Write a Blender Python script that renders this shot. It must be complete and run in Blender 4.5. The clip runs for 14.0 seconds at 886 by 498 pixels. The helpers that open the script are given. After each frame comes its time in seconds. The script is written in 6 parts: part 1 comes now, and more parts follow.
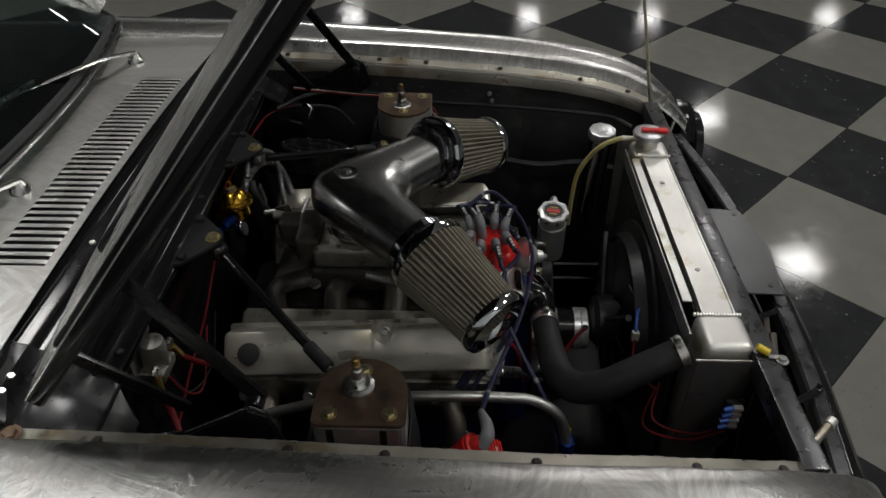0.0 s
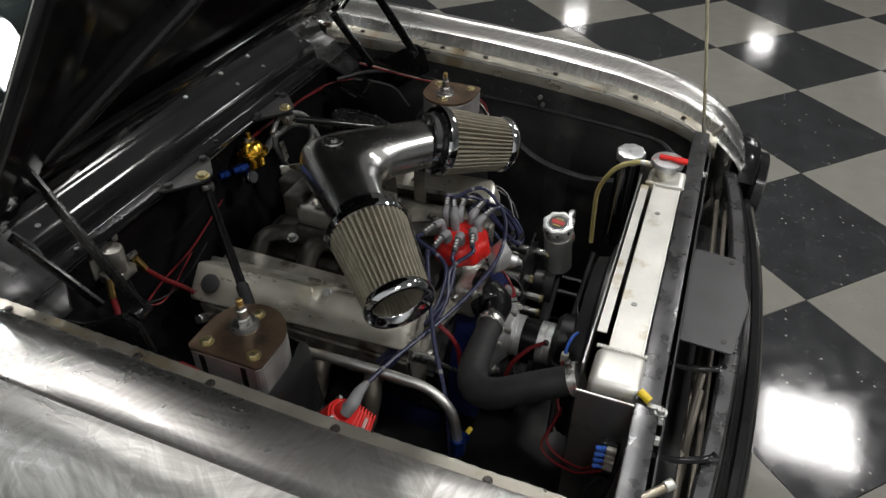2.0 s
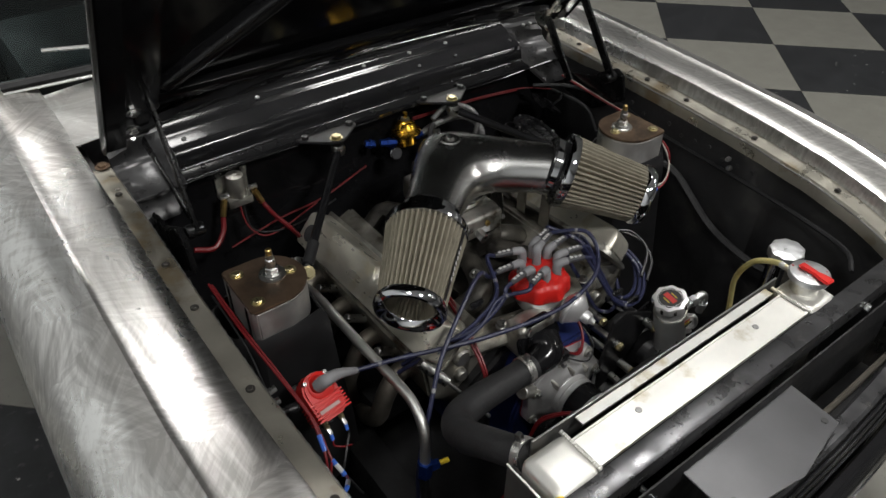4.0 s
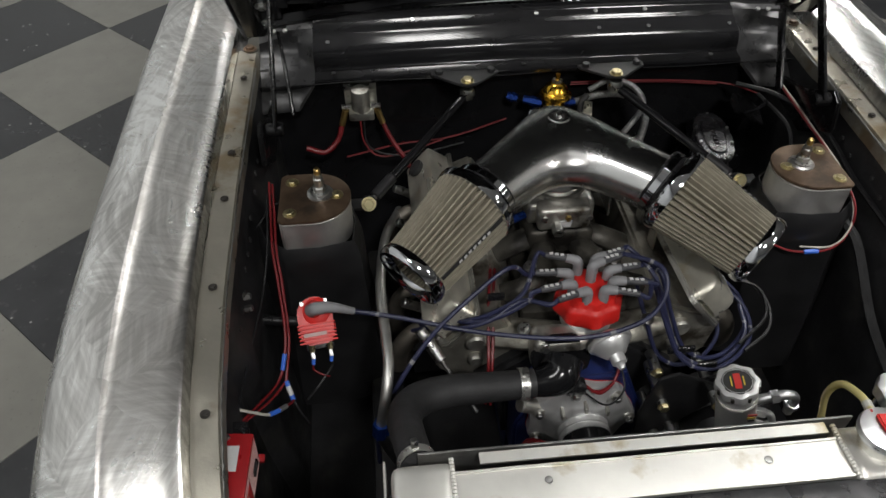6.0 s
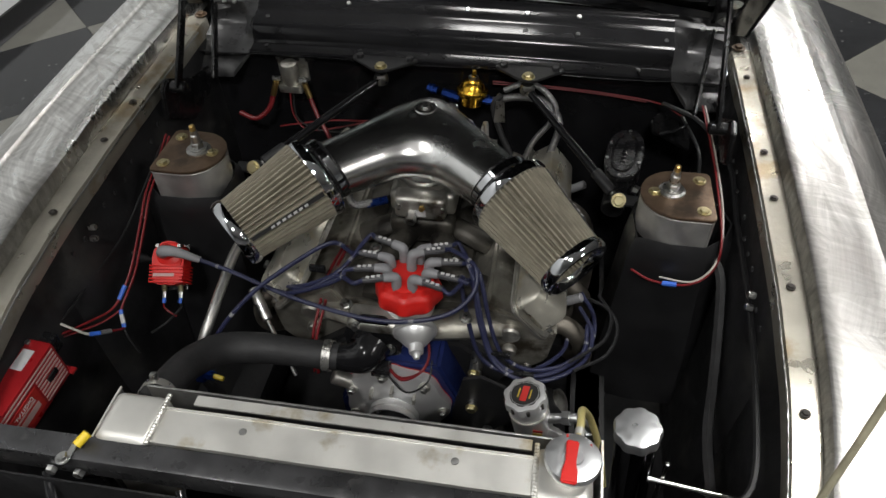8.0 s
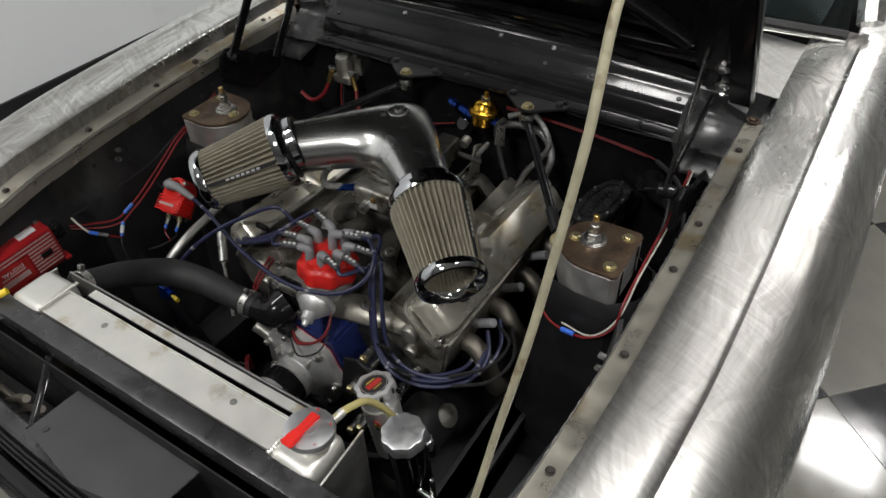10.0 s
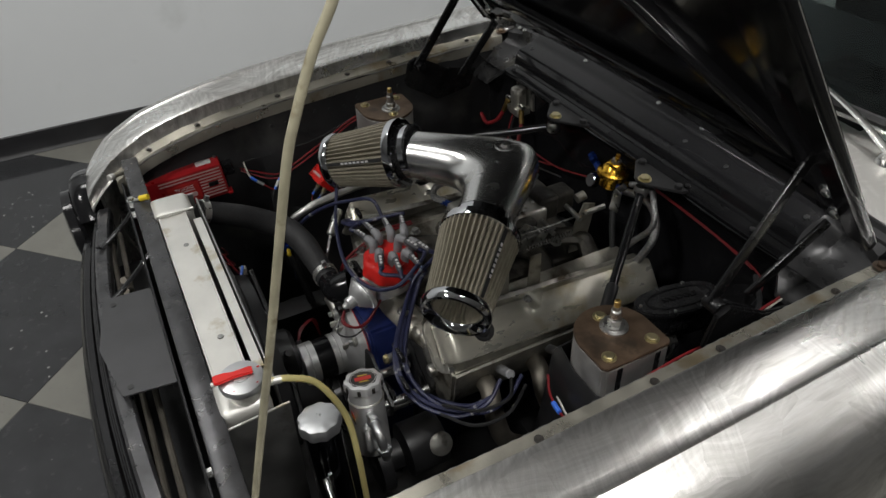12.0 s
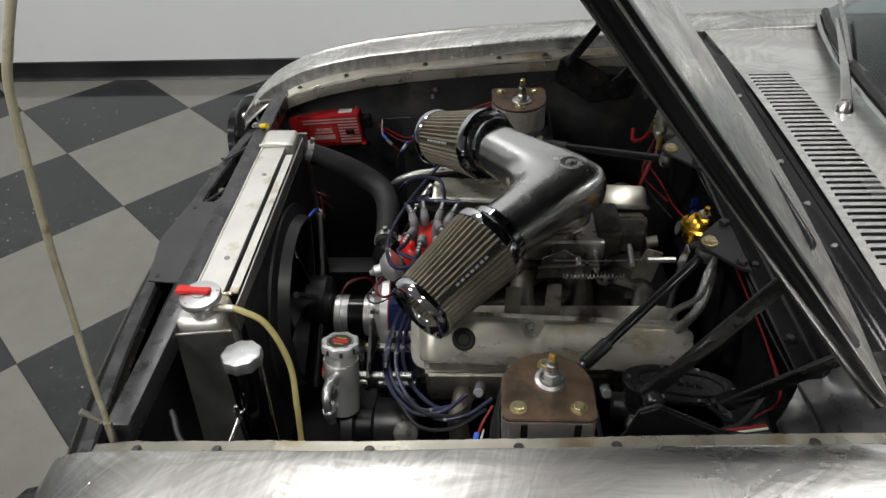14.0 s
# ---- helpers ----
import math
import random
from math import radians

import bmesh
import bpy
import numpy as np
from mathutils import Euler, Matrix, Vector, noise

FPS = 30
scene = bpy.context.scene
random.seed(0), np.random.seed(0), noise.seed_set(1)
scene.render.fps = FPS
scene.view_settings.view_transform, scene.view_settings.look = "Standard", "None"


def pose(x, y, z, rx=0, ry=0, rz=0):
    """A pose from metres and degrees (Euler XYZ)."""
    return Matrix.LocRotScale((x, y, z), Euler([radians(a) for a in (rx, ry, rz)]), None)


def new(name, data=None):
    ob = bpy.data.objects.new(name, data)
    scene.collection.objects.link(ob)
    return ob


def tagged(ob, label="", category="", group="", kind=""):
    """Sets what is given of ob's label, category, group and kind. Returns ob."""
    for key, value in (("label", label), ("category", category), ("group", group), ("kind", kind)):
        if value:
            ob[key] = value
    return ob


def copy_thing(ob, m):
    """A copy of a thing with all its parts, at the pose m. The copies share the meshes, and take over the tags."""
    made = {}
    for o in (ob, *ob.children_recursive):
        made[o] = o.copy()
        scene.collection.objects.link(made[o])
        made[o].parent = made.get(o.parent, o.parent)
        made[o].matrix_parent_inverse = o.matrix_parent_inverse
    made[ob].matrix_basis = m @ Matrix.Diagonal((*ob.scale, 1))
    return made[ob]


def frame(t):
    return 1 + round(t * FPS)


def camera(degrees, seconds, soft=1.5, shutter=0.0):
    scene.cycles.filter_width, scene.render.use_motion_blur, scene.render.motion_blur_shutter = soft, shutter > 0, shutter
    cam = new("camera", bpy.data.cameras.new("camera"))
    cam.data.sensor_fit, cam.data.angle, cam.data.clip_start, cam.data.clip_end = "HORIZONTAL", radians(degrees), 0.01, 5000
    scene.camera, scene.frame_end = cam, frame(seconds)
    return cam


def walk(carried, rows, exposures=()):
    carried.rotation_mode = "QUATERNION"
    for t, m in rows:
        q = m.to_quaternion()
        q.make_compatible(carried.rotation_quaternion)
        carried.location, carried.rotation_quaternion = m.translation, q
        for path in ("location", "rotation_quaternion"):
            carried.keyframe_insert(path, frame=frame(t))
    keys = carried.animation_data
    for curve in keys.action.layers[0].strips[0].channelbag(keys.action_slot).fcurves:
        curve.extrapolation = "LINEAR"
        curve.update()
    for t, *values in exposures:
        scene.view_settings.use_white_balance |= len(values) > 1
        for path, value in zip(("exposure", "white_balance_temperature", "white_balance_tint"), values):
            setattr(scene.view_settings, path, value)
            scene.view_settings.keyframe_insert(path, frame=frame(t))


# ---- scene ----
cam = camera(64.0, 14.0)
METRES, EYE, TILT, LEAN, TURN = 3.5, 1.6, -38.0, 0.0, -88.6
ROWS = [
    (0.0, 0.0, 0.0, 0.0, -0.0, 0.0, -0.0),
    (0.5, 0.0326, -0.0027, -0.0024, 1.92, -0.07, -1.49),
    (1.0, 0.067, -0.0056, -0.0037, 6.62, -0.43, -5.2),
    (1.5, 0.0978, -0.0023, -0.0004, 11.79, -0.95, -9.36),
    (2.0, 0.129, 0.0056, 0.0063, 15.54, -1.75, -12.3),
    (2.5, 0.1626, 0.0177, 0.0161, 22.31, -3.49, -16.99),
    (3.0, 0.1903, 0.0318, 0.028, 28.66, -5.6, -21.03),
    (3.5, 0.2124, 0.0505, 0.044, 35.8, -8.17, -25.06),
    (4.0, 0.2308, 0.0746, 0.0636, 44.79, -12.57, -29.28),
    (6.5, 0.2552, 0.2069, 0.1706, 87.38, -43.3, -37.59),
    (7.0, 0.2585, 0.2392, 0.1958, 91.4, -45.82, -37.42),
    (7.5, 0.2629, 0.2691, 0.219, 94.32, -47.54, -37.23),
    (8.0, 0.2672, 0.2978, 0.2422, 99.62, -50.27, -36.72),
    (8.5, 0.2659, 0.3298, 0.2674, 108.63, -54.98, -35.5),
    (9.0, 0.259, 0.3634, 0.2933, 114.53, -57.79, -34.31),
    (11.5, 0.1826, 0.4837, 0.3855, 148.63, -69.51, -20.36),
    (12.0, 0.1512, 0.4979, 0.3962, 155.85, -71.98, -15.85),
    (12.5, 0.1152, 0.5074, 0.4023, 161.9, -73.71, -11.52),
    (13.0, 0.0751, 0.513, 0.4056, 169.51, -74.74, -5.77),
    (13.5, 0.0414, 0.5164, 0.4062, 175.7, -75.41, -0.93),
    (14.0, 0.005, 0.5209, 0.4074, 179.5, -76.21, 2.13),
]
walk(cam, [(t, pose(-1.152, -0.028, EYE, TILT, LEAN, TURN) @ pose(METRES * x, METRES * y, METRES * z, 90 + pitch, roll, yaw)) for t, x, y, z, yaw, pitch, roll in ROWS],
     exposures=[(0.0, -0.92), (0.7, -0.55), (1.5, -0.1), (3.0, 0.05), (6.5, -0.02), (9.0, 0.06), (11.5, -0.20), (12.3, -0.32), (13.0, -0.18), (14.0, 0.10)])

# ---- light ----
world = bpy.data.worlds.new("room_air")
scene.world = world
world.use_nodes = True
world.node_tree.nodes["Background"].inputs[0].default_value = (0.5, 0.52, 0.55, 1)
world.node_tree.nodes["Background"].inputs[1].default_value = 0.02
CEIL = 4.2
# x, y, size, watts; first row read off floor reflections
LAMPS = [(14.7, 2.4, 0.45, 20), (14.7, -1.57, 0.45, 20), (14.7, -4.28, 0.45, 20), (14.9, -8.3, 0.45, 18), (17.9, 2.3, 0.45, 18), (9.95, -4.3, 0.45, 20), (6.0, -4.4, 0.5, 28), (4.35, -2.3, 0.85, 75),
         # tuned by fender highlights, most added as unseen fill for fenders and bay
         (3.7, 5.3, 0.62, 58), (1.75, 4.1, 0.62, 46), (-0.15, 1.8, 0.62, 38), (-0.9, 7.0, 0.62, 45), (2.6, 9.0, 0.62, 65), (1.5, 0.15, 0.7, 84), (-1.6, -1.2, 0.62, 28), (0.3, -2.9, 0.62, 92)]


# ---- materials ----
def shader(name):
    m = bpy.data.materials.new(name)
    m.use_nodes = True
    n, l = m.node_tree.nodes, m.node_tree.links
    return m, n, l, n["Principled BSDF"]


def link_noise(n, l, scale, detail=4.0, stretch=(1, 1, 1), rough=0.55, dist=0.0):
    co, mp, tx = n.new("ShaderNodeTexCoord"), n.new("ShaderNodeMapping"), n.new("ShaderNodeTexNoise")
    mp.inputs["Scale"].default_value = stretch
    tx.inputs["Scale"].default_value, tx.inputs["Detail"].default_value = scale, detail
    tx.inputs["Roughness"].default_value, tx.inputs["Distortion"].default_value = rough, dist
    l.new(co.outputs["Object"], mp.inputs[0])
    l.new(mp.outputs[0], tx.inputs["Vector"])
    return tx


def ramp(n, l, src, stops):
    r = n.new("ShaderNodeValToRGB")
    while len(r.color_ramp.elements) < len(stops):
        r.color_ramp.elements.new(0.5)
    for e, (p, c) in zip(r.color_ramp.elements, stops):
        e.position, e.color = p, (*c, 1) if not isinstance(c, float) else (c, c, c, 1)
    l.new(src, r.inputs[0])
    return r


def surface(name, colour, rough, metal=0.0, vary=0.15, scale=14.0, rvary=0.1, bump=0.0, bscale=120.0, stretch=(1, 1, 1), stain=None, stain_scale=5.0, stain_at=0.6, coat=0.0, spec=0.5, chips=None):
    """A painted, cast or drawn surface: base colour with broad variation, fine grain in the gloss, fine relief and stains."""
    m, n, l, p = shader(name)
    a = link_noise(n, l, scale, 5.0, stretch)
    lo, hi = [max(0, c * (1 - vary)) for c in colour], [min(1, c * (1 + vary)) for c in colour]
    col = ramp(n, l, a.outputs["Fac"], [(0.3, tuple(lo)), (0.7, tuple(hi))]).outputs[0]
    if stain:
        s = link_noise(n, l, stain_scale, 6.0)
        f = ramp(n, l, s.outputs["Fac"], [(stain_at, 0.0), (stain_at + 0.12, 1.0)])
        mix = n.new("ShaderNodeMix")
        mix.data_type = "RGBA"
        l.new(f.outputs[0], mix.inputs["Factor"])
        l.new(col, mix.inputs["A"])
        mix.inputs["B"].default_value = (*stain, 1)
        col = mix.outputs["Result"]
    if chips:
        # sparse pale flecks
        size, at, tone = chips
        vo, co = n.new("ShaderNodeTexVoronoi"), n.new("ShaderNodeTexCoord")
        vo.inputs["Scale"].default_value = size
        l.new(co.outputs["Object"], vo.inputs["Vector"])
        near = ramp(n, l, vo.outputs["Distance"], [(at, 1.0), (at + 0.03, 0.0)])
        sep = n.new("ShaderNodeSeparateColor")
        l.new(vo.outputs["Color"], sep.inputs[0])
        some = ramp(n, l, sep.outputs[0], [(0.85, 0.0), (0.87, 1.0)])
        both, mix = n.new("ShaderNodeMath"), n.new("ShaderNodeMix")
        both.operation, mix.data_type = "MULTIPLY", "RGBA"
        l.new(near.outputs[0], both.inputs[0])
        l.new(some.outputs[0], both.inputs[1])
        l.new(both.outputs[0], mix.inputs["Factor"])
        l.new(col, mix.inputs["A"])
        mix.inputs["B"].default_value = (*tone, 1)
        col = mix.outputs["Result"]
    l.new(col, p.inputs["Base Color"])
    g = link_noise(n, l, scale * 2.3, 6.0, stretch)
    rr = ramp(n, l, g.outputs["Fac"], [(0.3, max(0.02, rough - rvary)), (0.7, min(1.0, rough + rvary))])
    l.new(rr.outputs[0], p.inputs["Roughness"])
    p.inputs["Metallic"].default_value = metal
    p.inputs["Specular IOR Level"].default_value = spec
    if coat:
        p.inputs["Coat Weight"].default_value, p.inputs["Coat Roughness"].default_value = coat, 0.08
    if bump:
        b, t = n.new("ShaderNodeBump"), link_noise(n, l, bscale, 4.0, stretch)
        b.inputs["Strength"].default_value, b.inputs["Distance"].default_value = bump, 0.002
        l.new(t.outputs["Fac"], b.inputs["Height"])
        l.new(b.outputs[0], p.inputs["Normal"])
    return m


def ground_steel(name, tone, lo=0.2, hi=0.46, dark=0.3, relief=0.14):
    """Bare steel sanded by hand: patches of strokes, each patch with a direction of its own, cloudy tone, dull spots."""
    m, n, l, p = shader(name)
    co = n.new("ShaderNodeTexCoord")
    warp = link_noise(n, l, 5.0, 2.0)
    bend = n.new("ShaderNodeVectorMath")
    bend.operation = "MULTIPLY_ADD"
    l.new(warp.outputs["Color"], bend.inputs[0])
    bend.inputs[1].default_value = (0.05, 0.05, 0.05)
    l.new(co.outputs["Object"], bend.inputs[2])
    strokes = []
    for cells, fine in ((9.0, (6, 70, 20)), (6.0, (10, 120, 30))):
        vo, turn, mp, tx = n.new("ShaderNodeTexVoronoi"), n.new("ShaderNodeVectorRotate"), n.new("ShaderNodeMapping"), n.new("ShaderNodeTexNoise")
        vo.inputs["Scale"].default_value = cells
        l.new(bend.outputs[0], vo.inputs["Vector"])
        sep, ang = n.new("ShaderNodeSeparateColor"), n.new("ShaderNodeMath")
        l.new(vo.outputs["Color"], sep.inputs[0])
        ang.operation = "MULTIPLY"
        ang.inputs[1].default_value = 2.4
        l.new(sep.outputs[0], ang.inputs[0])
        turn.rotation_type = "Z_AXIS"
        l.new(bend.outputs[0], turn.inputs["Vector"])
        l.new(ang.outputs[0], turn.inputs["Angle"])
        mp.inputs["Scale"].default_value = fine
        l.new(turn.outputs[0], mp.inputs[0])
        tx.inputs["Scale"].default_value, tx.inputs["Detail"].default_value, tx.inputs["Roughness"].default_value = 1.0, 5.0, 0.6
        l.new(mp.outputs[0], tx.inputs["Vector"])
        strokes.append(tx)
    mix = n.new("ShaderNodeMix")
    mix.inputs["Factor"].default_value = 0.4
    l.new(strokes[0].outputs["Fac"], mix.inputs["A"])
    l.new(strokes[1].outputs["Fac"], mix.inputs["B"])
    cloud = link_noise(n, l, 5.0, 3.0, (1.0, 0.4, 1.0), 0.5, 0.8)
    def blend(share):
        add = n.new("ShaderNodeMath")
        add.operation = "MULTIPLY_ADD"
        l.new(cloud.outputs["Fac"], add.inputs[0])
        add.inputs[1].default_value = share
        l.new(mix.outputs["Result"], add.inputs[2])
        return add.outputs[0]
    tone_at, gloss_at = blend(0.7), blend(1.6)
    c = ramp(n, l, tone_at, [(0.68, tuple(tone * dark * k for k in (1.0, 0.98, 0.94))), (0.85, tuple(tone * (0.62 + 0.5 * dark) * 0.85 * k for k in (1.0, 0.985, 0.955))), (0.98, tuple(min(1, tone * k) for k in (1.0, 1.0, 0.98)))])
    l.new(c.outputs[0], p.inputs["Base Color"])
    half = n.new("ShaderNodeMath")
    half.operation = "MULTIPLY"
    half.inputs[1].default_value = 0.5
    l.new(gloss_at, half.inputs[0])
    r = ramp(n, l, half.outputs[0], [(0.48, hi), (0.82, lo)])
    l.new(r.outputs[0], p.inputs["Roughness"])
    p.inputs["Metallic"].default_value = 1.0
    b = n.new("ShaderNodeBump")
    b.inputs["Strength"].default_value, b.inputs["Distance"].default_value = relief, 0.002
    l.new(mix.outputs["Result"], b.inputs["Height"])
    l.new(b.outputs[0], p.inputs["Normal"])
    return m


M_FENDER = ground_steel("bare_sanded_steel", 1.0, 0.2, 0.42, 0.46, 0.36)
M_LIP = surface("welded_raw_steel", (0.43, 0.41, 0.35), 0.36, 0.8, 0.16, 9, 0.14, 0.2, 90, stain=(0.31, 0.255, 0.17), stain_scale=11, stain_at=0.56)
M_COWLTOP = ground_steel("bare_cowl_steel", 0.95, 0.34, 0.46, 0.7, 0.05)
M_GLOSS = surface("black_gloss_paint", (0.010, 0.010, 0.011), 0.14, 0, 0.3, 8, 0.05, 0.05, 30, spec=0.32)
M_HOODIN = surface("black_inside_paint", (0.006, 0.006, 0.0065), 0.14, 0, 0.3, 8, 0.06, 0.04, 30, spec=0.2)
M_POCKET = surface("dusty_black_paint", (0.026, 0.026, 0.027), 0.32, 0.1, 0.35, 14, 0.1, 0.1, 60, stain=(0.075, 0.073, 0.07), stain_scale=11, stain_at=0.6)
M_HINGE = surface("dull_black_hinge_paint", (0.007, 0.007, 0.0075), 0.24, 0, 0.3, 12, 0.1, 0.15, 70, spec=0.3)
M_SATIN = surface("black_satin_paint", (0.014, 0.014, 0.015), 0.42, 0, 0.35, 10, 0.1, 0.12, 60)
M_UNDER = surface("black_undercoat", (0.011, 0.011, 0.012), 0.55, 0, 0.4, 12, 0.12, 0.3, 110, stain=(0.030, 0.029, 0.027), stain_scale=9, stain_at=0.56)
M_SUPPORT = surface("dark_grey_primer_steel", (0.075, 0.075, 0.078), 0.32, 0.7, 0.35, 16, 0.12, 0.2, 80, stain=(0.16, 0.155, 0.15), stain_scale=15, stain_at=0.62)
M_PLATE = surface("grey_sheet_steel", (0.08, 0.08, 0.083), 0.38, 0.7, 0.12, 9, 0.06, 0.03, 200)
M_SIDE = surface("oiled_sheet_steel", (0.33, 0.33, 0.32), 0.40, 0.85, 0.2, 11, 0.1, 0.06, 60, stain=(0.12, 0.11, 0.10), stain_scale=9, stain_at=0.58)
M_POLISH = surface("polished_aluminium", (0.70, 0.70, 0.69), 0.25, 1.0, 0.05, 7, 0.035, 0.02, 20)
M_CHROME = surface("chrome_plate", (0.58, 0.59, 0.61), 0.06, 1.0, 0.04, 12, 0.03)
M_DARKCHROME = surface("smoked_chrome_rim", (0.2, 0.2, 0.22), 0.1, 1.0, 0.1, 12, 0.04)
M_CAST = surface("cast_aluminium", (0.52, 0.51, 0.47), 0.42, 0.9, 0.3, 22, 0.14, 0.5, 160, stain=(0.09, 0.075, 0.055), stain_scale=17, stain_at=0.55)
M_DIRTYCAST = surface("oily_cast_aluminium", (0.36, 0.345, 0.30), 0.44, 0.75, 0.35, 20, 0.12, 0.4, 200, stain=(0.09, 0.075, 0.055), stain_scale=14, stain_at=0.55)
# oily casting with the shade under the intake elbow put into its colour
M_OILYSHADE = surface("shade_dark_oily_casting", (0.075, 0.07, 0.06), 0.48, 0.5, 0.4, 20, 0.12, 0.4, 200, stain=(0.02, 0.018, 0.016), stain_scale=14, stain_at=0.48)
M_COVER = surface("sheet_aluminium_cover", (0.70, 0.675, 0.585), 0.34, 0.7, 0.25, 16, 0.12, 0.1, 60, stretch=(1, 0.35, 1), stain=(0.50, 0.43, 0.27), stain_scale=9, stain_at=0.56)
M_RADALU = surface("raw_radiator_aluminium", (0.74, 0.73, 0.69), 0.44, 0.75, 0.08, 12, 0.08, 0.05, 60, stain=(0.46, 0.39, 0.25), stain_scale=13, stain_at=0.56)
M_MACHINED = surface("machined_aluminium", (0.76, 0.76, 0.76), 0.38, 0.72, 0.08, 20, 0.08, 0.05, 150)
M_PLEAT = surface("oiled_cotton_gauze", (0.265, 0.24, 0.183), 0.75, 0.0, 0.18, 40, 0.1, 0.5, 700)
M_RUBBER = surface("black_rubber_hose", (0.022, 0.022, 0.023), 0.62, 0, 0.25, 30, 0.08, 0.3, 260)
M_PLASTIC = surface("black_plastic", (0.012, 0.012, 0.013), 0.26, 0, 0.2, 20, 0.08, 0.08, 200)
M_RED = surface("red_moulded_plastic", (0.62, 0.018, 0.014), 0.38, 0, 0.1, 20, 0.06, 0.08, 150)
M_REDBOX = surface("red_powder_coat", (0.36, 0.014, 0.018), 0.33, 0.1, 0.12, 20, 0.08, 0.2, 400)
M_BOOT = surface("grey_silicone_boot", (0.24, 0.24, 0.25), 0.5, 0, 0.12, 30, 0.08, 0.1, 200)
M_LEAD = surface("dark_blue_lead", (0.020, 0.023, 0.06), 0.42, 0, 0.2, 30, 0.08)
M_TUBE = surface("dull_aluminium_tube", (0.52, 0.52, 0.50), 0.40, 0.9, 0.12, 30, 0.08)
M_CAPALU = surface("satin_plated_cap", (0.66, 0.67, 0.68), 0.34, 0.92, 0.06, 30, 0.08, 0.05, 120)
M_SLEEVE = surface("dark_printed_sleeve", (0.06, 0.06, 0.065), 0.45, 0, 0.2, 60, 0.1)
M_MARK = surface("pale_print", (0.6, 0.6, 0.6), 0.5, 0, 0.08, 30)
M_PRINTBLACK = surface("black_print", (0.02, 0.02, 0.02), 0.5, 0, 0.08, 30)
M_PRINTRED = surface("red_print", (0.45, 0.025, 0.02), 0.5, 0, 0.08, 30)
M_PRINTPINK = surface("worn_pale_print", (0.5, 0.34, 0.32), 0.5, 0, 0.08, 30)
M_PRINTYELLOW = surface("yellow_print", (0.6, 0.45, 0.05), 0.5, 0, 0.08, 30)
M_CLIP = surface("bright_clip_steel", (0.72, 0.71, 0.68), 0.3, 0.85, 0.1, 20, 0.08)
M_BROWN = surface("heat_browned_steel", (0.16, 0.11, 0.075), 0.38, 0.75, 0.35, 22, 0.1, 0.12, 70, stain=(0.08, 0.06, 0.045), stain_scale=16, stain_at=0.56)
M_TOWERBOX = surface("oiled_bare_steel", (0.66, 0.65, 0.63), 0.52, 0.9, 0.2, 14, 0.1, 0.1, 50, stain=(0.34, 0.25, 0.21), stain_scale=12, stain_at=0.64)
M_ZINC = surface("yellow_zinc_bolt", (0.5, 0.44, 0.26), 0.35, 0.95, 0.15, 40, 0.1)
M_STEEL = surface("plated_steel", (0.46, 0.46, 0.45), 0.32, 1.0, 0.15, 40, 0.1)
M_DARKBOLT = surface("dark_oxide_bolt", (0.07, 0.065, 0.06), 0.42, 0.7, 0.3, 50, 0.1)
M_GOLD = surface("gold_anodised", (0.75, 0.43, 0.05), 0.25, 1.0, 0.1, 20, 0.08)
M_BLUE = surface("blue_anodised", (0.015, 0.05, 0.26), 0.3, 0.8, 0.1, 20, 0.08)
M_ENGBLUE = surface("blue_engine_enamel", (0.010, 0.018, 0.085), 0.38, 0, 0.3, 20, 0.08, 0.15, 100)
M_BRASS = surface("brass_fitting", (0.6, 0.42, 0.16), 0.35, 1.0, 0.2, 30, 0.1)
M_WIRERED = surface("red_wire", (0.16, 0.009, 0.012), 0.42, 0, 0.1, 30)
M_WIREBLACK = surface("black_wire", (0.012, 0.012, 0.013), 0.45, 0, 0.1, 30)
M_WIREWHITE = surface("white_wire", (0.45, 0.43, 0.38), 0.45, 0, 0.1, 30)
M_CRIMPBLUE = surface("blue_crimp", (0.04, 0.14, 0.6), 0.38, 0, 0.1, 30)
M_CRIMPYELLOW = surface("yellow_crimp", (0.75, 0.55, 0.03), 0.4, 0, 0.1, 30)
M_BRAID = surface("braided_steel_hose", (0.33, 0.33, 0.33), 0.42, 0.9, 0.4, 260, 0.12, 0.6, 900)
M_HEADER = surface("heat_greyed_pipe", (0.22, 0.2, 0.17), 0.5, 0.85, 0.3, 16, 0.1, 0.2, 90)
M_BACKING = surface("white_paint", (0.72, 0.73, 0.74), 0.7, 0, 0.03, 2.0, 0.05, 0.05, 60)
M_WALL = surface("pale_wall_paint", (0.70, 0.72, 0.73), 0.72, 0, 0.03, 1.2, 0.06, 0.06, 45, stain=(0.62, 0.64, 0.64), stain_scale=2.2, stain_at=0.62)
M_FARWALL = surface("grey_wall_paint", (0.5, 0.51, 0.52), 0.7, 0, 0.06, 1.0, 0.06)
M_CEIL = surface("pale_ceiling_paint", (0.72, 0.72, 0.72), 0.8, 0, 0.1, 1.5, 0.06)
M_BASEB = surface("black_vinyl_base", (0.012, 0.012, 0.013), 0.42, 0, 0.3, 6, 0.1, 0.05, 40)
M_TILEDARK = surface("charcoal_vinyl_tile", (0.025, 0.026, 0.028), 0.09, 0, 0.25, 7, 0.045, 0.05, 60, stain=(0.05, 0.05, 0.052), stain_scale=30, stain_at=0.6, chips=(34, 0.12, (0.24, 0.24, 0.23)))
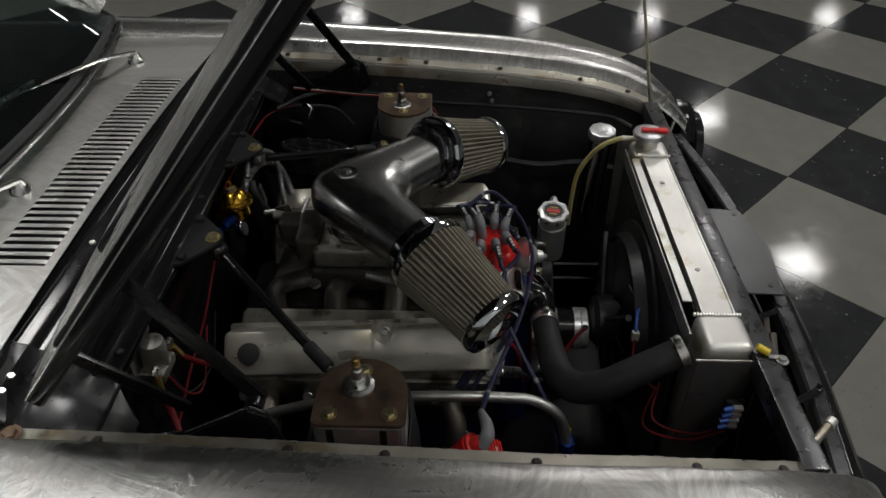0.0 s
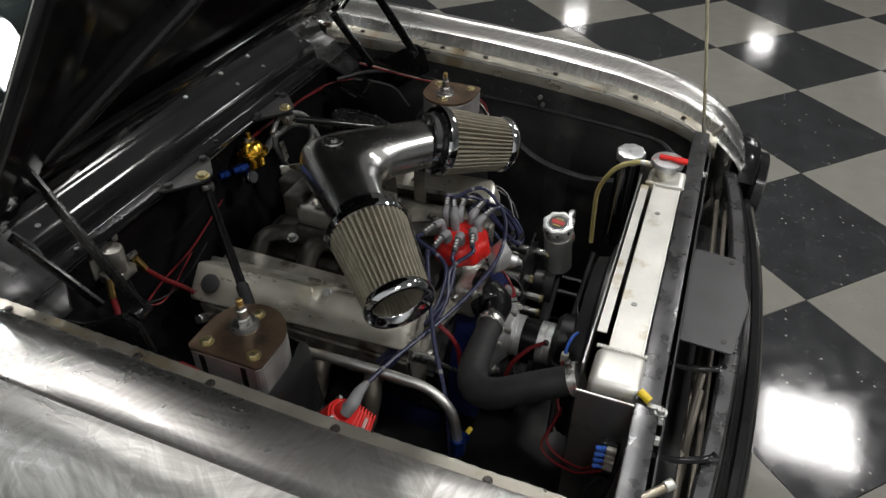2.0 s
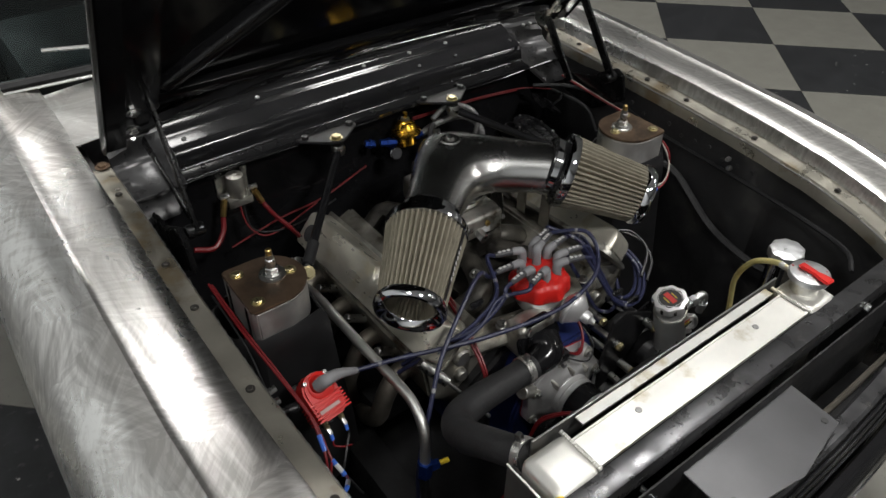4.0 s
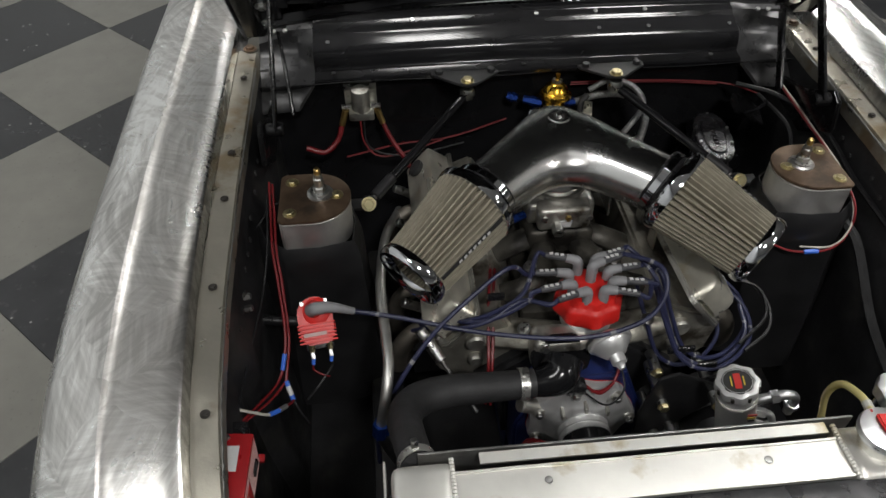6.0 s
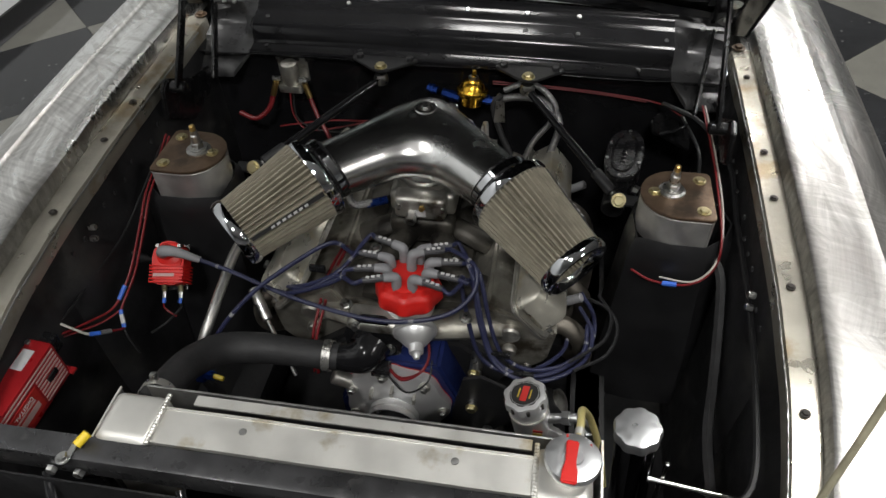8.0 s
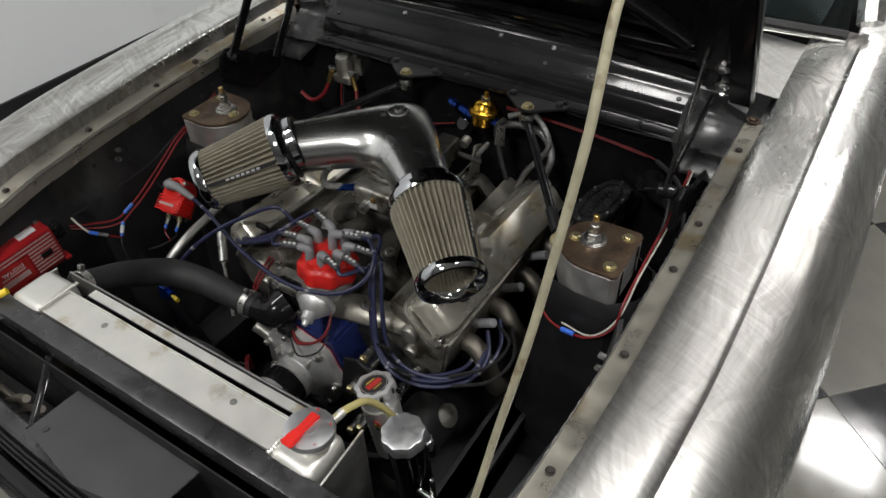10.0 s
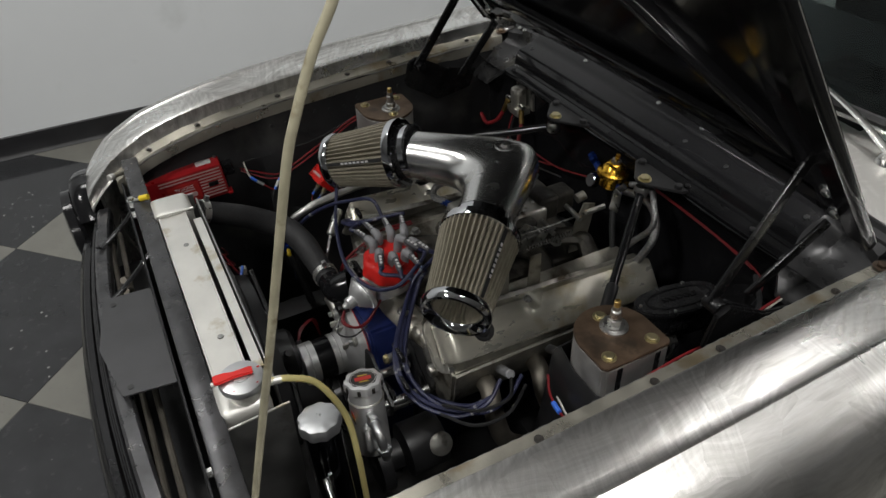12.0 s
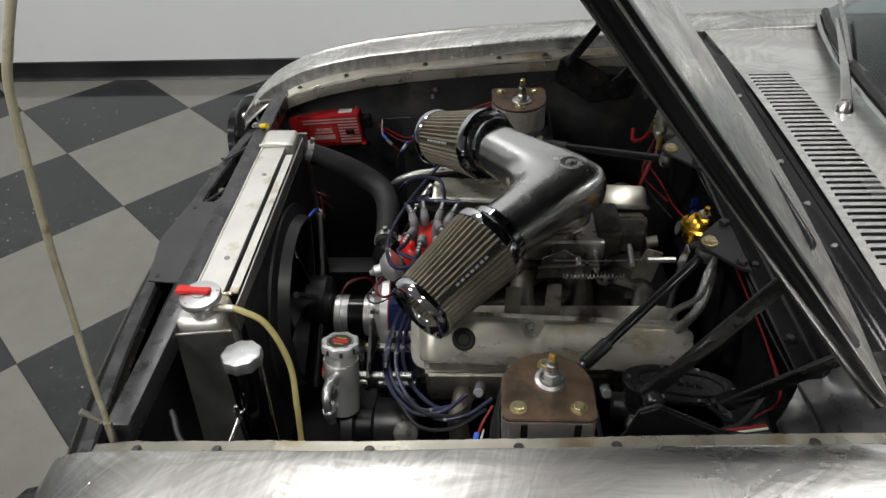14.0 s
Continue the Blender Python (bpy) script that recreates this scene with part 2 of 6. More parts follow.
M_TILEPALE = surface("greige_vinyl_tile", (0.175, 0.172, 0.152), 0.09, 0, 0.07, 9, 0.045, 0.05, 60, stain=(0.13, 0.126, 0.115), stain_scale=60, stain_at=0.62)
M_SLAB = surface("grout_slab", (0.06, 0.06, 0.055), 0.7, 0, 0.1, 10, 0.1)
M_DASH = surface("black_dash_vinyl", (0.02, 0.02, 0.022), 0.5, 0, 0.2, 20, 0.1, 0.3, 200)
M_TRIM = surface("dull_stainless_trim", (0.6, 0.6, 0.58), 0.2, 1.0, 0.1, 20, 0.08)


def clear_material(name, colour, rough=0.02, ior=1.45, weight=1.0):
    m, n, l, p = shader(name)
    p.inputs["Base Color"].default_value = (*colour, 1)
    p.inputs["Roughness"].default_value, p.inputs["IOR"].default_value = rough, ior
    p.inputs["Transmission Weight"].default_value = weight
    return m


M_GLASS = clear_material("tinted_glass", (0.35, 0.45, 0.45))
M_YHOSE = clear_material("yellowed_clear_hose", (0.75, 0.66, 0.30), 0.35, 1.4, 0.45)
M_ROD = surface("yellowed_fibreglass_rod", (0.40, 0.37, 0.26), 0.5, 0, 0.2, 30, 0.1, 0.3, 80, stain=(0.2, 0.16, 0.09), stain_scale=34, stain_at=0.58)


# ---- building helpers ----
def part(name, bm, material, parent=None, label="", angle=38):
    me = bpy.data.meshes.new(name)
    bmesh.ops.recalc_face_normals(bm, faces=bm.faces)
    bm.to_mesh(me)
    bm.free()
    for p in me.polygons:
        p.use_smooth = True
    me.set_sharp_from_angle(angle=radians(angle))
    me.materials.append(material)
    ob = new(name, me)
    if parent is not None:
        ob.parent = parent
        # parts are built in world coordinates
        ob.matrix_parent_inverse = parent_matrix(parent).inverted()
    if label:
        tagged(ob, label)
    return ob


def parent_matrix(ob):
    return ob.matrix_basis if ob.parent is None else parent_matrix(ob.parent) @ ob.matrix_parent_inverse @ ob.matrix_basis


def thing(name, at, label, category, group="", kind=""):
    ob = new(name)
    ob.matrix_basis = Matrix.Translation(at)
    ob.empty_display_size = 0.05
    return tagged(ob, label, category, group, kind)


def aim(a, b, up=(0, 0, 1)):
    """A frame at a whose z axis points to b."""
    a, b = Vector(a), Vector(b)
    z = (b - a).normalized()
    x = Vector(up).cross(z)
    if x.length < 1e-4:
        x = Vector((0, 1, 0)).cross(z)
    x.normalize()
    y = z.cross(x)
    m = Matrix((x, y, z)).transposed().to_4x4()
    m.translation = a
    return m


def box(sx, sy, sz, at=(0, 0, 0), m=None, bevel=0.0, seg=2, bm=None):
    b = bmesh.new()
    bmesh.ops.create_cube(b, size=1.0)
    bmesh.ops.scale(b, vec=(sx, sy, sz), verts=b.verts)
    if bevel:
        bmesh.ops.bevel(b, geom=b.edges[:], offset=bevel, segments=seg, affect="EDGES", profile=0.6)
    bmesh.ops.transform(b, matrix=Matrix.Translation(at) if m is None else m @ Matrix.Translation(at), verts=b.verts)
    return join(bm, b)


def join(bm, other):
    if bm is None:
        return other
    me = bpy.data.meshes.new("scratch")
    other.to_mesh(me)
    other.free()
    bm.from_mesh(me)
    bpy.data.meshes.remove(me)
    return bm


def lathe(profile, m=None, seg=24, bm=None, ripple=0.0, lobes=0, cap=True):
    """Rings (radius, height) turned round the z axis of m; ripple and lobes scallop the outline."""
    b = bmesh.new()
    rings = []
    for r, z in profile:
        ring = []
        for i in range(seg):
            a = 2 * math.pi * i / seg
            k = r * (1 + ripple * math.cos(lobes * a))
            ring.append(b.verts.new((k * math.cos(a), k * math.sin(a), z)))
        rings.append(ring)
    for p, q in zip(rings, rings[1:]):
        for i in range(seg):
            b.faces.new((p[i], p[(i + 1) % seg], q[(i + 1) % seg], q[i]))
    if cap:
        b.faces.new(rings[0][::-1])
        b.faces.new(rings[-1])
    if m is not None:
        bmesh.ops.transform(b, matrix=m, verts=b.verts)
    return join(bm, b)


def rod(a, b, r, seg=10, bm=None, r2=None, bevel=0.0):
    d = (Vector(b) - Vector(a)).length
    r2 = r if r2 is None else r2
    prof = [(r, 0), (r2, d)] if not bevel else [(r - bevel, 0), (r, bevel), (r2, d - bevel), (r2 - bevel, d)]
    return lathe(prof, aim(a, b), seg, bm)


def spline(points, n=6):
    P = [Vector(p) for p in points]
    P = [2 * P[0] - P[1]] + P + [2 * P[-1] - P[-2]]
    out = []
    for i in range(1, len(P) - 2):
        for k in range(n):
            t = k / n
            a, b, c, d = P[i - 1:i + 3]
            out.append(0.5 * (2 * b + (c - a) * t + (2 * a - 5 * b + 4 * c - d) * t * t + (3 * b - a - 3 * c + d) * t ** 3))
    out.append(P[-2])
    return out


def pipe(points, r, seg=8, n=6, bm=None, radii=None, smooth=True, flat=1.0, flats=None):
    """A round bar bent along points. radii: radius at each point of the bend."""
    S = spline(points, n) if smooth else [Vector(p) for p in points]
    if radii:
        k = len(points) - 1
        R = [radii[min(k, int(i / n))] * (1 - (i / n) % 1) + radii[min(k, int(i / n) + 1)] * ((i / n) % 1) for i in range(len(S))]
    else:
        R = [r] * len(S)
    F = [flat] * len(S)
    if flats:
        k = len(points) - 1
        F = [flats[min(k, int(i / n))] * (1 - (i / n) % 1) + flats[min(k, int(i / n) + 1)] * ((i / n) % 1) for i in range(len(S))]
    b = bmesh.new()
    t0 = (S[1] - S[0]).normalized()
    u = Vector((0, 0, 1)).cross(t0)
    if u.length < 1e-3:
        u = Vector((1, 0, 0)).cross(t0)
    u.normalize()
    rings = []
    for i, p in enumerate(S):
        t = (S[min(i + 1, len(S) - 1)] - S[max(i - 1, 0)]).normalized()
        u = (u - t * u.dot(t)).normalized()
        v = t.cross(u)
        rings.append([b.verts.new(p + R[i] * (math.cos(a) * u + F[i] * math.sin(a) * v)) for a in (2 * math.pi * j / seg for j in range(seg))])
    for p, q in zip(rings, rings[1:]):
        for i in range(seg):
            b.faces.new((p[i], p[(i + 1) % seg], q[(i + 1) % seg], q[i]))
    b.faces.new(rings[0][::-1])
    b.faces.new(rings[-1])
    return join(bm, b)


def slab(outline, thick, m=None, bevel=0.0, bm=None):
    """A plate cut to an outline in x and y, its top at z = 0 of m."""
    b = bmesh.new()
    f = b.faces.new([b.verts.new((x, y, 0)) for x, y in outline])
    g = bmesh.ops.extrude_face_region(b, geom=[f])
    bmesh.ops.translate(b, vec=(0, 0, -thick), verts=[e for e in g["geom"] if isinstance(e, bmesh.types.BMVert)])
    bmesh.ops.recalc_face_normals(b, faces=b.faces)
    if bevel:
        bmesh.ops.bevel(b, geom=b.edges[:], offset=bevel, segments=2, affect="EDGES")
    if m is not None:
        bmesh.ops.transform(b, matrix=m, verts=b.verts)
    return join(bm, b)


def skin(rows, thick=0.0, closed=False):
    """A sheet through rows of points; thick: gives it a body behind it."""
    b = bmesh.new()
    V = [[b.verts.new(p) for p in row] for row in rows]
    for p, q in zip(V, V[1:]):
        for i in range(len(p) - 1):
            b.faces.new((p[i], p[i + 1], q[i + 1], q[i]))
        if closed:
            b.faces.new((p[-1], p[0], q[0], q[-1]))
    bmesh.ops.recalc_face_normals(b, faces=b.faces)
    if thick:
        bmesh.ops.solidify(b, geom=b.faces[:], thickness=thick)
    return b


def hexbolt(at, axis=(0, 0, 1), r=0.008, h=0.006, washer=0.0, bm=None):
    m = aim(at, Vector(at) + Vector(axis))
    b = None
    if washer:
        b = lathe([(r * washer, 0), (r * washer, 0.0015)], m, 14)
    b = lathe([(r, 0.0), (r, h * 0.8), (r * 0.85, h)], m, 6, b)
    return join(bm, b)


def mirror(p, s):
    return (p[0] * s, *p[1:])


def lerp(table, x):
    if x <= table[0][0]:
        return table[0][1]
    for (a, u), (b, v) in zip(table, table[1:]):
        if x <= b:
            return u + (v - u) * (x - a) / (b - a)
    return table[-1][1]


# ---- the room ----
def build_room():
    floor = tagged(part("floor", box(22.4, 22, 0.12, (8.8, 0, -0.067)), M_SLAB), "checkerboard floor of charcoal and greige vinyl tiles", "floor", kind="structure")
    x0 = -2.38
    w = box(0.9, 22, CEIL, (x0 - 0.45, 0, CEIL / 2))
    tagged(part("wall_west", w, M_WALL), "plain pale painted wall beside the car", "wall", kind="structure")
    for name, (sx, sy, px, py) in {"wall_east": (0.15, 22, 20.0, 0), "wall_north": (22.4, 0.15, 8.8, 11), "wall_south": (22.4, 0.15, 8.8, -11)}.items():
        tagged(part(name, box(sx, sy, CEIL, (px, py, CEIL / 2)), M_FARWALL), "plain grey painted wall of the showroom", "wall", kind="structure")
    # unseen ceiling, made pale so the bare metal mirrors more light
    tagged(part("ceiling", box(22.4, 22, 0.1, (8.8, 0, CEIL + 0.05)), M_CEIL), "unseen showroom ceiling, pale to brighten what the metal reflects", "ceiling", kind="structure")
    prof = [(0.02, 0.0), (0.012, 0.008), (0.006, 0.02), (0.006, 0.098), (0.0, 0.102)]
    base = skin([[(x0 + a, y, b) for a, b in prof] for y in (-11, -5, 0, 5, 11)], 0.002)
    tagged(part("baseboard", base, M_BASEB), "black vinyl cove base along the wall", "baseboard", kind="structure")
    # lamp fixtures, for the added fill lamps too
    first = None
    for x, y, size, watts in LAMPS:
        if first is None:
            first = thing("ceiling_light", (x, y, CEIL), "out-of-view square white ceiling light, placed by reflections and as fill", "light", "ceiling lights")
            part("frame", box(0.72, 0.72, 0.07, (x, y, CEIL - 0.036), bevel=0.01), M_BACKING, first)
        else:
            copy_thing(first, Matrix.Translation((x, y, CEIL)))
        li = bpy.data.lights.new("lamp", "AREA")
        li.shape, li.size, li.energy, li.color = "SQUARE", size, watts, (1.0, 0.985, 0.96)
        lo = new("lamp", li)
        lo.matrix_basis = pose(x, y, CEIL - 0.075)
    return floor


TILE, TURNED, CORNER = 0.6094, radians(45.5), (2.288, -1.413)


def tile_mesh(name, material):
    b = bmesh.new()
    h, g = TILE / 2, 0.0012
    top = [b.verts.new((sx * (h - g), sy * (h - g), 0.0)) for sx, sy in ((-1, -1), (1, -1), (1, 1), (-1, 1))]
    low = [b.verts.new((sx * (h - g * 0.3), sy * (h - g * 0.3), -0.0065)) for sx, sy in ((-1, -1), (1, -1), (1, 1), (-1, 1))]
    b.faces.new(top)
    for i in range(4):
        b.faces.new((low[i], low[(i + 1) % 4], top[(i + 1) % 4], top[i]))
    me = bpy.data.meshes.new(name)
    b.to_mesh(me)
    b.free()
    me.materials.append(material)
    return me


def build_tiles(floor):
    dark, pale = tile_mesh("tile_dark", M_TILEDARK), tile_mesh("tile_pale", M_TILEPALE)
    u = Vector((math.cos(TURNED), math.sin(TURNED), 0)) * TILE
    v = Vector((-u.y, u.x, 0))
    rest = {0: bmesh.new(), 1: bmesh.new()}
    for i in range(-22, 34):
        for j in range(-30, 26):
            c = Vector((*CORNER, 0)) + u * (i + 0.5) + v * (j + 0.5)
            if not (-2.1 < c.x < 19.6 and -10.6 < c.y < 10.6):
                if not (-2.75 < c.x <= -2.1 and -10.6 < c.y < 10.6):
                    continue
            odd = (i + j) % 2
            me = pale if odd else dark
            m = Matrix.Translation(c) @ Matrix.Rotation(TURNED, 4, "Z")
            if c.x < 6.2 and -3.9 < c.y < 3.4:
                ob = new("tile", me)
                ob.parent, ob.matrix_basis = floor, m
            else:
                k = len(rest[odd].verts)
                rest[odd].from_mesh(me)
                rest[odd].verts.ensure_lookup_table()
                bmesh.ops.transform(rest[odd], matrix=m, verts=rest[odd].verts[k:])
    for odd, mat in ((0, M_TILEDARK), (1, M_TILEPALE)):
        tagged(part("far_tiles", rest[odd], mat, floor), kind="stuff")


# ---- the car body ----
LIP_Z = [(-0.70, 0.62), (-0.66, 0.665), (-0.62, 0.705), (-0.55, 0.748), (-0.48, 0.778), (-0.40, 0.797), (-0.29, 0.814), (-0.11, 0.829), (0.08, 0.842), (0.26, 0.852), (0.5, 0.862), (0.9, 0.87), (1.8, 0.87)]
LIP_X = [(-0.70, 0.50), (-0.62, 0.535), (-0.55, 0.56), (-0.45, 0.583), (-0.33, 0.597), (-0.15, 0.608), (0.1, 0.612), (1.8, 0.612)]
BOLTS_Y = (0.42, 0.181, 0.059, -0.134, -0.345, -0.47)


def fender(car, s):
    prof = [(0.004, 0.0), (0.017, 0.001), (0.0185, 0.004), (0.019, 0.028), (0.0205, 0.0335), (0.025, 0.0362), (0.05, 0.0374), (0.075, 0.0373), (0.100, 0.0362), (0.114, 0.0352), (0.119, 0.0375), (0.123, 0.0392), (0.127, 0.0380), (0.133, 0.0360), (0.150, 0.0330), (0.175, 0.024), (0.20, 0.006), (0.222, -0.022), (0.242, -0.065), (0.255, -0.12), (0.262, -0.2), (0.262, -0.32), (0.25, -0.46), (0.235, -0.56)]
    rows = []
    ys = [-0.632, -0.625, -0.61, -0.59, -0.56] + [-0.53 + 0.06 * k for k in range(24)] + [0.95]
    for y in ys:
        x0, z0 = lerp(LIP_X, y), lerp(LIP_Z, y)
        nose = max(0.0, (-0.56 - y) / 0.13)
        row = []
        for dx, dz in prof:
            wob = 0.0012 * math.sin(9 * y + 20 * dx + s)
            row.append((s * (x0 + dx * (1 - 0.25 * nose ** 2)), y + 0.02 * nose * (dx / 0.26) ** 2, z0 + dz * (1 - 0.3 * nose) - 0.035 * nose ** 2 + wob))
        rows.append(row)
    f = part("fender", skin(rows, 0.0015), M_FENDER, car, "bare sanded steel front fender")
    # gloss black lamp housing closing the front of the fender
    front = []
    for y, k in ((-0.628, 0.985), (-0.645, 0.985), (-0.66, 0.96), (-0.672, 0.90), (-0.676, 0.80), (-0.668, 0.74), (-0.64, 0.68)):
        row = []
        for dx, dz in [(0.016, -0.05), (0.05, 0.012)] + prof[8:]:
            px, pz = lerp(LIP_X, -0.62) + dx * 0.94, lerp(LIP_Z, -0.62) + dz * 0.86 - 0.012
            row.append((s * (0.655 + (px - 0.655) * k), y + 0.015 * (dx / 0.26) ** 2, 0.565 + (pz - 0.565) * k))
        front.append(row)
    part("lamp_housing", skin(front, 0.002), M_GLOSS, car, "gloss black lamp housing", 60)
    # rail that the fender bolts to
    lp = [(-0.023, -0.034), (-0.0215, -0.004), (-0.019, 0.0), (-0.002, 0.001), (0.006, 0.002), (0.017, 0.003)]
    rail = [[(s * (lerp(LIP_X, y) + dx), y, lerp(LIP_Z, y) + dz + 0.0005 * math.sin(60 * y)) for dx, dz in lp] for y in [-0.56 + 0.035 * k for k in range(32)]]
    part("fender_rail", skin(rail, 0.0025), M_LIP, f, "welded raw steel rail with rust spots")
    sealer = []
    for k in range(120):
        y = -0.52 + 0.0083 * k
        sealer.append((s * (lerp(LIP_X, y) - 0.0215 + 0.0007 * math.sin(k * 2.3)), y, lerp(LIP_Z, y) - 0.0065 + 0.0004 * math.sin(k * 0.31)))
    part("seam_sealer", pipe(sealer, 0.0022, 6, 1, smooth=False), M_SIDE, f, "ragged grey seam sealer")
    for y in BOLTS_Y:
        x, z = s * (lerp(LIP_X, y) - 0.003), lerp(LIP_Z, y) + 0.0035
        part("bolt", hexbolt((x, y, z - 0.001), (0, 0, 1), 0.0050, 0.004, 1.4), M_DARKBOLT, f, "dark oxide bolt")
    part("end_bolt", hexbolt((s * 0.606, 0.53, lerp(LIP_Z, 0.53) + 0.004), (0, 0, 1), 0.009, 0.007, 1.6), M_BROWN, f, "rusty brown end bolt with a wide washer")
    # inner apron
    ap = []
    for k in range(30):
        y = -0.52 + k * 0.035
        x0, z0 = lerp(LIP_X, y) - 0.017 + (0.025 if y < -0.2 else 0.0), lerp(LIP_Z, y)
        bulge = 0.012 * math.exp(-((y + 0.30) / 0.07) ** 2) + 0.008 * math.exp(-((y - 0.33) / 0.06) ** 2)
        ap.append([(s * (x0 - b - bulge * (0.5 if d > -0.06 else 1)), y, max(0.3, z0 + d)) for b, d in ((0, -0.03), (0.004, -0.045), (0.004, -0.1), (0.018, -0.125), (0.022, -0.22), (0.03, -0.36), (0.05, -0.55))])
    # carried down to the dark sheet so no floor shows past the apron
    for row in ap:
        row.append((row[-1][0], row[-1][1], 0.195))
    a = part("apron", skin(ap, 0.002), M_UNDER, car, "black undercoated inner apron panel")
    for k in range(14):
        y = -0.17 + 0.04 * k
        if abs(y - 0.1) > 0.02:
            x0, z0 = lerp(LIP_X, y) - 0.034, lerp(LIP_Z, y)
            part("plug", hexbolt((s * x0, y, z0 - 0.055 - 0.006 * (k % 3)), (-s, 0, 0.1), 0.005, 0.003), M_SATIN, a)
    for dz in (0, 0.02):
        part("stud", hexbolt((s * (lerp(LIP_X, -0.11) - 0.036), -0.108 - dz * 0.4, 0.775 - dz), (-s, 0, 0.2), 0.006, 0.012), M_STEEL, a, "plated steel stud")
    return f


def cowl(car):
    # upper flange, long rolled shelf, flat lip; towards the corners the roll ends in an open pocket
    prof = [(0.592, 0.917), (0.578, 0.917), (0.574, 0.9075), (0.566, 0.903), (0.553, 0.9005), (0.547, 0.895), (0.541, 0.8905), (0.533, 0.889), (0.520, 0.884), (0.508, 0.8805), (0.4985, 0.876), (0.491, 0.868), (0.4865, 0.857), (0.485, 0.845), (0.483, 0.838), (0.478, 0.8345), (0.455, 0.832), (0.451, 0.828), (0.452, 0.820)]
    pocket = [(0.592, 0.917), (0.578, 0.917), (0.575, 0.9075), (0.570, 0.903), (0.566, 0.900), (0.565, 0.894), (0.564, 0.886), (0.563, 0.878), (0.561, 0.868), (0.558, 0.860), (0.553, 0.853), (0.545, 0.849), (0.532, 0.846), (0.515, 0.841), (0.495, 0.832), (0.475, 0.822), (0.452, 0.808), (0.432, 0.792), (0.428, 0.782)]
    xs = [-0.588, -0.57, -0.545, -0.52, -0.508, -0.49, -0.472, -0.46] + [-0.4 + 0.08 * k for k in range(11)] + [0.46, 0.472, 0.49, 0.508, 0.52, 0.545, 0.57, 0.588]
    rows = []
    for x in xs:
        e = min(1.0, max(0.0, (abs(x) - 0.472) / 0.036))
        c = 0.012 * (x / 0.5) ** 2
        rim = max(0.0, (abs(x) - 0.545) / 0.043)
        rows.append([(x, (1 - e) * p[0] + e * q[0] + c * (1 - e) - 0.02 * rim * (5 < i < 14), (1 - e) * p[1] + e * q[1] - c + 0.01 * rim * (8 < i < 15)) for i, (p, q) in enumerate(zip(prof, pocket))])
    c = part("cowl_panel", skin(rows[6:-6], 0.002), M_GLOSS, car, "gloss black rolled cowl cross panel with screws", 40)
    for end in (rows[:7], rows[-7:]):
        part("corner_pocket", skin(end, 0.002), M_POCKET, c, "dusty black corner pocket", 30)
    for x in (-0.555, -0.53, -0.254, 0.02, 0.153, 0.266, 0.53, 0.555):
        d = 0.012 * (x / 0.5) ** 2
        part("screw", hexbolt((x, 0.560 + d * (abs(x) < 0.5), 0.9015 - d), (0, -0.35, 0.93), 0.0058, 0.004), M_STEEL, c, "bright plated screw")
    for x in (-0.44, 0.153, 0.266, 0.455):
        d = 0.012 * (x / 0.5) ** 2
        part("screw", hexbolt((x, 0.518 + d, 0.883 - d), (0, -0.4, 0.9), 0.0055, 0.003), M_SATIN, c)
    for x in (-0.43, -0.02, 0.23, 0.40):
        part("screw", hexbolt((x, 0.468, 0.832), (0, 0, 1), 0.006, 0.004), M_SATIN, c)
    fw = [[(x, y + 0.004 * math.sin(14 * x), z) for y, z in ((0.453, 0.820), (0.462, 0.812), (0.477, 0.79), (0.482, 0.72), (0.484, 0.62), (0.47, 0.5), (0.42, 0.38), (0.40, 0.28))] for x in [-0.6 + 0.06 * k for k in range(21)]]
    part("firewall", skin(fw, 0.002), M_GLOSS, car, "gloss black firewall", 60)
    # top panel with the vent
    def z(x):
        return 0.925 - 0.03 * (x / 0.66) ** 2
    def strip(x0, x1, y0, y1, k=8):
        return skin([[(x0 + (x1 - x0) * i / k, y, z(x0 + (x1 - x0) * i / k) - (0.0 if y < 0.75 else 0.003)) for y in (y0, (y0 + y1) / 2, y1)] for i in range(k + 1)], 0.0016)
    t = None
    for a in ((-0.335, 0.335, 0.582, 0.597), (-0.335, 0.335, 0.687, 0.80), (-0.64, -0.335, 0.582, 0.86), (0.335, 0.64, 0.582, 0.86)):
        if t is None:
            t = part("cowl_top", strip(*a), M_COWLTOP, car, "bare steel cowl top with a louvred vent")
        else:
            part("panel", strip(*a), M_COWLTOP, t)
    part("vent_well", box(0.72, 0.14, 0.05, (0, 0.642, 0.84)), M_UNDER, t)
    bar = None
    me = None
    for k in range(38):
        x = -0.326 + k * 0.652 / 37
        if me is None:
            me = part("slat", skin([[(-0.0044, 0.594, -0.002), (-0.0044, 0.60, 0.001), (-0.0044, 0.684, 0.001), (-0.0044, 0.69, -0.002)], [(0.0044, 0.594, -0.002), (0.0044, 0.60, 0.001), (0.0044, 0.684, 0.001), (0.0044, 0.69, -0.002)]], 0.0012), M_COWLTOP, t)
            data = me.data
            me.matrix_basis = Matrix.Translation((x, 0, z(x)))
        else:
            ob = new("slat", data)
            ob.parent, ob.matrix_parent_inverse = t, parent_matrix(t).inverted()
            ob.matrix_basis = Matrix.Translation((x, 0, z(x)))
    return t


HOOD = Matrix(((1, 0, 0, 0), (0, -0.616, 0.788, 0.484), (0, 0.788, 0.616, 0.928), (0, 0, 0, 1)))


